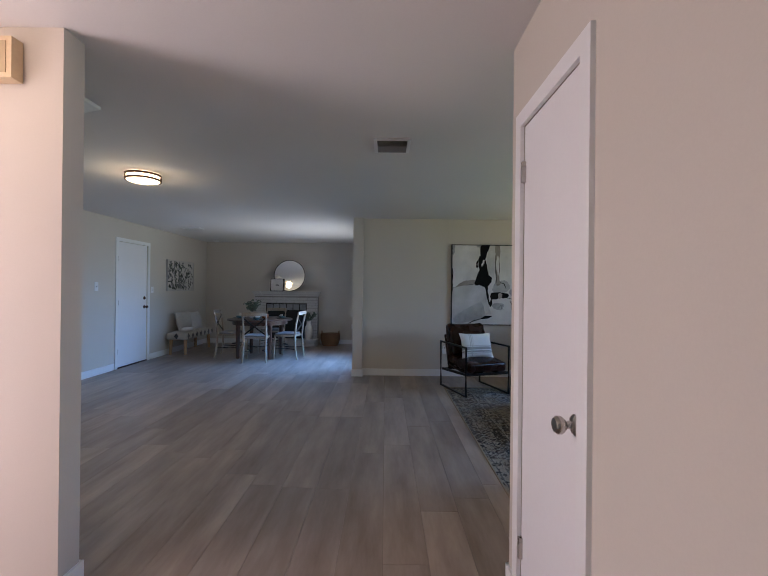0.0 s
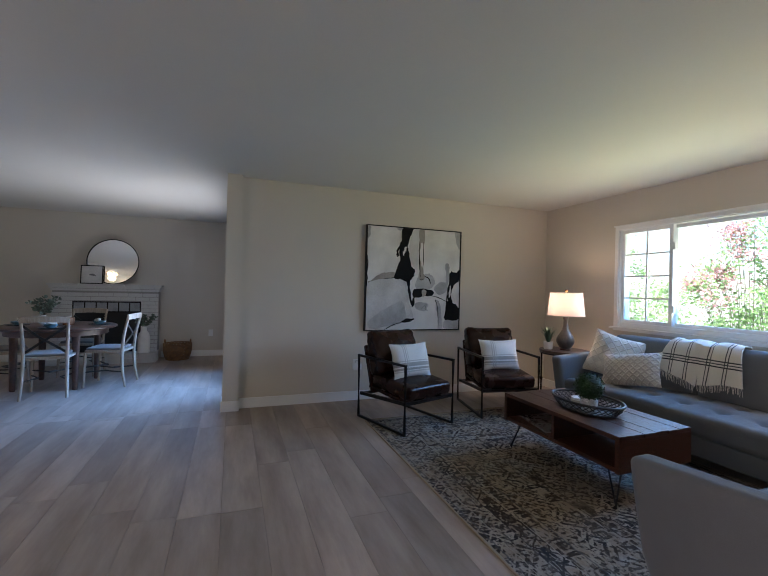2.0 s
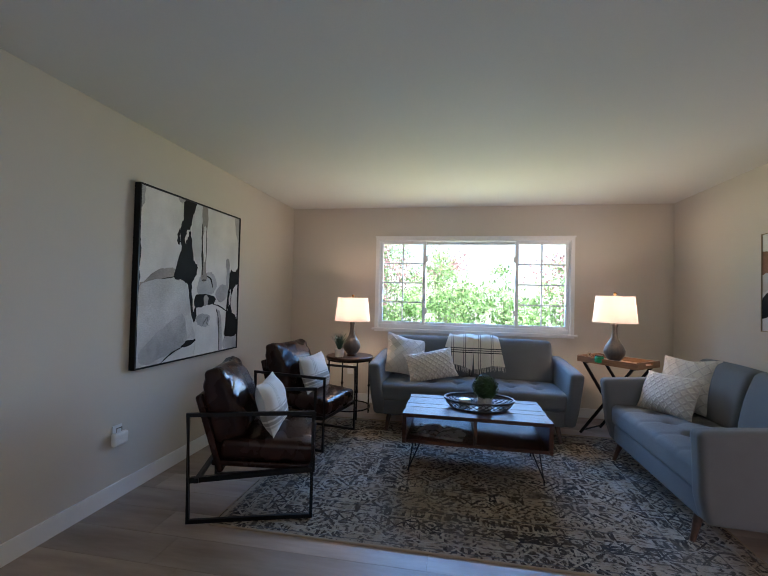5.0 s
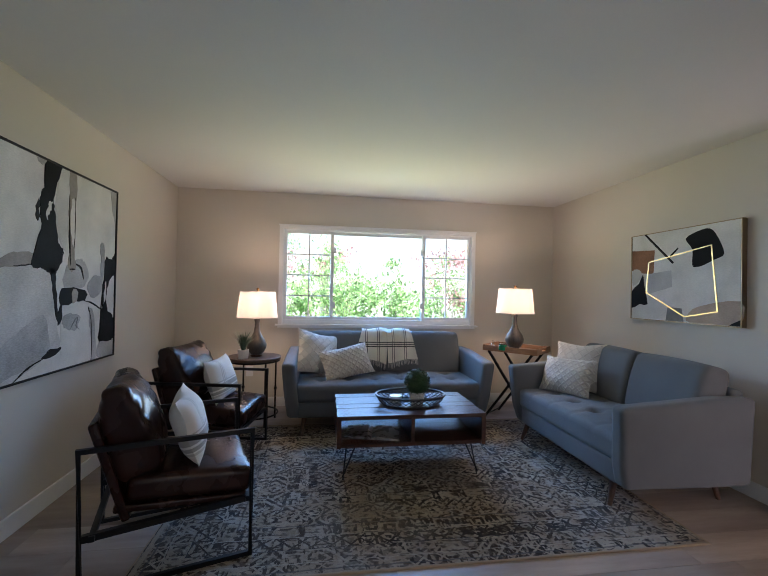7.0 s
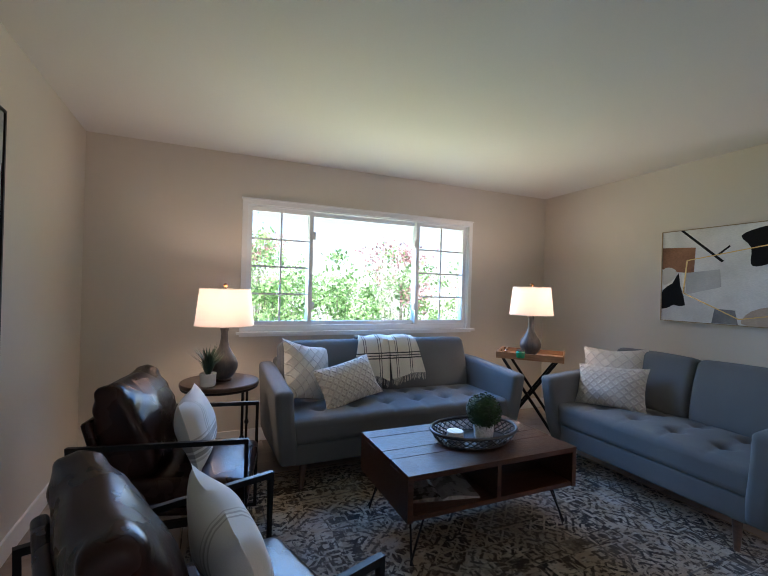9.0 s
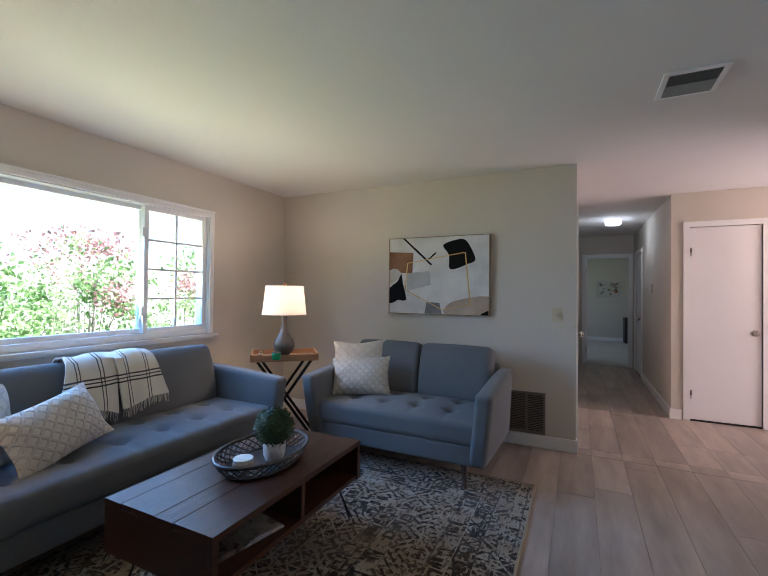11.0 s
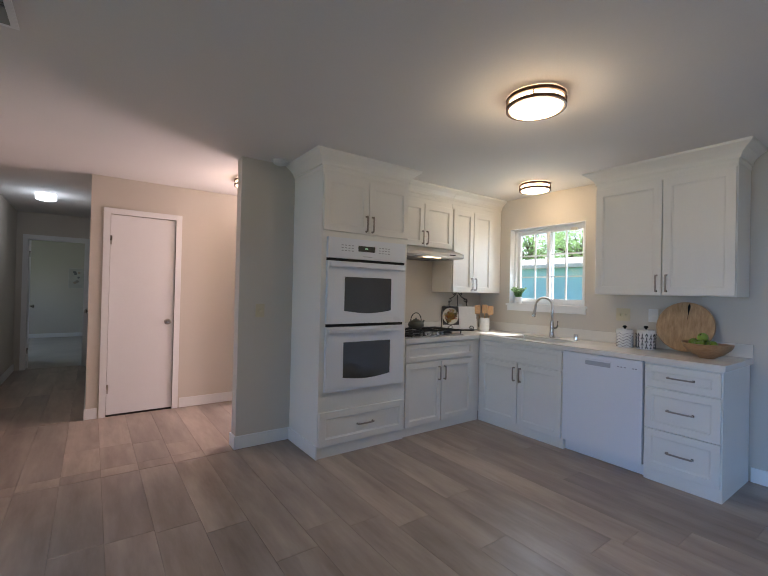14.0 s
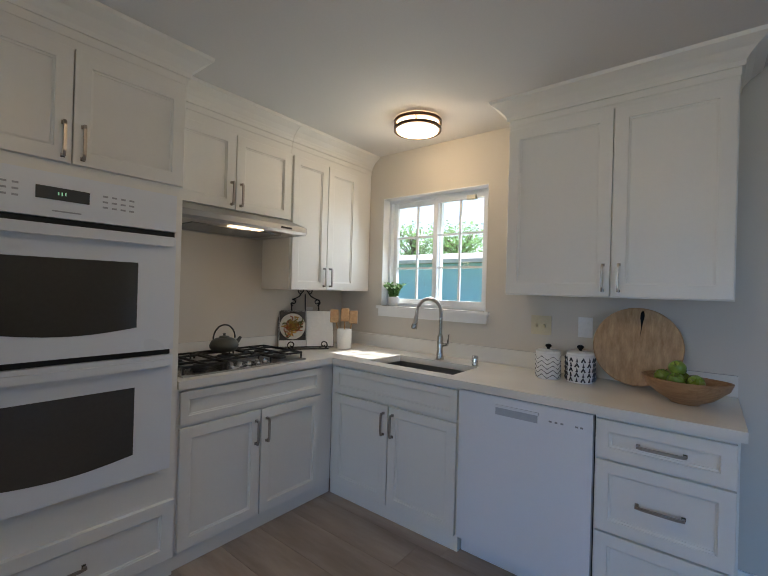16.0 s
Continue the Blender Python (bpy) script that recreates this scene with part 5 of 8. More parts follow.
patch(art, [(0.032, 0.917), (0.147, 0.821), (0.258, 0.762), (0.369, 0.721), (0.401, 0.791), (0.401, 0.895), (0.238, 0.953), (0.075, 0.981)], P_MIST, 2, 0.045, W1, H1, 4, "paint_patch", 0.006)
patch(art, [(0.615, 0.444), (0.677, 0.455), (0.715, 0.529), (0.657, 0.59), (0.519, 0.596), (0.516, 0.501)], P_MIST, 0, 0.045, W1, H1, 4, "paint_patch", 0.006)
patch(art, [(0.465, 0.008), (0.537, 0.009), (0.528, 0.209), (0.519, 0.409), (0.469, 0.356), (0.432, 0.219)], P_WASH, 0, 0.045, W1, H1, 4, "paint_patch", 0.006)
patch(art, [(0.54, 0.011), (0.594, 0.011), (0.589, 0.16), (0.586, 0.304), (0.589, 0.419), (0.599, 0.491), (0.546, 0.499), (0.544, 0.379), (0.537, 0.28), (0.533, 0.152)], P_TAUPE, 1, 0.045, W1, H1, 4, "paint_patch", 0.006)
patch(art, [(0.556, 0.156), (0.575, 0.15), (0.582, 0.276), (0.579, 0.374), (0.565, 0.36), (0.547, 0.272)], P_WHITE, 2, 0.045, W1, H1, 4, "paint_patch", 0.006)
patch(art, [(0.364, 0.008), (0.469, 0.008), (0.432, 0.124), (0.418, 0.178), (0.432, 0.247), (0.456, 0.371), (0.498, 0.41), (0.491, 0.464), (0.454, 0.504), (0.42, 0.529), (0.354, 0.501), (0.287, 0.493), (0.316, 0.379), (0.339, 0.303), (0.329, 0.194), (0.35, 0.13)], P_BLACK, 3, 0.045, W1, H1, 4, "paint_patch", 0.006)
patch(art, [(0.392, 0.192), (0.408, 0.196), (0.392, 0.239), (0.371, 0.282), (0.373, 0.227)], P_WHITE, 4, 0.045, W1, H1, 4, "paint_patch", 0.006)
patch(art, [(0.316, 0.199), (0.333, 0.203), (0.324, 0.239), (0.322, 0.29), (0.299, 0.26)], P_BLACK, 2, 0.045, W1, H1, 4, "paint_patch", 0.006)
patch(art, [(0.41, 0.51), (0.447, 0.518), (0.451, 0.595), (0.469, 0.71), (0.491, 0.672), (0.498, 0.735), (0.476, 0.772), (0.447, 0.71), (0.429, 0.612)], P_BLACK, 3, 0.045, W1, H1, 4, "paint_patch", 0.006)
patch(art, [(0.403, 0.891), (0.494, 0.885), (0.483, 0.907), (0.369, 0.925)], P_BLACK, 3, 0.045, W1, H1, 4, "paint_patch", 0.006)
brush_line(art, [(0.377, 0.919), (0.297, 0.939), (0.238, 0.966), (0.194, 0.991)], 0.004, P_BLACK, 3, 0.045, W1, H1)
brush_line(art, [(0.188, 0.504), (0.248, 0.497), (0.297, 0.487)], 0.003, P_BLACK, 3, 0.045, W1, H1)
patch(art, [(0.498, 0.598), (0.69, 0.605), (0.69, 0.657), (0.606, 0.664), (0.498, 0.678)], P_BLACK, 2, 0.045, W1, H1, 4, "paint_patch", 0.006)
patch(art, [(0.572, 0.607), (0.62, 0.61), (0.62, 0.661), (0.579, 0.667)], P_TAUPE, 3, 0.045, W1, H1, 4, "paint_patch", 0.006)
brush_line(art, [(0.687, 0.66), (0.764, 0.677), (0.853, 0.716)], 0.004, P_BLACK, 3, 0.045, W1, H1)
patch(art, [(0.501, 0.69), (0.657, 0.666), (0.723, 0.701), (0.756, 0.826), (0.756, 0.992), (0.51, 0.992), (0.494, 0.919), (0.494, 0.743)], P_WHITE, 1, 0.045, W1, H1, 4, "paint_patch", 0.006)
patch(art, [(0.505, 0.736), (0.589, 0.721), (0.649, 0.751), (0.615, 0.811), (0.554, 0.804), (0.51, 0.778)], P_MIST, 2, 0.045, W1, H1, 4, "paint_patch", 0.006)
brush_line(art, [(0.572, 0.796), (0.603, 0.758), (0.627, 0.745), (0.615, 0.787), (0.64, 0.806)], 0.004, P_GREY, 3, 0.045, W1, H1)
patch(art, [(0.723, 0.695), (0.764, 0.725), (0.788, 0.827), (0.807, 0.982), (0.764, 0.991), (0.756, 0.871), (0.733, 0.769)], P_MIST, 2, 0.045, W1, H1, 4, "paint_patch", 0.006)
brush_line(art, [(0.723, 0.701), (0.749, 0.766), (0.759, 0.886), (0.761, 0.988)], 0.003, P_BLACK, 3, 0.045, W1, H1)
patch(art, [(0.884, 0.417), (0.953, 0.421), (0.971, 0.398), (0.992, 0.388), (0.992, 0.492), (0.926, 0.546), (0.899, 0.645), (0.911, 0.722), (0.869, 0.725), (0.858, 0.618), (0.878, 0.522)], P_BLACK, 3, 0.045, W1, H1, 4, "paint_patch", 0.006)
patch(art, [(0.853, 0.71), (0.911, 0.722), (0.992, 0.78), (0.992, 0.891), (0.838, 0.894), (0.841, 0.798)], P_BLACK, 3, 0.045, W1, H1, 4, "paint_patch", 0.006)
patch(art, [(0.878, 0.571), (0.893, 0.563), (0.889, 0.645), (0.873, 0.679)], P_WHITE, 4, 0.045, W1, H1, 4, "paint_patch", 0.006)
brush_line(art, [(0.86, 0.584), (0.847, 0.737), (0.838, 0.892)], 0.004, P_BLACK, 3, 0.045, W1, H1)
patch(art, [(0.992, 0.011), (0.992, 0.009), (0.992, 0.598), (0.992, 0.599), (0.992, 0.389)], P_BLACK, 2, 0.045, W1, H1, 4, "paint_patch", 0.006)
patch(art, [(0.929, 0.015), (0.992, 0.012), (0.988, 0.184), (0.953, 0.145)], P_MIST, 1, 0.045, W1, H1, 4, "paint_patch", 0.006)
patch(art, [(0.827, 0.36), (0.85, 0.325), (0.869, 0.354), (0.873, 0.461), (0.85, 0.569), (0.835, 0.433)], P_MIST, 1, 0.045, W1, H1, 4, "paint_patch", 0.006)
patch(art, [(0.704, 0.586), (0.769, 0.53), (0.85, 0.523), (0.85, 0.6), (0.764, 0.65)], P_MIST, 1, 0.045, W1, H1, 4, "paint_patch", 0.006)
patch(art, [(0.008, 0.292), (0.022, 0.346), (0.017, 0.499), (0.008, 0.612), (0.008, 0.604), (0.008, 0.384)], P_BLACK, 2, 0.045, W1, H1, 4, "paint_patch", 0.006)
brush_line(art, [(0.606, 0.47), (0.647, 0.488), (0.669, 0.54)], 0.005, P_BLACK, 3, 0.045, W1, H1)
brush_line(art, [(0.537, 0.151), (0.542, 0.336), (0.556, 0.467)], 0.004, P_BLACK, 3, 0.045, W1, H1)
brush_line(art, [(0.58, 0.146), (0.586, 0.275), (0.584, 0.379)], 0.003, P_BLACK, 3, 0.045, W1, H1)
brush_line(art, [(0.554, 0.498), (0.593, 0.497)], 0.006, P_BLACK, 3, 0.045, W1, H1)
patch(art, [(0.011, 0.018), (0.037, 0.016), (0.032, 0.101), (0.011, 0.125)], P_MIST, 1, 0.045, W1, H1, 4, "paint_patch", 0.006)
patch(art, [(0.301, 0.01), (0.362, 0.008), (0.358, 0.03), (0.316, 0.032)], P_MIST, 1, 0.045, W1, H1, 4, "paint_patch", 0.006)
patch(art, [(0.838, 0.899), (0.992, 0.897), (0.992, 0.992), (0.835, 0.992)], P_MIST, 0, 0.045, W1, H1, 4, "paint_patch", 0.006)
W2, H2 = 1.012, 0.756
art = framed("abstract_painting", pose(1.795, SOUTH_LIVING + 0.002, 1.124, 0, 0, 180), W2, H2, 0.042, surf("champagne_frame", (0.30, 0.23, 0.14), 0.4, 0.8), P_WHITE, "wide gold-framed abstract painting with black shapes and gold lines", 0.006)
for pts, mt, lay, n in (
        ([(0.005, 0.18), (0.26, 0.20), (0.25, 0.47), (0.14, 0.46), (0.005, 0.42)], P_COPPER, 0, 1),
        ([(0.02, 0.42), (0.10, 0.42), (0.12, 0.50), (0.02, 0.60)], P_CREAM, 1, 4),
        ([(0.01, 0.66), (0.09, 0.58), (0.135, 0.47), (0.15, 0.60), (0.19, 0.82), (0.10, 0.82), (0.005, 0.87)], P_BLACK, 1, 2),
        ([(0.18, 0.47), (0.43, 0.44), (0.44, 0.62), (0.20, 0.70)], P_PALE, 0, 1),
        ([(0.40, 0.84), (0.53, 0.85), (0.55, 0.99), (0.38, 0.99)], P_GREY, 1, 1),
        ([(0.58, 0.92), (0.68, 0.82), (0.99, 0.76), (0.99, 0.97), (0.90, 0.99), (0.60, 0.99)], P_SAND, 0, 3),
        ([(0.56, 0.12), (0.66, 0.06), (0.76, 0.05), (0.82, 0.14), (0.87, 0.31), (0.80, 0.36), (0.68, 0.42), (0.62, 0.40), (0.62, 0.24)], P_BLACK, 1, 3),
        ([(0.145, 0.005), (0.17, 0.005), (0.455, 0.355), (0.44, 0.37)], P_BLACK, 2, 1),
        ([(0.41, 0.285), (0.49, 0.20), (0.495, 0.215), (0.42, 0.30)], P_BLACK, 2, 1),
        ([(0.93, 0.97), (0.99, 0.93), (0.99, 0.99), (0.91, 0.99)], P_BLACK, 2, 1)):
    patch(art, pts, mt, lay, 0.042, W2, H2, n)
gold = [(0.20, 0.335), (0.175, 0.685), (0.555, 0.935), (0.825, 0.865), (0.775, 0.215)]
for a, b in zip(gold, gold[1:] + gold[:1]):
    va, vb = Vector(a), Vector(b)
    d = (vb - va).normalized()
    nrm = Vector((-d.y, d.x)) * 0.005
    patch(art, [tuple(va - nrm), tuple(vb - nrm), tuple(vb + nrm), tuple(va + nrm)], M_GOLD, 3, 0.042, W2, H2, 1, "gold_line")
rng = random.Random(12)
W3, H3 = 1.08, 0.625
art = framed("leafy_painting", pose(WEST + 0.002, 8.57, 1.262, 0, 0, 90), W3, H3, 0.035, P_PALE, P_CREAM, "white canvas painted with dark grey-green leaves", 0.004)
M_INK = paint("paint_grey_green", (0.075, 0.088, 0.075), 0.4)
for i in range(260):
    u, v = rng.uniform(0.03, 0.97), rng.uniform(0.06, 0.94)
    if rng.random() < (0.55 if u > 0.6 else 0.15):
        continue
    a, l, wd = rng.uniform(0, 3.14), rng.uniform(0.025, 0.06), rng.uniform(0.008, 0.02)
    dx, dy = math.cos(a) * l, math.sin(a) * l * 1.7
    ox, oy = -math.sin(a) * wd, math.cos(a) * wd * 1.7
    patch(art, [(min(0.985, max(0.015, u + q * dx + r * ox)), min(0.98, max(0.02, v + q * dy + r * oy))) for q, r in ((-1, 0), (0, -1), (1, 0), (0, 1))], M_INK if rng.random() < 0.6 else P_GREY, i % 3, 0.035, W3, H3, 3, "painted_leaf")
W4, H4 = 0.66, 0.50
art = framed("floral_painting", pose(-0.22, -7.776, 1.24, 0, 0, 180), W4, H4, 0.03, P_WHITE, P_CREAM, "floral painting in muted colours on the bedroom wall", 0.006)
for i in range(26):
    u, v, r = rng.uniform(0.15, 0.85), rng.uniform(0.15, 0.85), rng.uniform(0.03, 0.09)
    patch(art, [(u + r * math.cos(k * 1.05) * rng.uniform(0.7, 1.1), v + r * 1.2 * math.sin(k * 1.05) * rng.uniform(0.7, 1.1)) for k in range(6)], rng.choice((P_SAND, P_GREY, P_COPPER, P_TAUPE, P_BLACK)), i % 5, 0.03, W4, H4, 3)
M_IRONWOOD = surf("black_brown_wood", (0.025, 0.02, 0.018), 0.5)
solid("bedroom_chest", box(-1.10, -0.58, -7.74, -7.3, 0.004, 0.70, 0.01), M_IRONWOOD, "dark wooden chest in the bedroom corner", "chest")

# ---- wall fittings ----


def plate(name, m, w, h, label, kind, material):
    p = thing(name, m, label, "switch" if kind == "switch" else "outlet")
    part("plate", box(-w / 2, w / 2, -0.006, 0, -h / 2, h / 2, 0.003), material, p)
    gang = 2 if w > 0.1 else 1
    for g in range(gang):
        x = (g - (gang - 1) / 2) * 0.046
        if kind == "switch":
            part("toggle", turned(box(-0.005, 0.005, -0.016, 0, -0.010, 0.010, 0.002), Matrix.Translation((x, -0.005, 0)) @ pose(0, 0, 0, 20, 0, 0)), material, p)
        else:
            for z in (-0.02, 0.02):
                part("socket", box(x - 0.016, x + 0.016, -0.008, -0.005, z - 0.014, z + 0.014, 0.004), material, p)
    return p


M_IVORY = surf("ivory_plastic", (0.60, 0.53, 0.36), 0.4)
M_PLASTIC = surf("white_plastic", (0.78, 0.78, 0.77), 0.35)
plate("light_switch", pose(0.725, SOUTH_LIVING, 1.155, 0, 0, 180), 0.075, 0.115, "ivory light switch on the living room wall", "switch", M_IVORY)
plate("light_switch", pose(WEST, 3.535, 1.175, 0, 0, 90), 0.118, 0.115, "ivory double light switch over the counter", "switch", M_IVORY)
plate("wall_outlet", pose(WEST, 3.782, 1.180, 0, 0, 90), 0.075, 0.115, "white outlet over the kitchen counter", "outlet", M_PLASTIC)
plate("light_switch", pose(-1.55, BACK_KITCHEN, 1.15, 0, 0, 180), 0.075, 0.115, "beige light switch on the end of the kitchen wall", "switch", M_IVORY)
plate("light_switch", pose(WEST, 6.09, 1.34, 0, 0, 90), 0.078, 0.135, "grey-white switch plate beside the garage door", "switch", M_PLASTIC)
plate("light_switch", pose(WEST, 5.66, 1.153, 0, 0, 90), 0.078, 0.120, "white switch plate on the long kitchen wall", "switch", M_PLASTIC)
plate("light_switch", pose(WEST, 7.555, 1.285, 0, 0, 90), 0.075, 0.115, "white switch plate close to the door frame", "switch", M_PLASTIC)
plate("wall_outlet", pose(EAST, 5.52, 0.40, 0, 0, -90), 0.075, 0.115, "white outlet low on the window wall", "outlet", M_PLASTIC)
plate("wall_outlet", pose(-3.98, BACK_KITCHEN, 1.15, 0, 0, 180), 0.075, 0.115, "white outlet on the kitchen back wall", "outlet", M_PLASTIC)
plate("wall_outlet", pose(-0.78, NORTH_DINING, 0.42, 0, 0, 0), 0.075, 0.115, "white outlet low on the fireplace wall", "outlet", M_PLASTIC)
t = thing("plug_in_device", pose(0.945, NORTH_LIVING, 0.388), "white rounded plug-in device on a low outlet", "plug-in")
part("wall_plate", box(-0.036, 0.036, -0.006, 0, -0.03, 0.082, 0.003), M_PLASTIC, t)
part("body", soft_block(-0.058, 0.058, -0.045, -0.006, -0.042, 0.042, 0.018, n=5), M_PLASTIC, t, smooth=True)
part("clip", soften(tube([(-0.02, -0.02, 0.04), (-0.02, -0.02, 0.066), (0.02, -0.02, 0.066), (0.02, -0.02, 0.04)], 0.003, 6), 0), M_NICKEL, t)
t = thing("thermostat", pose(-0.349, -0.935, 1.43, 0, 0, 90), "small white thermostat on the hall wall", "thermostat")
part("body", box(-0.045, 0.045, -0.025, 0, -0.06, 0.06, 0.006), M_PLASTIC, t)
part("dial_window", box(-0.03, 0.03, -0.0265, -0.024, 0.01, 0.045, 0.001), surf("grey_display", (0.25, 0.27, 0.25), 0.3), t)
t = thing("door_chime", pose(-1.65, 1.709, 2.20), "cream plastic door chime box on the entry wall", "door chime")
part("cover", box(-0.11, 0.11, -0.055, 0, 0, 0.17, 0.012), surf("cream_chime", (0.66, 0.52, 0.33), 0.5), t)
# flat strips in a darker cream paint the shade of grooves
for x in (-0.07, 0.0, 0.07):
    part("groove_shade", box(x - 0.018, x + 0.018, -0.0575, -0.054, 0.02, 0.15, 0.001), surf("chime_groove_shade", (0.45, 0.34, 0.20), 0.6), t)


def louvres(name, m, w, h, slats, label, category, material, back, angle=35, split=False):
    """A grille: x across, z up, front at -y."""
    g = thing(name, m, label, category)
    part("backing", box(-w / 2 + 0.01, w / 2 - 0.01, -0.003, -0.001, 0.01, h - 0.01), back, g)
    for b in ((-w / 2, -w / 2 + 0.018, 0, h), (w / 2 - 0.018, w / 2, 0, h), (-w / 2 + 0.018, w / 2 - 0.018, 0, 0.018), (-w / 2 + 0.018, w / 2 - 0.018, h - 0.018, h)) + (((-0.01, 0.01, 0.018, h - 0.018),) if split else ()):
        part("frame", box(b[0], b[1], -0.012, 0, b[2], b[3], 0.003), material, g)
    for i in range(slats):
        z = 0.018 + (h - 0.036) * (i + 0.5) / slats
        for a, b in (((-w / 2 + 0.018, -0.01), (0.01, w / 2 - 0.018)) if split else ((-w / 2 + 0.018, w / 2 - 0.018),)):
            s = part("slat", turned(box(a, b, -0.006, 0.006, -0.0008, 0.0008), pose(0, 0, 0, angle, 0, 0)), material, g, at=Matrix.Translation((0, -0.006, z)))
    return g


M_GRILLE = surf("taupe_grille", (0.19, 0.175, 0.155), 0.5)
louvres("return_air_grille", pose(0.968, SOUTH_LIVING, 0.113, 0, 0, 180), 0.31, 0.36, 22, "taupe metal air return grille low on the wall", "vent", M_GRILLE, M_DARK, split=True)
M_LOUVRE = surf("grey_louvre", (0.30, 0.295, 0.285), 0.5)
v = thing("ceiling_vent", pose(0.04, 3.08, CEIL), "white square ceiling vent with dark louvres", "vent")
for b in ((-0.136, -0.110, -0.148, 0.148), (0.110, 0.136, -0.148, 0.148), (-0.110, 0.110, -0.148, -0.122), (-0.110, 0.110, 0.122, 0.148)):
    part("frame", box(b[0], b[1], b[2], b[3], -0.012, -0.001, 0.004), M_TRIM, v)
part("backing", box(-0.110, 0.110, -0.122, 0.122, -0.003, -0.001), M_DARK, v)
for i in range(12):
    y = -0.122 + 0.244 * (i + 0.5) / 12
    part("slat", box(-0.110, 0.110, -0.009, 0.009, -0.0006, 0.0006), M_LOUVRE, v, at=pose(0, y, -0.010, 50 if y < 0 else -50, 0, 0))
v = thing("ceiling_vent", pose(-3.58, 7.49, CEIL), "white ceiling vent over the dining room", "vent")
part("frame", boxes((-0.17, -0.15, -0.10, 0.10, -0.014, -0.001), (0.15, 0.17, -0.10, 0.10, -0.014, -0.001), (-0.15, 0.15, -0.10, -0.08, -0.014, -0.001), (-0.15, 0.15, 0.08, 0.10, -0.014, -0.001)), M_TRIM, v)
part("backing", box(-0.15, 0.15, -0.08, 0.08, -0.003, -0.001), M_DARK, v)
for i in range(7):
    part("slat", box(-0.15, 0.15, -0.010, 0.010, -0.0006, 0.0006), M_TRIM, v, at=pose(0, -0.08 + 0.16 * (i + 0.5) / 7, -0.009, 35, 0, 0))
for x, y, lab in ((-1.66, 1.93, "white round smoke detector on the kitchen ceiling"), (-3.95, 9.45, "white round smoke detector on the dining ceiling")):
    s = thing("smoke_detector", pose(x, y, CEIL), lab, "smoke detector")
    part("base", lathe([(0, -0.0005), (0.062, -0.0005), (0.064, -0.012), (0, -0.012)], 28), M_PLASTIC, s, smooth=True)
    part("cover", lathe([(0, -0.0122), (0.058, -0.0122), (0.055, -0.03), (0.040, -0.040), (0, -0.042)], 28), M_PLASTIC, s, smooth=True)

# ---- ceiling lights ----
M_DIFF = glow("lit_opal_diffuser", (1.0, 0.67, 0.35), 4.0)
M_DIFF2 = glow("lit_cool_diffuser", (0.86, 0.92, 1.0), 2.2)


def flush_light(x, y, r, label, bulb, colour, diff=None, rings=True):
    l = thing("ceiling_light", pose(x, y, CEIL), label, "ceiling light", "flush ceiling lights" if rings else "")
    part("pan", lathe([(0, -0.0005), (r * 0.85, -0.0005), (r * 0.85, -0.006), (0, -0.006)], 40), M_PLASTIC, l, smooth=True)
    part("diffuser", lathe([(r * 0.88, -0.0065), (r * 0.90, -0.055), (r * 0.86, -0.072), (r * 0.6, -0.082), (0, -0.087)], 40), diff or M_DIFF, l, "white opal diffuser, lit", True)
    if rings:
        for z in (-0.016, -0.060):
            part("ring", lathe([(r * 0.92, z - 0.009), (r, z - 0.009), (r, z + 0.009), (r * 0.92, z + 0.009), (r * 0.92, z - 0.009)], 40), M_BRONZE, l, "dark bronze ring", True)
        for k in range(4):
            a = radians(90 * k + 30)
            part("post", tube([(r * 0.965 * math.cos(a), r * 0.965 * math.sin(a), -0.05), (r * 0.965 * math.cos(a), r * 0.965 * math.sin(a), -0.02)], 0.004, 6), M_BRONZE, l)
    lamp("ceiling_bulb", "POINT", pose(x, y, CEIL - 0.17), bulb, colour, radius=0.10)
    return l


WARM = (1.0, 0.76, 0.48)
flush_light(-2.36, 3.93, 0.160, "round opal ceiling light with bronze rings, lit", 3.0, WARM)
flush_light(-3.93, 2.87, 0.150, "round opal ceiling light over the sink, lit", 2.2, WARM)
flush_light(-1.66, 1.10, 0.150, "round opal ceiling light in the entry, lit", 3.0, (1.0, 0.72, 0.58))
flush_light(0.105, -1.19, 0.115, "small white ceiling light in the hall, lit", 1.6, (0.86, 0.92, 1.0), M_DIFF2, False)

# ---- kitchen ----
M_COUNTER = surf("white_quartz", (0.74, 0.715, 0.66), 0.22, vary=0.03, big=3, fine=160, bump=0.0, rvary=0.04)
M_APPL = surf("white_enamel", (0.74, 0.765, 0.80), 0.28, vary=0.01, bump=0.0, coat=0.2, rvary=0.01)
M_OVENGLASS = surf("smoked_oven_glass", (0.052, 0.048, 0.042), 0.08, vary=0.1, bump=0.0, rvary=0.02, coat=1.0)
M_STEEL = surf("brushed_steel", (0.42, 0.42, 0.42), 0.30, 1.0, vary=0.06, fine=150, bump=0.03, stretch=(1, 20, 20))
M_PULL = surf("satin_bronze_pull", (0.36, 0.32, 0.285), 0.28, 1.0, vary=0.06, bump=0.0)
M_IRON = surf("black_cast_iron", (0.02, 0.02, 0.021), 0.5, 0.3, vary=0.2, fine=200, bump=0.2)


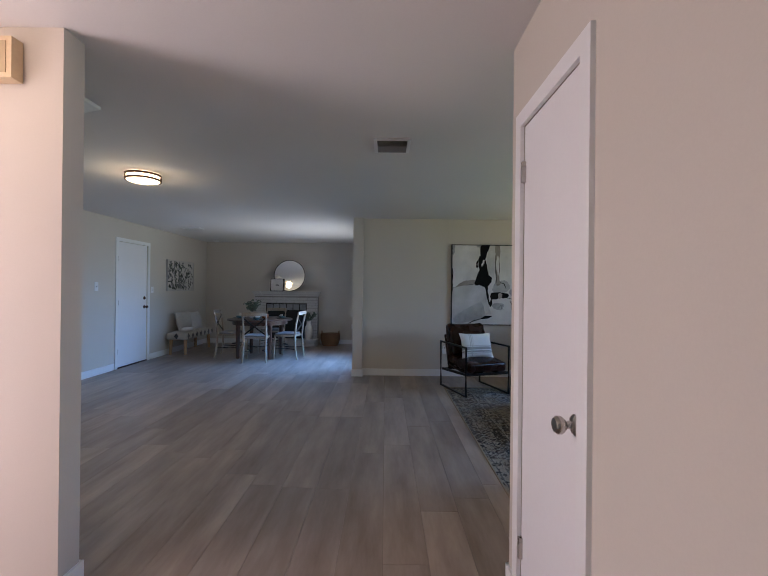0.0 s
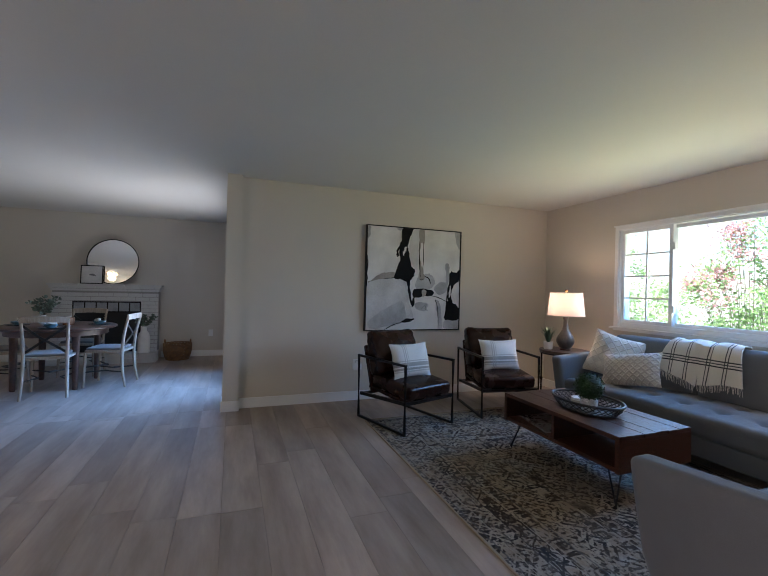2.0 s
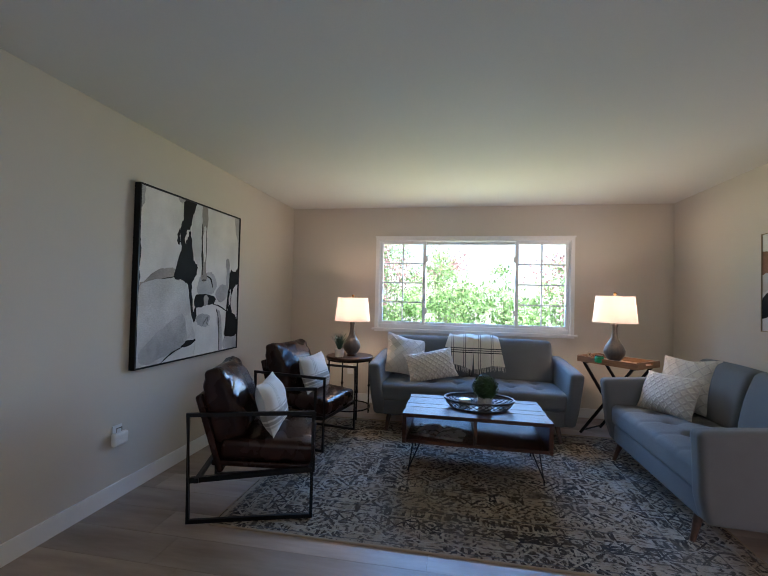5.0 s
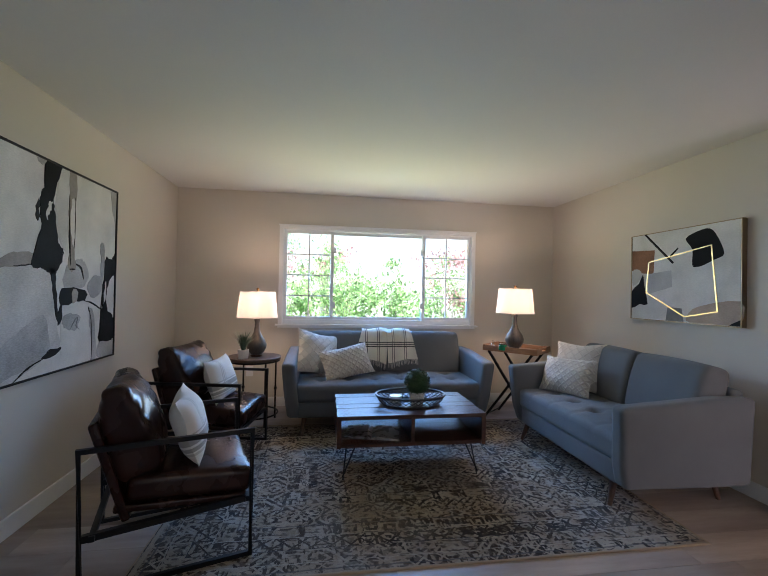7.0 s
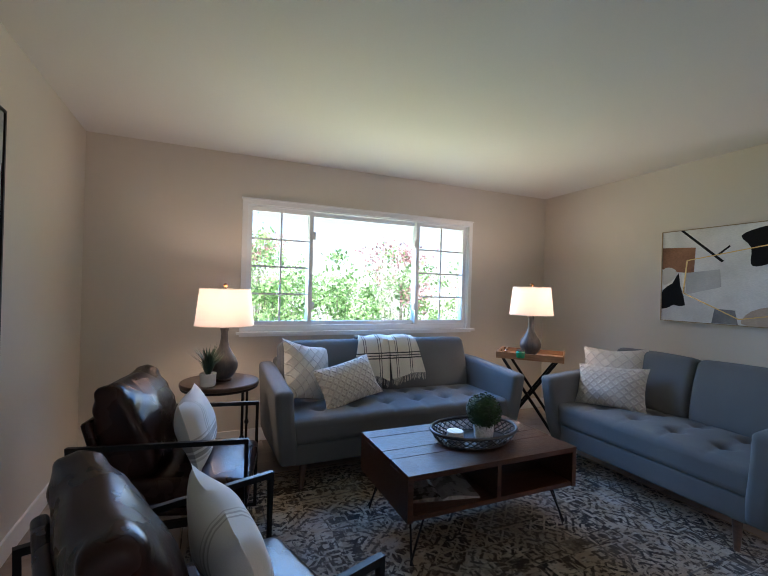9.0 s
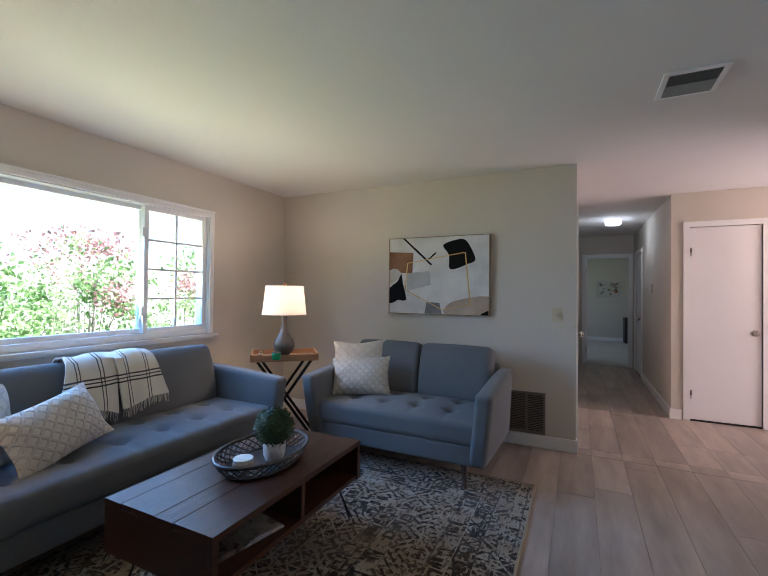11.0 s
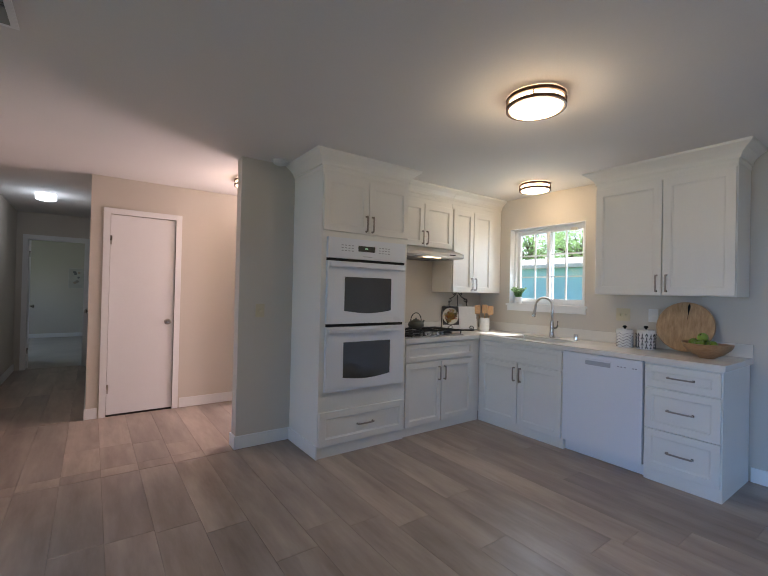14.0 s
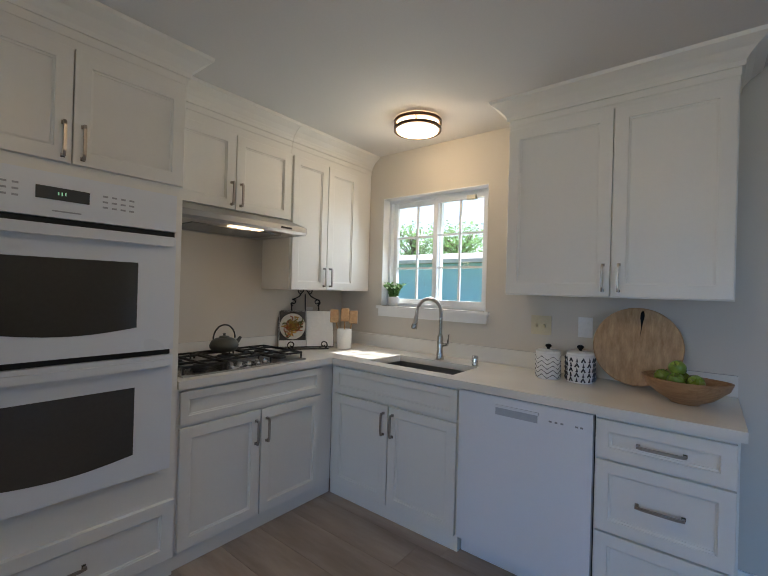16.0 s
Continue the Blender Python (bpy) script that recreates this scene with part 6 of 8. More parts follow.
def pull(parent, m, length=0.125):
    """A bowed bar handle along x, standing out to -y, with square feet."""
    h = length / 2
    bm = bmesh.new()
    tube([(-h, -0.004, 0), (-h, -0.024, 0), (-h * 0.8, -0.028, 0), (0, -0.029, 0), (h * 0.8, -0.028, 0), (h, -0.024, 0), (h, -0.004, 0)], 0, 4, bm, False, (0.010, 0.010))
    for s in (-1, 1):
        bx(bm, s * h - 0.007, s * h + 0.007, -0.006, 0.0, -0.007, 0.007)
    return part("handle", soften(bm, 0.0015, 1), M_PULL, parent, "satin bronze bar handle", at=m)


def shaker(parent, name, w, h, m, rail=0.055, handle=None):
    """A recessed-panel door or drawer front: x across, z up, face at -y, its back at y = 0."""
    t = 0.020
    w, h, m = w - 0.0026, h - 0.0026, m @ Matrix.Translation((0.0013, 0, 0.0013))
    r = min(rail, h * 0.3)
    e = 0.008
    bm = bmesh.new()
    loops = []
    for i, y in ((0, 0.0), (0, -t + 0.0015), (0.0015, -t), (r - 0.0015, -t), (r, -t + 0.0015), (r, -t * 0.72), (r + e, -t * 0.62), (r + e, -t * 0.42)):
        loops.append([bm.verts.new((x, y, z)) for x, z in ((i, i), (w - i, i), (w - i, h - i), (i, h - i))])
    bm.faces.new(loops[0])
    for p, q in zip(loops, loops[1:]):
        for k in range(4):
            bm.faces.new((p[k], p[(k + 1) % 4], q[(k + 1) % 4], q[k]))
    bm.faces.new(loops[-1][::-1])
    ob = part(name, bm, M_CAB, parent, at=m)
    if handle:
        hx, hz, upright = handle
        pull(ob, Matrix.Translation((hx, -t, hz)) @ (pose(0, 0, 0, 0, 90, 0) if upright else Matrix.Identity(4)), 0.125 if upright else 0.15)
    return ob


def cabinet(name, m, w, dep, z0, z1, label, kick=False):
    """A carcass: x from 0 to w, face at y = 0, back at y = dep."""
    c = thing(name, m, label, "cabinet")
    part("body", box(0.0005, w - 0.0005, 0.0, dep, z0 + (0.09 if kick else 0), z1, 0.0015), M_CAB, c)
    if kick:
        part("toe_kick", box(0.0005, w - 0.0005, 0.004, dep, z0, z0 + 0.0895, 0.001), M_CAB, c)
    return c


def crown(parent, m, x0, x1, z0, depth, left=True, right=True, back=0.33):
    """Crown moulding over a cabinet that flares out as it rises to the ceiling; face at y = 0."""
    prof = [(0.0, 0.0), (0.012, 0.0), (0.014, 0.02), (0.022, 0.035), (0.045, 0.06), (depth, 0.088), (depth + 0.004, 0.105), (0.0, 0.105)]
    bm = bmesh.new()

    def ring(x, sx, yb=None):
        return [bm.verts.new((x + sx * o, (-o if yb is None else yb), z0 + z)) for o, z in prof]
    rings = []
    if left:
        rings.append(ring(x0, -1, back))
    rings.append(ring(x0, -1 if left else 0))
    rings.append(ring(x1, 1 if right else 0))
    if right:
        rings.append(ring(x1, 1, back))
    k = len(prof)
    for a, b in zip(rings, rings[1:]):
        for i in range(k):
            bm.faces.new((a[i], a[(i + 1) % k], b[(i + 1) % k], b[i]))
    bm.faces.new(rings[0][::-1])
    bm.faces.new(rings[-1])
    part("crown_moulding", bm, M_CAB, parent, at=m)


# oven tower: x runs to the west from its east side
tw = cabinet("oven_cabinet", pose(-1.84, 2.385, 0, 0, 0, 180), 0.865, 0.553, 0.0, 2.30, "tall white cabinet around the double oven with a drawer", True)
shaker(tw, "door", 0.425, 0.445, pose(0.006, 0, 1.815), handle=(0.395, 0.085, True))
shaker(tw, "door", 0.425, 0.445, pose(0.434, 0, 1.815), handle=(0.030, 0.085, True))
shaker(tw, "drawer", 0.853, 0.272, pose(0.006, 0, 0.094), handle=(0.427, 0.136, False))
part("side_baseboard", box(-0.012, -0.0005, -0.006, 0.54, 0.0, 0.105, 0.003), M_TRIM, tw)
part("frieze", box(-0.004, 0.869, -0.004, 0.553, 2.2995, 2.336, 0.002), M_CAB, tw)
crown(tw, Matrix.Identity(4), -0.004, 0.869, 2.334, 0.085, back=0.545)


def oven():
    o = thing("double_oven", pose(-1.84, 2.385, 0, 0, 0, 180), "white built-in double wall oven with dark windows", "oven")
    x0, x1 = 0.045, 0.825
    part("control_panel", box(x0, x1, -0.030, -0.001, 1.60, 1.765, 0.004), M_APPL, o)
    part("display", box(x0 + 0.280, x0 + 0.445, -0.0335, -0.0295, 1.665, 1.712, 0.002), M_OVENGLASS, o, "black clock display")
    ink = surf("grey_print", (0.35, 0.36, 0.38), 0.5)
    for row in range(3):
        for col in range(4):
            for base in (0.12, 0.49):
                part("button_mark", box(x0 + base + col * 0.032, x0 + base + col * 0.032 + 0.018, -0.0312, -0.0298, 1.66 + row * 0.022, 1.667 + row * 0.022), ink, o)
    part("name_mark", box(x0 + 0.33, x0 + 0.42, -0.0312, -0.0298, 1.622, 1.627), ink, o)
    digit = glow("green_display_digits", (0.2, 1.0, 0.35), 0.25)
    for k, dx in enumerate((0.0, 0.018, 0.036)):
        part("display_digit", box(x0 + 0.345 + dx * 0.6, x0 + 0.349 + dx * 0.6, -0.0342, -0.0334, 1.684, 1.696), digit, o)
    # dark strip painted in for the shade under the control panel
    part("vent_gap", box(x0, x1, -0.018, -0.001, 1.577, 1.598), M_DARK, o)
    for z0, z1 in ((1.068, 1.575), (0.525, 1.042)):
        dr = part("oven_door", box(x0, x1, -0.034, -0.001, z0, z1, 0.006), M_APPL, o)
        w0, w1, a, b = x0 + 0.155, x1 - 0.155, z0 + 0.105, z1 - 0.125
        out = [(w0, b), (w1, b)] + [(w1 - (w1 - w0) * i / 12, a - 0.022 * math.sin(math.pi * i / 12)) for i in range(13)]
        bm = prism(out, 0, 0.002)
        part("oven_window", turned(bm, Matrix.Translation((0, -0.034, 0)) @ pose(0, 0, 0, 90, 0, 0)), M_OVENGLASS, dr, "dark oven window")
        zb = z1 - 0.03
        bm = bmesh.new()
        n = 12
        tube([(x0 + 0.02 + (x1 - x0 - 0.04) * i / n, -0.045 - 0.022 * math.sin(math.pi * i / n) ** 0.5, zb) for i in range(n + 1)], 0.0, 4, bm, False, (0.016, 0.030))
        for x in (x0 + 0.03, x1 - 0.03):
            bx(bm, x - 0.014, x + 0.014, -0.048, -0.033, zb - 0.013, zb + 0.013)
        part("oven_handle", soften(bm, 0.003, 1), M_APPL, dr, smooth=False)
    # shade between the two doors, put in as a dark strip
    part("door_gap", box(x0 + 0.005, x1 - 0.005, -0.012, -0.001, 1.043, 1.067), M_DARK, o)


oven()
# base units under the cooktop
b = cabinet("base_cabinet", pose(-2.705, 2.365, 0, 0, 0, 180), 1.031, 0.53, 0.0, 0.865, "white shaker base cabinet under the cooktop", True)
shaker(b, "drawer_front", 0.90, 0.160, pose(0.018, 0, 0.690), rail=0.04)
shaker(b, "door", 0.447, 0.590, pose(0.018, 0, 0.085), handle=(0.415, 0.47, True))
shaker(b, "door", 0.447, 0.590, pose(0.471, 0, 0.085), handle=(0.032, 0.47, True))
# west run, faces +x


def run_at(y):
    return pose(-3.735, y, 0, 0, 0, 90)


b = cabinet("sink_cabinet", run_at(2.37), 0.955, 0.60, 0.0, 0.70, "white shaker cabinet under the sink", True)
part("front_rail", box(0.0005, 0.9545, 0.0, 0.02, 0.7005, 0.865), M_CAB, b)
shaker(b, "false_front", 0.905, 0.160, pose(0.04, 0, 0.690), rail=0.04)
shaker(b, "door", 0.449, 0.590, pose(0.04, 0, 0.085), handle=(0.418, 0.48, True))
shaker(b, "door", 0.449, 0.590, pose(0.494, 0, 0.085), handle=(0.032, 0.48, True))
dw = thing("dishwasher", run_at(3.33), "white front-panel dishwasher with a recessed pull", "dishwasher")
part("tub", box(0.004, 0.628, 0.012, 0.58, 0.09, 0.86), M_DARK, dw)
part("door_panel", box(0.004, 0.628, -0.028, 0.011, 0.10, 0.860, 0.006), M_APPL, dw)
part("control_strip", box(0.004, 0.628, -0.0325, -0.0285, 0.765, 0.856, 0.002), M_APPL, dw)
# flat patch; the shade of a grip recess is in its colour
part("grip_shade_patch", box(0.20, 0.40, -0.0345, -0.032, 0.775, 0.815, 0.006), surf("grip_shade_grey_blue", (0.40, 0.43, 0.47), 0.4), dw, "flat patch coloured like a shaded grip recess")
part("pull_lip", box(0.195, 0.405, -0.042, -0.033, 0.812, 0.824, 0.004), M_APPL, dw)
for x in (0.45, 0.475, 0.50, 0.56, 0.58):
    part("button_mark", box(x, x + 0.012, -0.0338, -0.0322, 0.792, 0.799), surf("grey_button", (0.25, 0.26, 0.28), 0.5), dw)
part("kick_plate", box(0.004, 0.628, 0.03, 0.05, 0.006, 0.088, 0.002), M_APPL, dw)
b = cabinet("drawer_cabinet", run_at(3.963), 0.465, 0.60, 0.0, 0.865, "white shaker cabinet with three drawers", True)
for z, h in ((0.690, 0.160), (0.388, 0.294), (0.092, 0.290)):
    shaker(b, "drawer", 0.452, h, pose(0.006, 0, z), rail=0.05, handle=(0.226, h / 2, False))


def counter():
    c = thing("countertop", Matrix.Identity(4), "white quartz countertop around the corner with a low backsplash", "countertop")
    sx0, sx1, sy0, sy1 = -4.13, -3.80, 2.64, 3.24
    x0, x1 = WEST + 0.002, -3.70
    bm = boxes((x0, x1, 2.40, sy0, 0.866, 0.906), (x0, x1, sy1, 4.445, 0.866, 0.906), (x0, sx0, sy0, sy1, 0.866, 0.906), (sx1, x1, sy0, sy1, 0.866, 0.906), (x0, -2.707, BACK_KITCHEN + 0.002, 2.40, 0.866, 0.906))
    part("slab", bm, M_COUNTER, c)
    part("backsplash", box(x0, x0 + 0.02, BACK_KITCHEN + 0.022, 4.445, 0.9065, 1.005, 0.002), M_COUNTER, c)
    part("backsplash", box(x0, -2.707, BACK_KITCHEN + 0.002, BACK_KITCHEN + 0.021, 0.9065, 1.005, 0.002), M_COUNTER, c)
    s = thing("sink", Matrix.Identity(4), "stainless undermount kitchen sink", "sink")
    bm = boxes((sx0 - 0.012, sx0, sy0 - 0.012, sy1 + 0.012, 0.70, 0.865), (sx1, sx1 + 0.012, sy0 - 0.012, sy1 + 0.012, 0.70, 0.865), (sx0, sx1, sy0 - 0.012, sy0, 0.70, 0.865), (sx0, sx1, sy1, sy1 + 0.012, 0.70, 0.865), (sx0, sx1, sy0, sy1, 0.701, 0.712))
    part("bowl", bm, surf("shaded_steel", (0.26, 0.265, 0.27), 0.28, 1.0, vary=0.08, fine=150, bump=0.02), s)
    part("drain", lathe([(0, 0.7125), (0.05, 0.7125), (0.05, 0.716), (0.035, 0.7165), (0, 0.714)], 24, None, (-3.96, 2.94)), M_NICKEL, s, smooth=True)


counter()
f = thing("faucet", pose(-4.17, 2.935, 0.9065), "brushed nickel gooseneck faucet with pull-down spray", "faucet")
part("base", lathe([(0, 0), (0.027, 0), (0.029, 0.006), (0.024, 0.03), (0.020, 0.06), (0.020, 0.15), (0.016, 0.165), (0, 0.165)], 24), M_NICKEL, f, smooth=True)
FD = Vector((0.80, -0.60, 0)).normalized()
neck = [Vector((0, 0, 0.16)), Vector((0, 0, 0.30))] + [FD * (0.085 - 0.085 * math.cos(radians(a))) + Vector((0, 0, 0.31 + 0.095 * math.sin(radians(a)))) for a in range(0, 181, 15)] + [FD * 0.172 + Vector((0, 0, 0.285))]
part("neck", tube(neck, 0.0115, 12), M_NICKEL, f, smooth=True)
part("spray_head", tube([FD * 0.172 + Vector((0, 0, 0.29)), FD * 0.178 + Vector((0, 0, 0.26)), FD * 0.186 + Vector((0, 0, 0.215)), FD * 0.188 + Vector((0, 0, 0.205))], [0.013, 0.016, 0.021, 0.019], 14), M_NICKEL, f, smooth=True)
part("lever", tube([(0.0, 0.018, 0.10), (0.0, 0.05, 0.105), (0.004, 0.062, 0.12), (0.012, 0.070, 0.175)], [0.012, 0.010, 0.008, 0.006], 10), M_NICKEL, f, smooth=True)
solid("soap_dispenser", lathe([(0, 0), (0.021, 0), (0.021, 0.055), (0.018, 0.062), (0, 0.063)], 24), surf("chrome", (0.75, 0.75, 0.76), 0.08, 1.0), "small chrome air gap cap beside the sink", "cap", smooth=True, at=pose(-4.15, 3.20, 0.9065))


def cooktop():
    c = thing("cooktop", pose(-3.135, 2.12, 0.9065), "stainless gas cooktop with black cast iron grates", "cooktop")
    part("plate", box(-0.385, 0.385, -0.235, 0.225, 0.0, 0.010, 0.003), M_STEEL, c)
    for bx_, by in ((-0.27, -0.11), (-0.27, 0.10), (0.0, -0.09), (0.27, -0.11), (0.24, 0.10)):
        bn = part("burner", lathe([(0, 0.0105), (0.045, 0.0105), (0.045, 0.02), (0.034, 0.022), (0.034, 0.032), (0.03, 0.034), (0, 0.034)], 20, None, (bx_, by)), M_IRON, c, smooth=True)
    for k, cx in enumerate((-0.255, 0.0, 0.255)):
        bm = bmesh.new()
        w, d = 0.115, (0.20 if k != 1 else 0.16)
        yc = -0.005 if k != 1 else -0.05
        tube([(cx - w, yc - d, 0.045), (cx + w, yc - d, 0.045), (cx + w, yc + d, 0.045), (cx - w, yc + d, 0.045)], 0, 4, bm, True, (0.010, 0.012))
        for y in (yc - d / 2, yc + d / 2):
            tube([(cx - w, y, 0.047), (cx + w, y, 0.047)], 0, 4, bm, False, (0.009, 0.012))
        tube([(cx, yc - d, 0.047), (cx, yc + d, 0.047)], 0, 4, bm, False, (0.009, 0.012))
        for sx in (-1, 1):
            for sy in (-1, 1):
                tube([(cx + sx * w, yc + sy * d, 0.0105), (cx + sx * w, yc + sy * d, 0.045)], 0.006, 6, bm)
        part("grate", bm, M_IRON, c)
    for i in range(5):
        part("burner_knob", lathe([(0, 0.0105), (0.018, 0.0105), (0.018, 0.016), (0.014, 0.02), (0.013, 0.036), (0, 0.037)], 18, None, (-0.11 + i * 0.055, 0.185)), M_STEEL, c, smooth=True)


cooktop()
k = thing("kettle", pose(-3.16, 2.00, 0.960), "dark grey cast iron kettle on the cooktop", "kettle")
M_KETTLE = surf("grey_iron_kettle", (0.075, 0.078, 0.068), 0.5, 0.4, fine=150, bump=0.2)
part("body", lathe([(0, 0), (0.065, 0), (0.082, 0.018), (0.086, 0.035), (0.075, 0.062), (0.05, 0.078), (0.03, 0.082), (0, 0.083)], 28), M_KETTLE, k, smooth=True)
part("lid", lathe([(0, 0.0832), (0.032, 0.0832), (0.028, 0.09), (0.008, 0.094), (0.007, 0.10), (0.011, 0.106), (0, 0.110)], 20), M_KETTLE, k, smooth=True)
part("spout", tube([(-0.07, 0, 0.04), (-0.095, 0, 0.055), (-0.112, 0, 0.078)], [0.018, 0.012, 0.009], 10), M_KETTLE, k, smooth=True)
part("handle", tube([(0.072 * math.cos(radians(a)), 0, 0.075 + 0.085 * math.sin(radians(a))) for a in range(0, 181, 12)], 0.005, 8), M_IRON, k, smooth=True)

# uppers on the back wall
u = cabinet("wall_cabinet", pose(-2.706, 2.135, 0, 0, 0, 180), 0.822, 0.302, 1.800, 2.30, "white shaker wall cabinet over the range hood")
shaker(u, "door", 0.400, 0.440, pose(0.008, 0, 1.805), handle=(0.372, 0.09, True))
shaker(u, "door", 0.400, 0.440, pose(0.412, 0, 1.805), handle=(0.028, 0.09, True))
part("frieze", box(0.0, 0.822, -0.004, 0.302, 2.2995, 2.336, 0.002), M_CAB, u)
crown(u, Matrix.Identity(4), 0.0, 0.822, 2.334, 0.085, False, False)
u = cabinet("wall_cabinet", pose(-3.530, 2.135, 0, 0, 0, 180), 0.815, 0.302, 1.345, 2.30, "tall white shaker wall cabinet in the kitchen corner")
shaker(u, "door", 0.316, 0.898, pose(0.008, 0, 1.347), handle=(0.288, 0.09, True))
shaker(u, "door", 0.316, 0.898, pose(0.328, 0, 1.347), handle=(0.028, 0.09, True))
part("frieze", box(0.0, 0.815, -0.004, 0.302, 2.2995, 2.336, 0.002), M_CAB, u)
crown(u, Matrix.Identity(4), 0.0, 0.815, 2.334, 0.085, False, False)
h = thing("range_hood", pose(-2.706, 2.135, 0, 0, 0, 180), "stainless under-cabinet range hood, lamp lit", "range hood")
bm = bmesh.new()
prof = [(0.30, 1.799), (-0.02, 1.799), (-0.20, 1.735), (-0.205, 1.705), (-0.19, 1.690), (0.30, 1.690)]
ends = [[bm.verts.new((x, y, z)) for y, z in prof] for x in (0.004, 0.80)]
for i in range(6):
    bm.faces.new((ends[0][i], ends[0][(i + 1) % 6], ends[1][(i + 1) % 6], ends[1][i]))
bm.faces.new(ends[0][::-1])
bm.faces.new(ends[1])
part("shell", bm, M_STEEL, h)
part("filter", box(0.12, 0.68, -0.10, 0.22, 1.684, 1.6895, 0.002), surf("grey_filter", (0.20, 0.20, 0.20), 0.5, 0.6), h)
part("hood_lamp", box(0.30, 0.50, -0.175, -0.125, 1.684, 1.6895, 0.002), glow("lit_hood_lamp", (1.0, 0.66, 0.36), 1.6), h, "lit warm lamp strip")
part("switch_mark", box(0.60, 0.68, -0.2072, -0.204, 1.714, 1.724, 0.001), M_DARK, h)
lamp("hood_bulb", "POINT", pose(-3.10, 2.28, 1.66), 0.35, (1.0, 0.72, 0.42), radius=0.04)
# wall cabinet beside the window
u = cabinet("wall_cabinet", pose(-4.04, 3.43, 0, 0, 0, 90), 0.985, 0.306, 1.355, 2.30, "wide white shaker wall cabinet beside the window")
shaker(u, "door", 0.520, 0.915, pose(0.004, 0, 1.360), handle=(0.488, 0.09, True), rail=0.06)
shaker(u, "door", 0.452, 0.915, pose(0.528, 0, 1.360), handle=(0.032, 0.09, True), rail=0.06)
part("frieze", box(-0.003, 0.988, -0.004, 0.306, 2.2995, 2.336, 0.002), M_CAB, u)
crown(u, Matrix.Identity(4), -0.003, 0.988, 2.334, 0.085, back=0.30)

# small things on the counter
c = thing("utensil_crock", pose(-4.05, 2.165, 0.9065), "white ceramic crock with wooden spoons", "crock")
part("crock", lathe([(0, 0), (0.052, 0), (0.055, 0.006), (0.055, 0.145), (0.052, 0.15), (0.048, 0.147), (0.048, 0.012), (0, 0.012)], 28), M_CERAMIC, c, smooth=True)
M_SPOON = wood("light_spoon_wood", (0.46, 0.26, 0.12), (0.64, 0.42, 0.22), 0.5)
for dx, dy, ln in ((-0.03, 0.035, 0.245), (0.0, 0.0, 0.26), (0.035, -0.045, 0.25)):
    bm = tube([(dx * 0.4, dy * 0.4, 0.02), (dx, dy, 0.16), (dx * 1.25, dy * 1.25, ln - 0.03)], 0.005, 6)
    join(bm, turned(soft_block(-0.032, 0.032, -0.007, 0.007, -0.05, 0.05, 0.0065, n=4), pose(dx * 1.4, dy * 1.4, ln - 0.005, 0, 0, -49)))
    part("wooden_spoon", bm, M_SPOON, c, smooth=True)


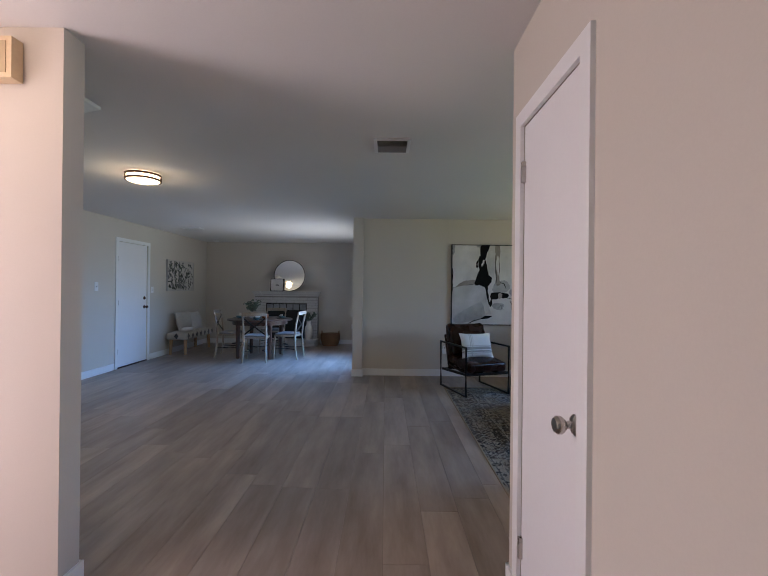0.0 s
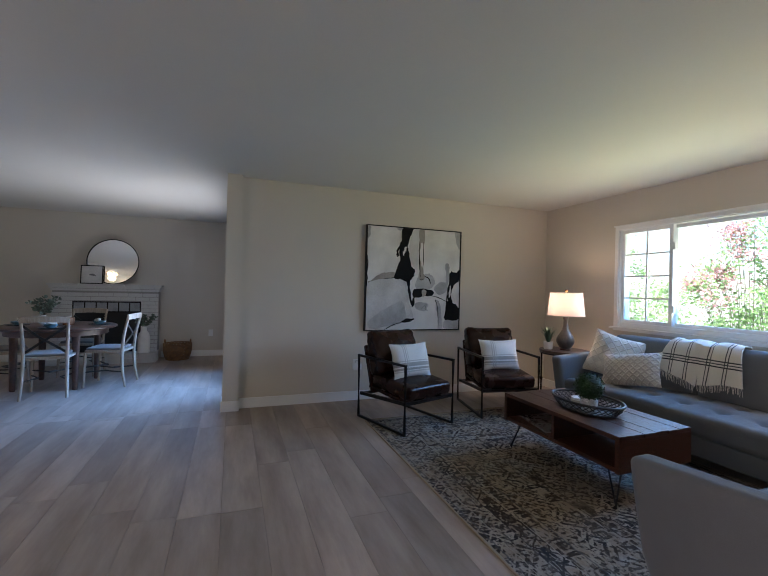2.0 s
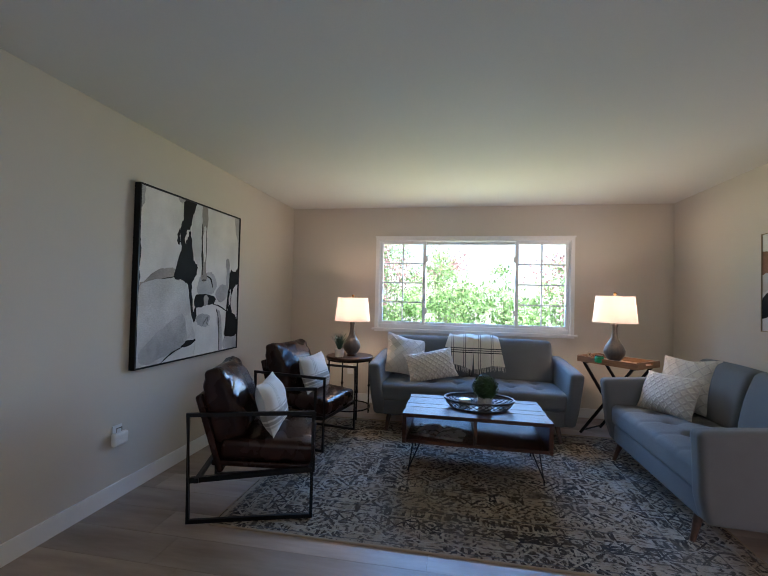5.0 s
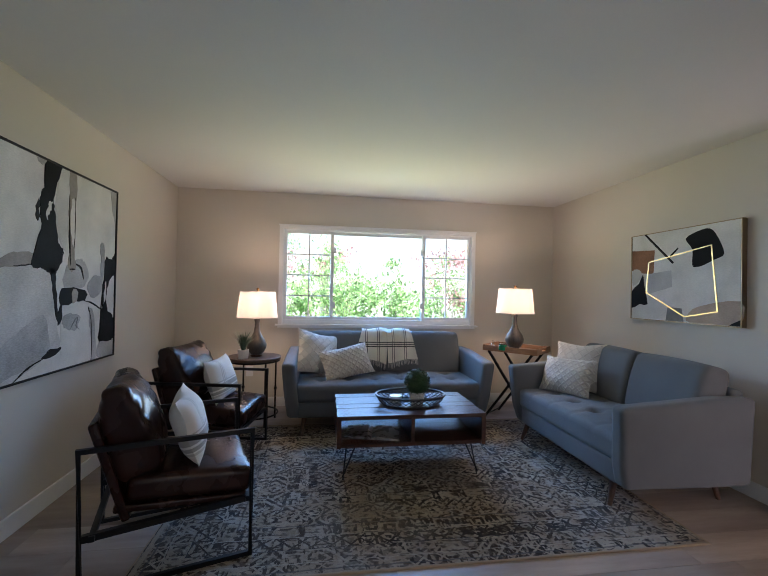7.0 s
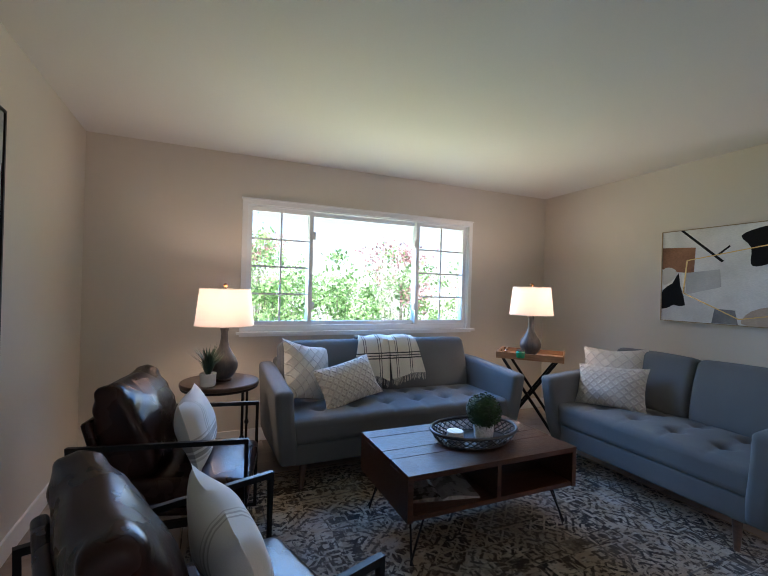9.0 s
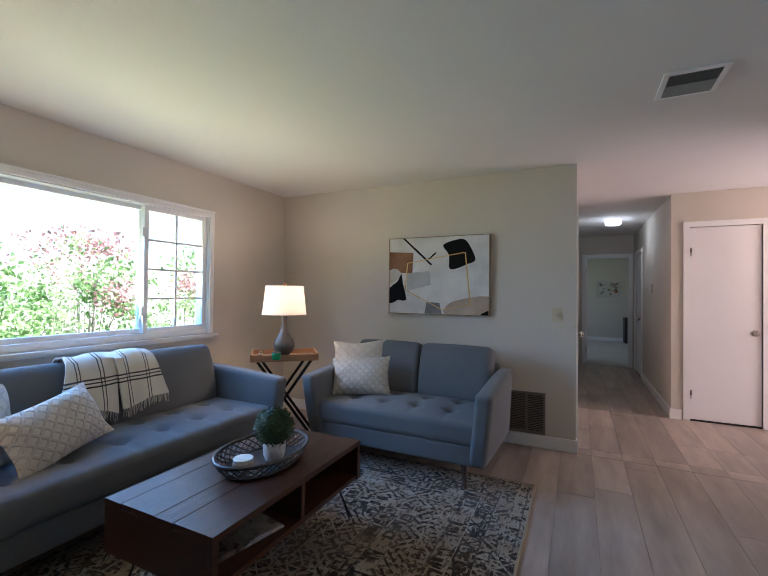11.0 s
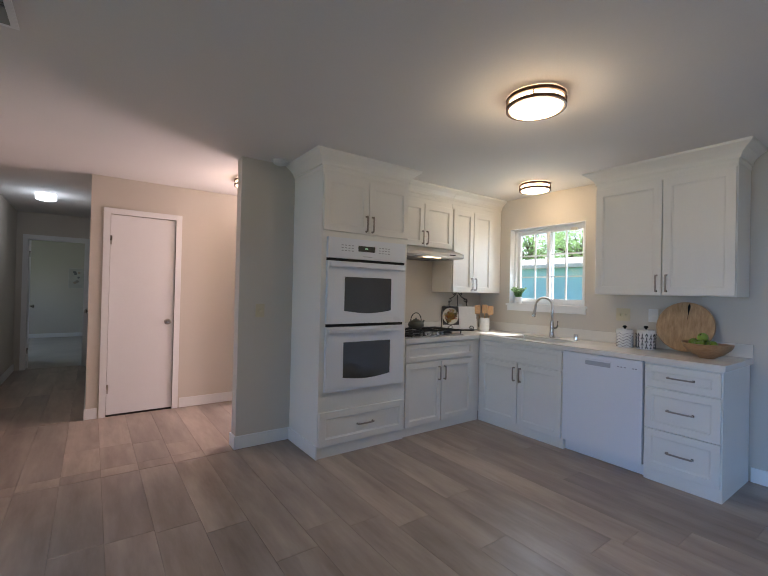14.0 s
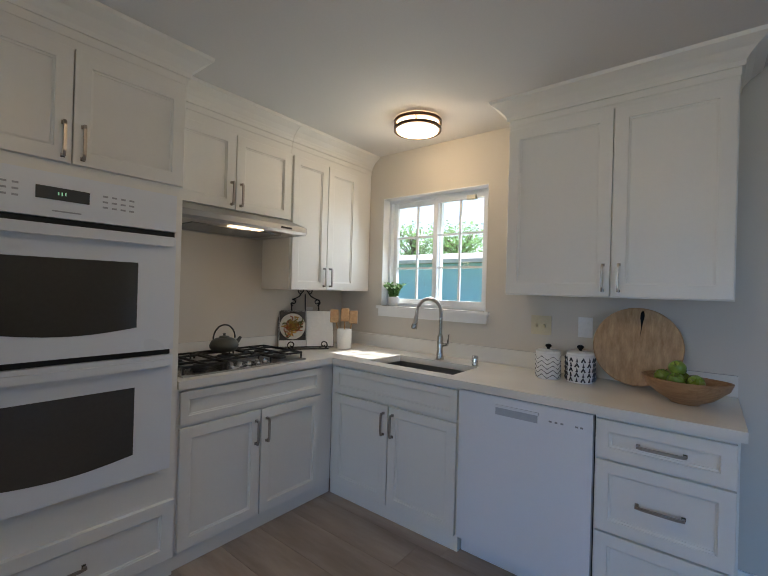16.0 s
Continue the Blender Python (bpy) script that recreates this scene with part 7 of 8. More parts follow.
def cookbook():
    m = pose(-3.83, 1.985, 0.9065, 0, 0, 147) @ Matrix.Scale(1.3, 4)
    e = thing("cookbook_stand", m, "black scrolled iron cookbook stand on the counter", "book stand")
    lean = pose(0, 0.03, 0.02, -14, 0, 0)
    bm = bmesh.new()
    tube([(-0.12, -0.055, 0.006), (0.12, -0.055, 0.006)], 0.004, 6, bm)
    for s in (-1, 1):
        tube([(s * 0.08, -0.055, 0.006), (s * 0.08, 0.10, 0.006)], 0.004, 6, bm)
        sp = [(s * (0.09 + 0.020 * math.cos(a) * (1 - a / 9)), -0.060, 0.030 + 0.020 * math.sin(a) * (1 - a / 9)) for a in np.linspace(-1.6, 6.0, 22)]
        tube(sp, 0.0035, 5, bm)
    part("foot", bm, M_IRON, e)
    bm = bmesh.new()
    tube([(0, 0, 0.0), (0, 0, 0.30)], 0.004, 6, bm)
    for s in (-1, 1):
        tube([(s * 0.08, 0, 0.0), (s * 0.08, 0, 0.24)], 0.004, 6, bm)
        tube([(s * 0.08, 0, 0.24), (s * 0.085, 0, 0.262), (s * 0.06, 0, 0.272), (s * 0.035, 0, 0.285), (s * 0.015, 0, 0.315)], 0.0038, 6, bm)
        for cx, cz, r0 in ((0.07, 0.250, 0.018), (0.022, 0.322, 0.019)):
            tube([(s * (cx + r0 * math.cos(a) * (1 - a / 9)), 0, cz + r0 * math.sin(a) * (1 - a / 9)) for a in np.linspace(-1.5, 6.0, 22)], 0.0035, 5, bm)
    part("scrolled_back", turned(bm, lean), M_IRON, e)
    bk = thing("cookbook", m @ Matrix.Translation((0, -0.006, 0.0)), "open cookbook with a pasta photo on the stand", "book")
    lean2 = Matrix.Translation((0, 0, 0.012)) @ pose(0, 0.005, 0, -14, 0, 0)
    part("left_page", turned(box(-0.155, -0.001, -0.012, 0.0, 0, 0.205, 0.002), lean2), surf("white_page", (0.74, 0.74, 0.73), 0.6), bk)
    part("right_page", turned(box(0.001, 0.155, -0.012, 0.0, 0, 0.205, 0.002), lean2), surf("white_page_plain", (0.76, 0.755, 0.74), 0.6), bk)
    part("cover", turned(box(-0.16, 0.16, 0.0005, 0.004, -0.003, 0.21), lean2), P_BLACK, bk)
    rr = random.Random(5)
    ph = part("photo", turned(box(-0.152, -0.004, -0.0128, -0.0122, 0.035, 0.203), lean2), surf("photo_dark", (0.04, 0.035, 0.035), 0.35, vary=0.4, big=20), bk, "printed photo of pasta")
    plate_ = turned(prism([(-0.078 + 0.072 * math.cos(a), 0.115 + 0.075 * math.sin(a)) for a in np.linspace(0, 2 * math.pi, 24, endpoint=False)], 0, 0.0008), pose(0, 0, 0, 90, 0, 0))
    part("printed_plate", turned(plate_, lean2 @ Matrix.Translation((0, -0.0128, 0))), surf("print_cream", (0.62, 0.60, 0.52), 0.5), ph)
    for mt in (surf("print_yellow", (0.55, 0.33, 0.06), 0.5, vary=0.3, big=40), surf("print_red", (0.40, 0.09, 0.03), 0.5, vary=0.3, big=40), surf("print_green", (0.10, 0.13, 0.03), 0.5, vary=0.3, big=40)):
        bm = bmesh.new()
        for _ in range(26):
            a, r = rr.uniform(0, 6.28), rr.uniform(0, 0.060)
            cx, cz = -0.078 + r * math.cos(a), 0.115 + r * math.sin(a)
            b0 = rr.uniform(0, 6.28)
            tube([(cx + 0.014 * math.cos(b0 + k * 0.9), -0.0015 - rr.uniform(0, 0.001), cz + 0.014 * math.sin(b0 + k * 0.9)) for k in range(4)], 0.003, 4, bm)
        part("printed_food", turned(bm, lean2 @ Matrix.Translation((0, -0.0128, 0))), mt, ph)


cookbook()


def canister(m, label, bands):
    c = thing("canister", m, label, "canister")
    part("jar", lathe([(0, 0), (0.052, 0), (0.056, 0.006), (0.057, 0.115), (0.054, 0.12), (0, 0.12)], 32), M_CERAMIC, c, smooth=True)
    ink = surf("black_glaze", (0.03, 0.03, 0.035), 0.35)
    bm = bmesh.new()
    n = 14
    for i in range(n):
        for j in range(5):
            a, z = 2 * math.pi * i / n, 0.014 + j * 0.021
            if bands == "chevron":
                s = 1 if i % 2 else -1
                pts = [(a - math.pi / n, z - s * 0.009), (a + math.pi / n, z + s * 0.009)]
                rad = 0.0016
            else:
                q = (i + j) % 2
                pts = [(a - 0.14 * (1 if q else 0.3), z - 0.007), (a, z + 0.007), (a + 0.14 * (1 if q else 0.3), z - 0.007)]
                rad = 0.0032
            tube([(0.0572 * math.cos(t), 0.0572 * math.sin(t), zz) for t, zz in pts], rad, 4, bm)
    part("glaze_pattern", bm, ink, c, "dark painted pattern")
    part("lid", lathe([(0, 0.1202), (0.055, 0.1202), (0.056, 0.128), (0.046, 0.134), (0, 0.136)], 32), M_CERAMIC, c, smooth=True)
    part("lid_knob", lathe([(0, 0.136), (0.007, 0.136), (0.007, 0.142), (0.015, 0.150), (0.012, 0.158), (0, 0.162)], 16), P_BLACK, c, smooth=True)


canister(pose(-4.13, 3.645, 0.9065) @ Matrix.Scale(1.15, 4), "white ceramic canister with grey chevrons and lid", "chevron")
canister(pose(-4.15, 3.803, 0.9065) @ Matrix.Scale(1.2, 4), "white ceramic canister with black motifs and lid", "motif")
bm = lathe([(0, 0), (0.196, 0), (0.200, 0.004), (0.200, 0.018), (0.196, 0.022), (0, 0.022)], 56)
cb = thing("cutting_board", pose(WEST + 0.090, 4.045, 0.908, 0, 0, 90), "round wooden cutting board leaning on the wall", "cutting board")
part("board", turned(bm, Matrix.Translation((0, 0, 0.199)) @ pose(0, 0, 0, 78, 0, 0)), wood("maple_board", (0.34, 0.19, 0.085), (0.62, 0.42, 0.23), 0.5, 5.0, (10, 10, 1.2)), cb, smooth=True)
part("knot_crack", turned(prism(smooth_outline([(-0.006, 0.05), (0.004, 0.12), (0.010, 0.16), (0.002, 0.185), (-0.009, 0.16), (-0.004, 0.10)]), 0.0221, 0.0226), Matrix.Translation((0.02, 0, 0.199)) @ pose(0, 0, 0, 78, 0, 0)), P_BLACK, cb, "dark natural crack")
bw = thing("fruit_bowl", pose(-4.02, 4.255, 0.9065, 0, 0, 70) @ Matrix.Scale(0.90, 4), "carved wooden oval bowl with green apples", "bowl")
prof = [(0, 0), (0.05, 0), (0.06, 0.012), (0.10, 0.035), (0.148, 0.080), (0.160, 0.115), (0.154, 0.117), (0.138, 0.085), (0.09, 0.045), (0.045, 0.028), (0, 0.026)]
bm = lathe(prof, 40)
for v in bm.verts:
    v.co.x *= 1.18
    v.co.y *= 0.84
    v.co.z += 0.16 * v.co.x * v.co.x * (v.co.z > 0.05) * (1.6 if v.co.x > 0 else 0.6)
part("bowl", bm, wood("mango_wood_bowl", (0.26, 0.135, 0.06), (0.48, 0.29, 0.15), 0.45, 6.0), bw, smooth=True)
M_APPLE = surf("green_apple", (0.20, 0.30, 0.035), 0.3, vary=0.2, big=12, fine=60, coat=0.2)
for i, (x, y, z) in enumerate(((-0.090, -0.02, 0.112), (-0.030, 0.045, 0.104), (-0.020, -0.045, 0.108), (-0.035, 0.005, 0.162), (0.045, 0.0, 0.106))):
    ap = part("apple", turned(lathe([(0, -0.030), (0.015, -0.035), (0.032, -0.022), (0.038, 0.0), (0.034, 0.02), (0.018, 0.034), (0.006, 0.030), (0, 0.025)], 20), pose(x, y, z, 15 * i, 20 - 9 * i, 0)), M_APPLE, bw, "green apple", True)
    part("stem", turned(tube([(0, 0, 0.026), (0.003, 0, 0.046)], 0.0015, 5), pose(x, y, z, 15 * i, 20 - 9 * i, 0)), M_WALNUT, ap)


def leafy(count, spread, height, size, seed, round_=False):
    """Stems that fan out from a pot, set with leaves in pairs."""
    rng = random.Random(seed)
    stems, leaves = bmesh.new(), bmesh.new()
    for _ in range(count):
        a, r, h = rng.uniform(0, 6.28), rng.uniform(0.3, 1.0) * spread, rng.uniform(0.6, 1.0) * height
        tip = Vector((math.cos(a) * r, math.sin(a) * r, h))
        mid = Vector((math.cos(a) * r * 0.35, math.sin(a) * r * 0.35, h * 0.6))
        pts = [Vector((0, 0, 0)).lerp(mid, t).lerp(mid.lerp(tip, t), t) for t in np.linspace(0, 1, 7)]
        tube(pts, 0.0016, 4, stems)
        for i, p in enumerate(pts[2:]):
            for s in (0, 1, 2):
                d = Vector((rng.uniform(-1, 1), rng.uniform(-1, 1), rng.uniform(-0.3, 0.8))).normalized()
                n = d.orthogonal().normalized()
                sd = d.cross(n)
                k = size * rng.uniform(0.7, 1.2)
                wd = 0.42 if round_ else 0.25
                v = [leaves.verts.new(p + d * k * u + sd * k * w + n * k * 0.12 * c) for u, w, c in ((0, 0, 0), (0.35, wd, 1), (0.75, wd * 0.8, 1), (1, 0, 0), (0.75, -wd * 0.8, 1), (0.35, -wd, 1))]
                leaves.faces.new(v)
    return stems, leaves


p = thing("potted_herb", pose(WEST - 0.045, 2.37, KWIN[2] + 0.0005), "small green herb in a white pot on the window sill", "plant")
part("pot", lathe([(0, 0), (0.032, 0), (0.040, 0.065), (0.042, 0.072), (0.038, 0.072), (0.036, 0.055), (0, 0.055)], 24), M_CERAMIC, p, smooth=True)
st, lv = leafy(22, 0.075, 0.13, 0.034, 21)
part("stem", turned(st, Matrix.Translation((0, 0, 0.045))), M_LEAF, p)
part("foliage", turned(lv, Matrix.Translation((0, 0, 0.045))), surf("bright_herb_leaf", (0.10, 0.24, 0.04), 0.5, vary=0.3), p)

solid("cable_port", turned(lathe([(0, 0), (0.012, 0), (0.012, 0.004), (0.006, 0.005), (0, 0.005)], 16), pose(WEST + 0.0135, 4.78, 0.055, 0, 90, 0)), M_DARK, "small dark cable port in the baseboard", "cable port")

# ---- dining room ----
M_DARKTOP = wood("dark_table_wood", (0.05, 0.022, 0.016), (0.12, 0.06, 0.042), 0.3, 5.0, (10, 1.5, 10))
M_WASH = wood("whitewashed_oak", (0.27, 0.215, 0.16), (0.50, 0.425, 0.335), 0.55, 7.0, (10, 10, 1.5))
TBL = (-2.45, 7.97)
t = thing("dining_table", pose(TBL[0], TBL[1], 0), "round dark wooden dining table set for a meal", "table")
part("tabletop", lathe([(0, 0.712), (0.60, 0.712), (0.615, 0.720), (0.615, 0.735), (0.605, 0.742), (0, 0.742)], 56), M_DARKTOP, t, smooth=True)
part("apron", lathe([(0.50, 0.64), (0.52, 0.64), (0.52, 0.7115), (0.50, 0.7115), (0.50, 0.64)], 40), M_DARKTOP, t, smooth=True)
for a in (40, 130, 220, 310):
    x, y = 0.44 * math.cos(radians(a)), 0.44 * math.sin(radians(a))
    part("leg", lathe([(0, 0), (0.026, 0), (0.030, 0.02), (0.036, 0.30), (0.040, 0.55), (0.044, 0.6395), (0, 0.6395)], 18, None, (x, y)), M_DARKTOP, t, smooth=True)


def dining_chair(m):
    """Cross-back chair: front at +y, origin on the floor under the seat."""
    c = thing("dining_chair", m, "whitewashed wooden cross-back dining chair with a grey seat pad", "chair", "chairs round the table")
    for s in (-1, 1):
        part("back_leg", tube([(s * 0.205, -0.245, 0.0), (s * 0.195, -0.205, 0.20), (s * 0.190, -0.195, 0.44), (s * 0.195, -0.215, 0.65), (s * 0.205, -0.265, 0.88)], [0.014, 0.017, 0.019, 0.017, 0.015], 10), M_WASH, c, smooth=True)
        part("front_leg", tube([(s * 0.205, 0.215, 0.0), (s * 0.195, 0.20, 0.42)], [0.014, 0.019], 10), M_WASH, c, smooth=True)
    bm = prism([(-0.20, -0.20), (0.20, -0.20), (0.225, 0.10), (0.20, 0.21), (0.0, 0.235), (-0.20, 0.21), (-0.225, 0.10)], 0.425, 0.455)
    part("seat", soften(bm, 0.006, 2), M_WASH, c)
    part("seat_pad", soft_block(-0.19, 0.19, -0.17, 0.20, 0.4555, 0.485, 0.012, 0.008, n=6), fabric("grey_seat_pad", (0.22, 0.215, 0.21)), c, "grey seat pad", True)
    n = 8
    bm = bmesh.new()
    rail = [(0.215 * (2 * i / n - 1), -0.262 - 0.035 * math.sin(math.pi * i / n), 0.865 + 0.012 * math.sin(math.pi * i / n)) for i in range(n + 1)]
    tube(rail, 0, 4, bm, False, (0.022, 0.065))
    part("top_rail", soften(bm, 0.004, 1), M_WASH, c)
    for s in (-1, 1):
        part("cross_slat", soften(tube([(s * 0.19, -0.235, 0.80), (s * 0.06, -0.25, 0.69), (-s * 0.06, -0.235, 0.60), (-s * 0.185, -0.20, 0.50)], 0, 4, None, False, (0.008, 0.024)), 0), M_IRON, c, "dark metal cross brace")
    for z, rr in ((0.19, 0.0), (0.25, 0.02)):
        bm = tube([(0.205, -0.20, z), (0.10, 0.02, z), (0.205, 0.205, z)] if z < 0.2 else [(-0.20, 0.205, z), (0.0, 0.03, z), (0.20, 0.205, z)], 0.008, 8)
        part("stretcher", bm, M_IRON, c, "dark bent stretcher", True)
    part("stretcher", tube([(-0.205, -0.20, 0.19), (-0.10, 0.02, 0.19), (-0.205, 0.205, 0.19)], 0.008, 8), M_IRON, c, smooth=True)
    return c


first = dining_chair(pose(-2.36, 7.46, 0, 0, 0, 8))
for x, y, r in ((-1.86, 7.86, 82), (-3.02, 7.95, -84), (-2.38, 8.60, 178)):
    copy_thing(first, pose(x, y, 0, 0, 0, r))
for k, (a, r) in enumerate(((-82, 0.42), (5, 0.42), (178, 0.42), (95, 0.42))):
    x, y = TBL[0] + r * math.cos(radians(a)), TBL[1] + r * math.sin(radians(a))
    s = thing("place_setting", pose(x, y, 0.7425, 0, 0, a + 90), "dark plate with a teal bowl and folded napkin", "tableware", "places at the table")
    part("plate", lathe([(0, 0), (0.09, 0), (0.125, 0.010), (0.127, 0.013), (0.085, 0.006), (0, 0.005)], 32), surf("slate_plate", (0.05, 0.07, 0.085), 0.3), s, smooth=True)
    part("bowl", lathe([(0, 0.006), (0.035, 0.006), (0.065, 0.035), (0.068, 0.048), (0.062, 0.046), (0.03, 0.014), (0, 0.013)], 28), surf("teal_stoneware", (0.10, 0.20, 0.23), 0.3), s, smooth=True)
    part("napkin", turned(soft_block(-0.05, 0.05, -0.02, 0.02, 0, 0.035, 0.012, n=4), pose(0.0, 0.02, 0.045, 10, 12, 35)), M_LINEN, s, smooth=True)
for x, y in ((-2.50, 7.93), (-2.36, 8.0)):
    solid("copper_mug", lathe([(0, 0), (0.058, 0), (0.062, 0.01), (0.064, 0.085), (0.060, 0.09), (0.056, 0.084), (0.055, 0.01), (0, 0.01)], 28), surf("copper_brown", (0.30, 0.12, 0.05), 0.4, 0.3), "brown copper pot in the middle of the table", "pot", "pots on the table", smooth=True, at=pose(x, y, 0.7425))
M_EUC = surf("eucalyptus_leaf", (0.13, 0.18, 0.14), 0.6, vary=0.3, big=8, fine=30)


def eucalyptus(name, m, h, label, mat, seed, profile):
    p = thing(name, m, label, "plant")
    part("vase", lathe(profile, 28), mat, p, smooth=True)
    st, lv = leafy(11, h * 0.75, h, 0.05, seed, True)
    top = profile[-3][1]
    part("stem", turned(st, Matrix.Translation((0, 0, top - 0.04))), M_WALNUT, p)
    part("foliage", turned(lv, Matrix.Translation((0, 0, top - 0.04))), M_EUC, p)


eucalyptus("eucalyptus_vase", pose(-2.66, 8.10, 0.7425), 0.26, "eucalyptus branches in a small glass vase on the table", M_CERAMIC, 31, [(0, 0), (0.035, 0), (0.045, 0.02), (0.042, 0.08), (0.03, 0.11), (0.034, 0.12), (0.028, 0.11), (0, 0.02)])
# bench
b = thing("bench", pose(-4.09, 8.55, 0, 0, 0, 90), "woven boho bench with tassels on wooden legs", "bench")
M_BOHO = fabric("cream_boho_weave", (0.50, 0.45, 0.37), 120, bump=0.8)
part("seat", soft_block(-0.60, 0.60, -0.21, 0.21, 0.30, 0.44, 0.045, 0.015, n=10), M_BOHO, b, "cream woven seat", True)
for x in (-0.52, 0.52):
    for y in (-0.14, 0.14):
        part("leg", tube([(x, y, 0.30), (x * 1.03, y * 1.08, 0.0)], [0.034, 0.026], 14), M_SPOON, b, "round pale wooden leg", True)
M_TASSEL = fabric("charcoal_motif", (0.07, 0.065, 0.06), 200)
for i in range(7):
    x = -0.54 + i * 0.18
    bm = prism([(-0.045, 0), (0, -0.06), (0.045, 0), (0, 0.06)], 0, 0.004)
    part("diamond_motif", turned(bm, Matrix.Translation((x, -0.211, 0.375)) @ pose(0, 0, 0, 90, 0, 0)), M_TASSEL, b, "dark woven diamond")
for s in (-1, 1):
    part("diamond_motif", turned(prism([(-0.045, 0), (0, -0.06), (0.045, 0), (0, 0.06)], 0, 0.004), Matrix.Translation((0.601 * s, 0.0, 0.375)) @ pose(0, 0, 0, 90, 0, 90 * s)), M_TASSEL, b)
pillow("bench_pillow", pose(-4.17, 8.42, 0.64, -14, 0, 92), 0.64, 0.42, 0.17, M_BOHO, "large cream woven pillow on the bench", 41)
pillow("bench_pillow", pose(-4.13, 8.80, 0.63, -17, 0, 86), 0.50, 0.40, 0.15, M_KNIT, "cream knitted pillow on the bench", 42)
solid("folded_throw", turned(soft_block(-0.10, 0.10, -0.14, 0.14, 0, 0.07, 0.03, 0.01, n=5), pose(-4.0, 8.25, 0.452, 0, 0, 12)), M_LINEN, "folded cream throw on the bench", "throw", smooth=True)


def fireplace():
    f = thing("fireplace", Matrix.Identity(4), "white painted brick fireplace with a black firebox surround", "fireplace")
    M_BRICK = surf("white_painted_brick", (0.60, 0.59, 0.57), 0.6, vary=0.09, big=5, fine=70, bump=0.5, dist=0.006)
    x0, x1, yf, yb = -3.10, -1.60, 9.60, NORTH_DINING
    ox0, ox1, otop = -2.82, -1.86, 0.98
    part("core", boxes((x0 + 0.01, ox0, yf + 0.012, yb, 0.15, 1.19), (ox1, x1 - 0.01, yf + 0.012, yb, 0.15, 1.19), (ox0, ox1, yf + 0.012, yb, otop, 1.19)), surf("grey_mortar", (0.33, 0.32, 0.30), 0.9, vary=0.15), f)
    shared = {}

    def brick(xa, xb, z, h=0.056, y0=yf, d=0.09):
        key = (round(xb - xa, 3), h, d)
        if key not in shared:
            shared[key] = mesh_from(box(-(xb - xa) / 2 + 0.004, (xb - xa) / 2 - 0.004, 0, d, 0, h, 0.004, 1), "brick", M_BRICK)
        ob = new("brick", shared[key])
        ob.location = ((xa + xb) / 2, y0, z)
        ob.parent = f
    rr = random.Random(3)
    for row in range(15):
        z = 0.152 + row * 0.065
        for s0, s1 in (((x0, ox0), (ox1, x1)) if z < otop - 0.02 else ((x0, x1),)):
            x = s0 - (0.105 if row % 2 else 0)
            while x < s1 - 0.001:
                a, b2 = max(x, s0), min(x + 0.21, s1)
                if b2 - a > 0.03:
                    brick(a, b2, z, 0.056, yf - rr.uniform(0, 0.003), 0.012)
                x += 0.21
    for i, (z, out) in enumerate(((1.150, 0.012), (1.190, 0.030), (1.228, 0.05))):
        x = x0 - out
        while x < x1 + out - 0.01:
            b2 = min(x + 0.21, x1 + out)
            brick(x, b2, z, 0.034, yf - out, out + 0.2)
            x += 0.21
    x = x0 - 0.02
    while x < x1 + 0.02:
        b2 = min(x + 0.215, x1 + 0.02)
        brick(x, b2, 0.0, 0.072, 9.335, 0.27)
        brick(x, b2, 0.076, 0.072, 9.335, 0.27)
        x += 0.215
    part("firebox", boxes((ox0, ox1, yb - 0.06, yb - 0.04, 0.15, otop), (ox0, ox0 + 0.012, yf + 0.03, yb - 0.06, 0.15, otop), (ox1 - 0.012, ox1, yf + 0.03, yb - 0.06, 0.15, otop)), M_DARK, f, "near-black firebox")
    tile = surf("grey_glazed_tile", (0.28, 0.29, 0.30), 0.25, vary=0.2)
    part("tile_frame", boxes((ox0, ox1, yf + 0.01, yf + 0.03, 0.80, otop)), M_BLACK, f)
    for k in range(6):
        xa = ox0 + 0.02 + k * (ox1 - ox0 - 0.02) / 6
        part("tile", box(xa, xa + (ox1 - ox0 - 0.02) / 6 - 0.02, yf + 0.002, yf + 0.0095, 0.82, otop - 0.02, 0.002), tile, f)
    part("fire_screen", box(ox0 + 0.02, ox1 - 0.02, yf + 0.035, yf + 0.04, 0.15, 0.80), M_IRON, f, "black mesh fire screen")


fireplace()
m = thing("round_mirror", pose(-2.29, 9.66, 1.263, -3.5, 0, 0), "round black-framed mirror standing on the mantel", "mirror")
part("glass", turned(lathe([(0, 0), (0.362, 0), (0.362, 0.004), (0, 0.004)], 64), Matrix.Translation((0, 0.0, 0.375)) @ pose(0, 0, 0, 90, 0, 0)), surf("mirror_silver", (0.92, 0.92, 0.92), 0.02, 1.0, vary=0.0, bump=0.0, rvary=0.0), m)
part("frame", turned(lathe([(0.362, -0.004), (0.375, -0.004), (0.375, 0.016), (0.362, 0.016), (0.362, -0.004)], 64), Matrix.Translation((0, 0.0, 0.375)) @ pose(0, 0, 0, 90, 0, 0)), M_BLACK, m, "thin black ring frame")
art = framed("small_picture", pose(-2.57, 9.625, 1.263, -4, 0, 0), 0.31, 0.30, 0.02, M_BLACK, P_WHITE, "small black-framed feather print on the mantel", 0.014)
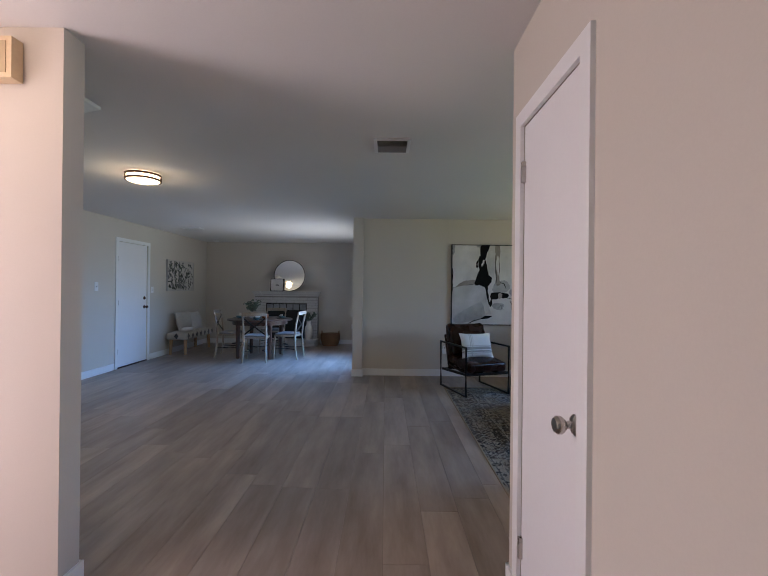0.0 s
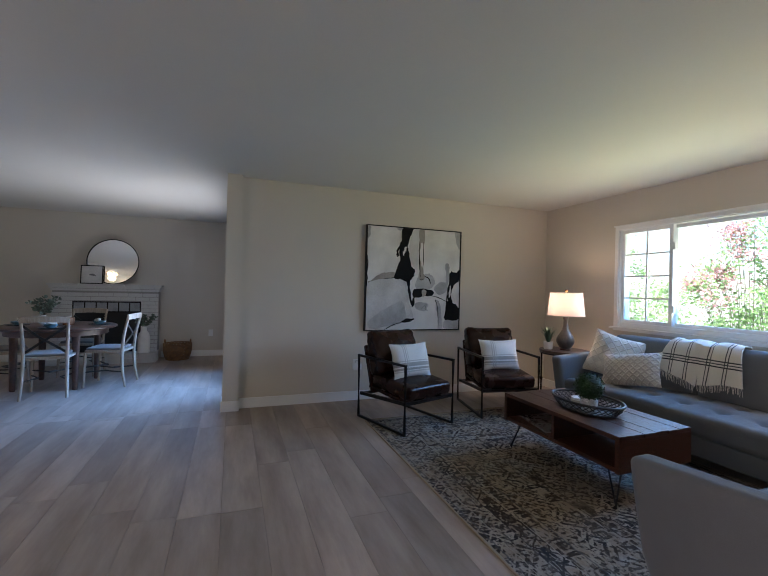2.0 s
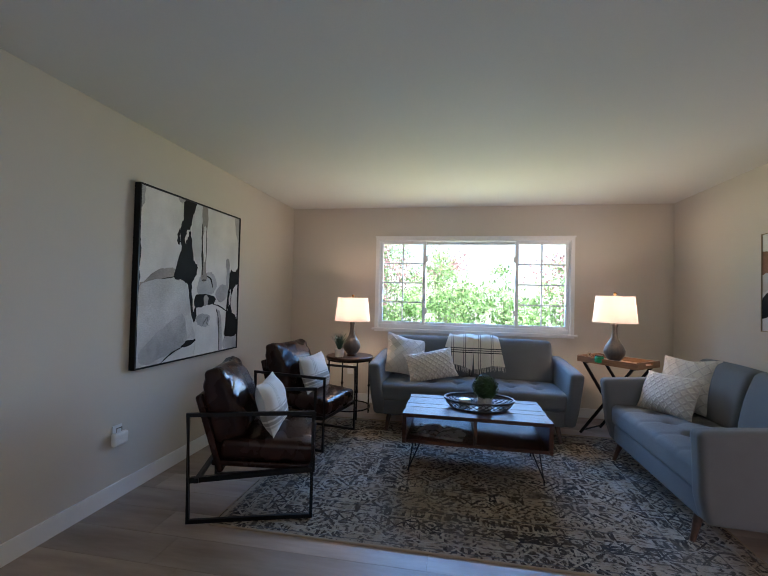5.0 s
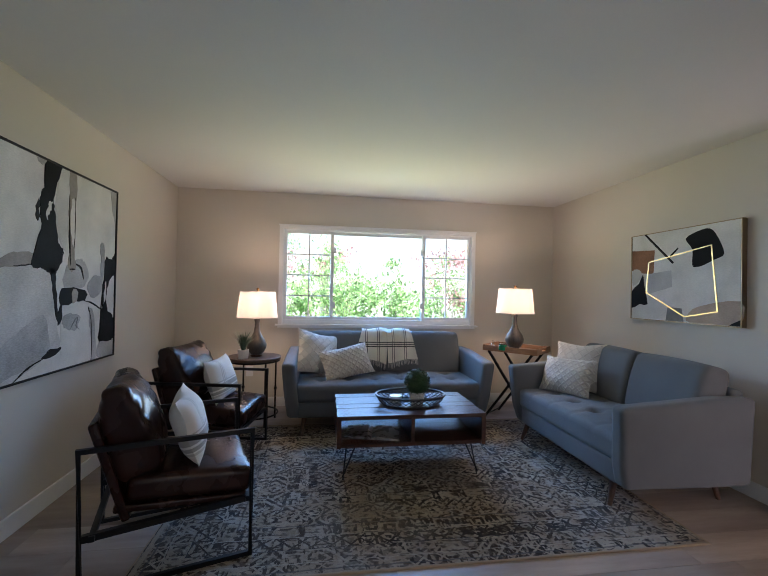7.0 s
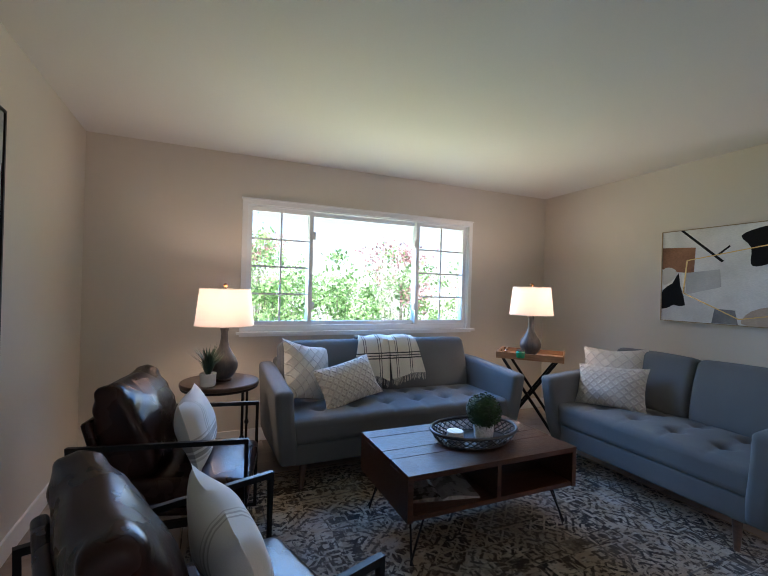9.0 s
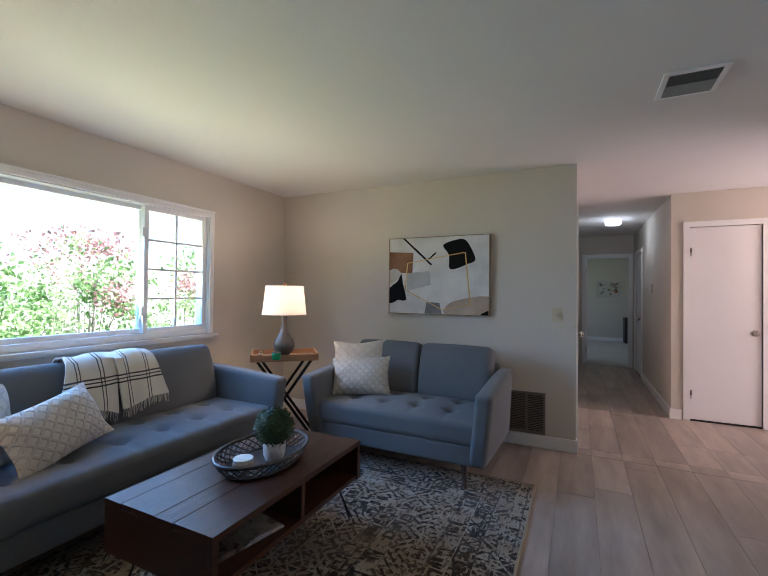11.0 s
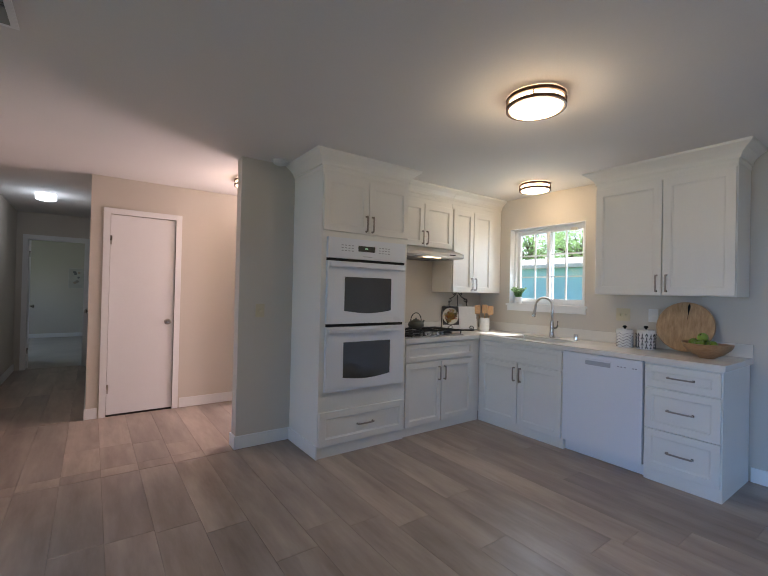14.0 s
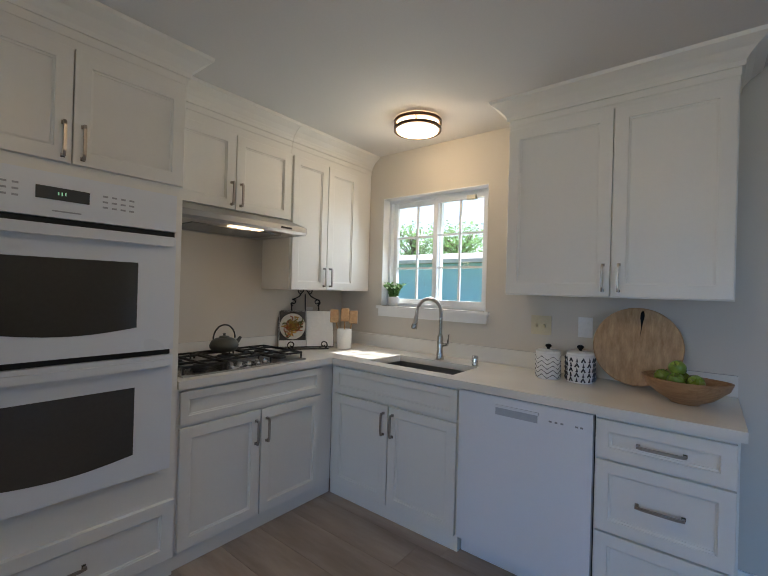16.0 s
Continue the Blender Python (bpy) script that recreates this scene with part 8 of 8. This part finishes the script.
patch(art, [(0.36, 0.52), (0.50, 0.45), (0.62, 0.50), (0.68, 0.58), (0.52, 0.56)], P_GREY, 1, 0.02, 0.31, 0.30)
eucalyptus("floor_vase", pose(-1.78, 9.47, 0.1485), 0.24, "tall white vase with eucalyptus on the hearth", M_CERAMIC, 33, [(0, 0), (0.085, 0), (0.092, 0.02), (0.092, 0.24), (0.075, 0.31), (0.045, 0.36), (0.045, 0.42), (0.05, 0.43), (0.04, 0.42), (0, 0.30)])
k = thing("wicker_basket", pose(-1.29, 9.60, 0.0), "brown woven basket with handles on the floor", "basket")
M_WICKER = surf("brown_wicker", (0.26, 0.13, 0.055), 0.7, vary=0.35, big=20, fine=60, bump=0.6)
for i in range(11):
    z = 0.008 + i * 0.026
    r = 0.17 + 0.045 * math.sin(min(1, i / 7) * math.pi / 2)
    part("woven_course", tube([(r * math.cos(a) + 0.002 * math.sin(a * 24 + i * 3.1), r * math.sin(a), z + 0.003 * math.sin(a * 24 + i * 3.14)) for a in np.linspace(0, 2 * math.pi, 72, endpoint=False)], 0.0135, 6, None, True), M_WICKER, k, smooth=True)
part("basket_floor", lathe([(0, 0.002), (0.17, 0.002), (0.17, 0.012), (0, 0.012)], 28), M_WICKER, k)
for s in (-1, 1):
    part("handle", tube([(s * 0.20 + 0.0, 0.06 * math.cos(radians(a)), 0.275 + 0.065 * math.sin(radians(a))) for a in range(0, 181, 15)], 0.009, 7), M_WICKER, k, smooth=True)

# ---- outside ----


def shrub(name, x, y, z0, w, d, h, count, size, mat, label, seed, blooms=None, gaps=0.35):
    """A bush of many small leaves in clumps, with gaps and an uneven outline."""
    rng = random.Random(seed)
    s = thing(name, pose(x, y, z0), label, "shrub")
    bm, bl = bmesh.new(), bmesh.new()
    st = bmesh.new()
    for c in range(int(count / 45)):
        a = rng.uniform(0, 6.283)
        rad = math.sqrt(rng.random())
        ht = rng.uniform(0.08, 1.0)
        c0 = Vector((math.cos(a) * rad * w / 2, math.sin(a) * rad * d / 2, h * ht * (1 - 0.35 * rad * rad)))
        tube([(c0.x * 0.3, c0.y * 0.3, 0), c0 * 0.7, c0], [0.007, 0.005, 0.002], 4, st)
        cr = rng.uniform(0.12, 0.26)
        red = blooms is not None and (ht > 0.66 and rng.random() < 0.4)
        for _ in range(85):
            p = c0 + Vector((rng.gauss(0, 1), rng.gauss(0, 1), rng.gauss(0, 0.8))) * cr * 0.68
            if p.z < 0.02:
                continue
            u = Vector((rng.uniform(-1, 1), rng.uniform(-1, 1), rng.uniform(-1, 1))).normalized()
            v = u.orthogonal().normalized()
            k = 0.72 * size * rng.uniform(0.6, 1.3)
            n = u.cross(v)
            tgt = bl if red else bm
            tgt.faces.new([tgt.verts.new(p + u * k * q + v * k * r + n * k * e) for q, r, e in ((-0.5, 0, 0), (0, 0.30, 0.1), (0.5, 0, 0), (0, -0.30, 0.1))])
    part("stem", st, M_TWIG, s)
    tagged(part("foliage", bm, mat, s), kind="stuff")
    if blooms:
        tagged(part("red_foliage", bl, blooms, s), kind="stuff")
    return s


def leafmat(name, c, tr=0.35):
    m, nt, b = nodes_of(name)
    gi = nt.nodes.new("ShaderNodeNewGeometry")
    r = ramp_node(nt, gi.outputs["Random Per Island"], [(0.0, tuple(q * 0.6 for q in c)), (1.0, tuple(min(1, q * 1.5) for q in c))])
    nt.links.new(r.outputs["Color"], b.inputs["Base Color"])
    b.inputs["Roughness"].default_value = 0.5
    t = nt.nodes.new("ShaderNodeBsdfTranslucent")
    nt.links.new(r.outputs["Color"], t.inputs["Color"])
    mx = nt.nodes.new("ShaderNodeMixShader")
    mx.inputs[0].default_value = tr
    nt.links.new(b.outputs[0], mx.inputs[1])
    nt.links.new(t.outputs[0], mx.inputs[2])
    nt.links.new(mx.outputs[0], nt.nodes["Material Output"].inputs["Surface"])
    return m


M_TWIG = surf("pale_twig_bark", (0.36, 0.31, 0.23), 0.8, vary=0.2)
M_SHRUB = leafmat("sunlit_shrub_leaf", (0.33, 0.50, 0.20))
M_SHRUB2 = leafmat("yellow_green_shrub_leaf", (0.44, 0.58, 0.24))
M_REDLEAF = leafmat("red_young_leaf", (0.58, 0.33, 0.31))
shrub("garden_shrub", 7.2, 5.7, -0.13, 2.2, 1.4, 2.70, 4200, 0.095, M_SHRUB, "sunlit green shrub with red tips outside the window", 61, M_REDLEAF)
shrub("garden_shrub", 7.0, 4.5, -0.13, 2.4, 1.4, 2.15, 2300, 0.11, M_SHRUB, "loose sunlit green shrub outside the window", 62)
shrub("garden_shrub", 7.1, 3.3, -0.13, 2.4, 1.4, 2.05, 1900, 0.11, M_SHRUB, "low sunlit green shrub outside the window", 68)
shrub("garden_shrub", 7.4, 2.0, -0.13, 2.4, 1.5, 2.55, 2200, 0.10, M_SHRUB, "loose sunlit shrub with red leaves outside", 63, M_REDLEAF)
shrub("garden_shrub", 7.0, 0.6, -0.13, 2.0, 1.5, 2.2, 1800, 0.09, M_SHRUB, "sunlit green garden shrub with red leaves", 64, M_REDLEAF)
shrub("garden_shrub", 6.4, 7.4, -0.13, 2.2, 1.8, 2.9, 3000, 0.09, M_SHRUB, "dense sunlit green hedge shrub outside", 65)
shrub("garden_shrub", 7.6, -1.4, -0.13, 2.4, 1.6, 2.3, 1800, 0.10, M_SHRUB2, "sunlit green garden shrub near the fence", 66)
shrub("garden_shrub", 9.0, 4.6, -0.13, 5.0, 1.4, 3.1, 2200, 0.10, M_SHRUB2, "tall loose shrub behind the others", 67, M_REDLEAF)
# added pale backdrop that gives the white glare between the leaves
solid("garden_glare_backdrop", boxes((11.0, 11.2, -12, 14, -0.13, 1.5)), surf("pale_backdrop", (0.72, 0.70, 0.66), 0.9, vary=0.08, fine=40, bump=0.4), "pale backdrop added for white glare behind the shrubs", "wall", kind="structure")
solid("blue_garden_spike", lathe([(0, 0), (0.10, 0), (0.13, 0.03), (0.10, 0.07), (0.05, 0.12), (0, 0.13)], 16), surf("blue_plastic", (0.02, 0.08, 0.30), 0.3), "small blue ornament on the outer window ledge", "ornament", smooth=True, at=pose(EAST + 0.20, 4.02, 0.93) @ Matrix.Diagonal((0.4, 0.4, 0.5, 1)))
solid("outer_window_ledge", box(EAST + 0.161, EAST + 0.26, 2.9, 5.2, 0.88, 0.93, 0.004), M_TRIM, "white outer ledge under the window", "ledge", kind="structure")
# neighbour's house seen from the kitchen
hs = thing("neighbour_house", pose(-17.0, 1.0, -0.13), "blue one-storey house with pale roof across the street", "house")
M_BLUE = surf("blue_house_paint", (0.42, 0.70, 0.80), 0.7, vary=0.06, fine=30)
part("wall", box(-5, 0, -11, 11, 0, 2.7), M_BLUE, hs)
bm = bmesh.new()
rp = [(0.6, 2.65), (0.6, 2.8), (-2.5, 3.35), (-5.6, 2.8), (-5.6, 2.65)]
e0, e1 = [[bm.verts.new((x, y, z)) for x, z in rp] for y in (-11.6, 11.6)]
for i in range(5):
    bm.faces.new((e0[i], e0[(i + 1) % 5], e1[(i + 1) % 5], e1[i]))
bm.faces.new(e0[::-1])
bm.faces.new(e1)
part("roof", bm, surf("pale_shingle", (0.62, 0.60, 0.57), 0.9, vary=0.12, fine=20, bump=0.4), hs, "pale shingle roof")
for y in (-1.6, 2.4, 6.0):
    wd = part("window", box(0.001, 0.05, y, y + 1.5, 1.1, 2.1, 0.01), M_VINYL, hs)
    part("pane", box(0.051, 0.056, y + 0.08, y + 0.71, 1.18, 2.02), surf("sky_lit_glass", (0.35, 0.45, 0.5), 0.1), wd)
    part("pane", box(0.051, 0.056, y + 0.79, y + 1.42, 1.18, 2.02), surf("sky_lit_glass_two", (0.35, 0.45, 0.5), 0.1), wd)
part("downpipe", tube([(0.05, 1.2, 0.0), (0.05, 1.2, 2.65)], 0.04, 8), M_BLUE, hs)
shrub("street_shrub", -13.0, 2.6, -0.13, 1.4, 4.2, 0.9, 2600, 0.10, M_SHRUB, "low sunlit shrubs in front of the blue house", 71)
shrub("street_shrub", -13.2, -1.6, -0.13, 1.4, 3.4, 0.8, 1600, 0.10, M_SHRUB2, "low sunlit shrubs across the street", 72)
solid("road", box(-12.0, -8.0, -50, 50, -0.1295, -0.10), surf("sunlit_asphalt", (0.30, 0.30, 0.30), 0.9, vary=0.1, fine=30), "pale sunlit street outside the kitchen", "road", kind="structure")


def tree(x, y, h, cr, seed, label):
    rng = random.Random(seed)
    t = thing("tree", pose(x, y, -0.13), label, "tree")
    bm = tube([(0, 0, 0), (0.1, 0, h * 0.3), (0.0, 0.1, h * 0.6), (0.1, 0, h * 0.85)], [0.22, 0.17, 0.10, 0.04], 10)
    lv = bmesh.new()
    for c in range(46):
        a, r, z = rng.uniform(0, 6.28), rng.uniform(0.2, 1) * cr, h * rng.uniform(0.5, 1.0)
        c0 = Vector((math.cos(a) * r, math.sin(a) * r, z))
        tube([(0.05, 0.05, z * 0.75), c0 * 0.8 + Vector((0, 0, z * 0.16)), c0], [0.05, 0.03, 0.01], 5, bm)
        for _ in range(50):
            p = c0 + Vector((rng.gauss(0, 1), rng.gauss(0, 1), rng.gauss(0, 0.7))) * cr * 0.22
            u = Vector((rng.uniform(-1, 1), rng.uniform(-1, 1), rng.uniform(-1, 1))).normalized()
            v = u.orthogonal().normalized()
            k = 0.22 * rng.uniform(0.6, 1.2)
            lv.faces.new([lv.verts.new(p + u * k * q + v * k * w) for q, w in ((-0.5, 0), (0, 0.3), (0.5, 0), (0, -0.3))])
    part("trunk", bm, M_WALNUT, t)
    tagged(part("crown", lv, M_SHRUB, t), kind="stuff")


tree(-27, -13.0, 6.3, 2.2, 81, "leafy green tree behind the blue house")
tree(-26, -8.6, 5.6, 2.0, 82, "leafy green tree beyond the pale roof")
tree(-28, -10.6, 6.0, 1.9, 83, "green tree far behind the house")
# porch and patio surroundings
# unseen slab, added to block direct sun from the entry floor
solid("porch_sun_blocker", box(-5.5, -2.91, -1.5, 1.71, 2.50, 2.62, 0.01), M_CEIL, "unseen pale slab added to keep sun out of the front door", "porch roof", kind="structure")
solid("patio_fence", boxes((-0.34, 5.5, 11.5, 11.6, -0.13, 1.7)), M_RUSTIC, "brown wooden fence behind the patio", "fence", kind="structure")

# ---- floor planks ----


def lay_floor():
    rng = random.Random(4)
    width, length = 0.228, 1.52
    rects = [(-0.345, 0.572, -3.08, 0.30), (-2.745, 0.572, 0.302, 1.706), (-1.355, 0.572, 1.706, 1.85), (WEST, EAST, 1.852, NORTH_LIVING), (WEST, -0.483, NORTH_LIVING, NORTH_DINING)]
    shared = {}
    far = bmesh.new()
    count = 0
    for col in range(int((WEST - 0.2) / width) - 1, int(EAST / width) + 2):
        cx0, cx1 = col * width, (col + 1) * width
        off = (rng.random() * length)
        for row in range(-5, 10):
            cy0, cy1 = row * length + off, (row + 1) * length + off
            for rx0, rx1, ry0, ry1 in rects:
                x0, x1, y0, y1 = max(cx0, rx0), min(cx1, rx1), max(cy0, ry0), min(cy1, ry1)
                if x1 - x0 < 0.01 or y1 - y0 < 0.01:
                    continue
                w, l = round(x1 - x0 - 0.0016, 3), round(y1 - y0 - 0.0016, 3)
                near = count < 300 and y0 > 0.2 and y0 < 6.4 and x0 < 1.2 and x0 > -3.9
                if near:
                    count += 1
                    key = (w, l)
                    if key not in shared:
                        shared[key] = mesh_from(soften(box(-w / 2, w / 2, -l / 2, l / 2, -0.006, 0.0), 0.0012, 1), "plank", M_PLANK)
                    ob = new("plank", shared[key])
                    ob.location = ((x0 + x1) / 2, (y0 + y1) / 2, 0.0)
                    ob.parent = floor
                else:
                    bx(far, x0 + 0.0008, x1 - 0.0008, y0 + 0.0008, y1 - 0.0008, -0.006, 0.0)
    tagged(part("planks", far, M_PLANK2, floor), kind="stuff")


lay_floor()
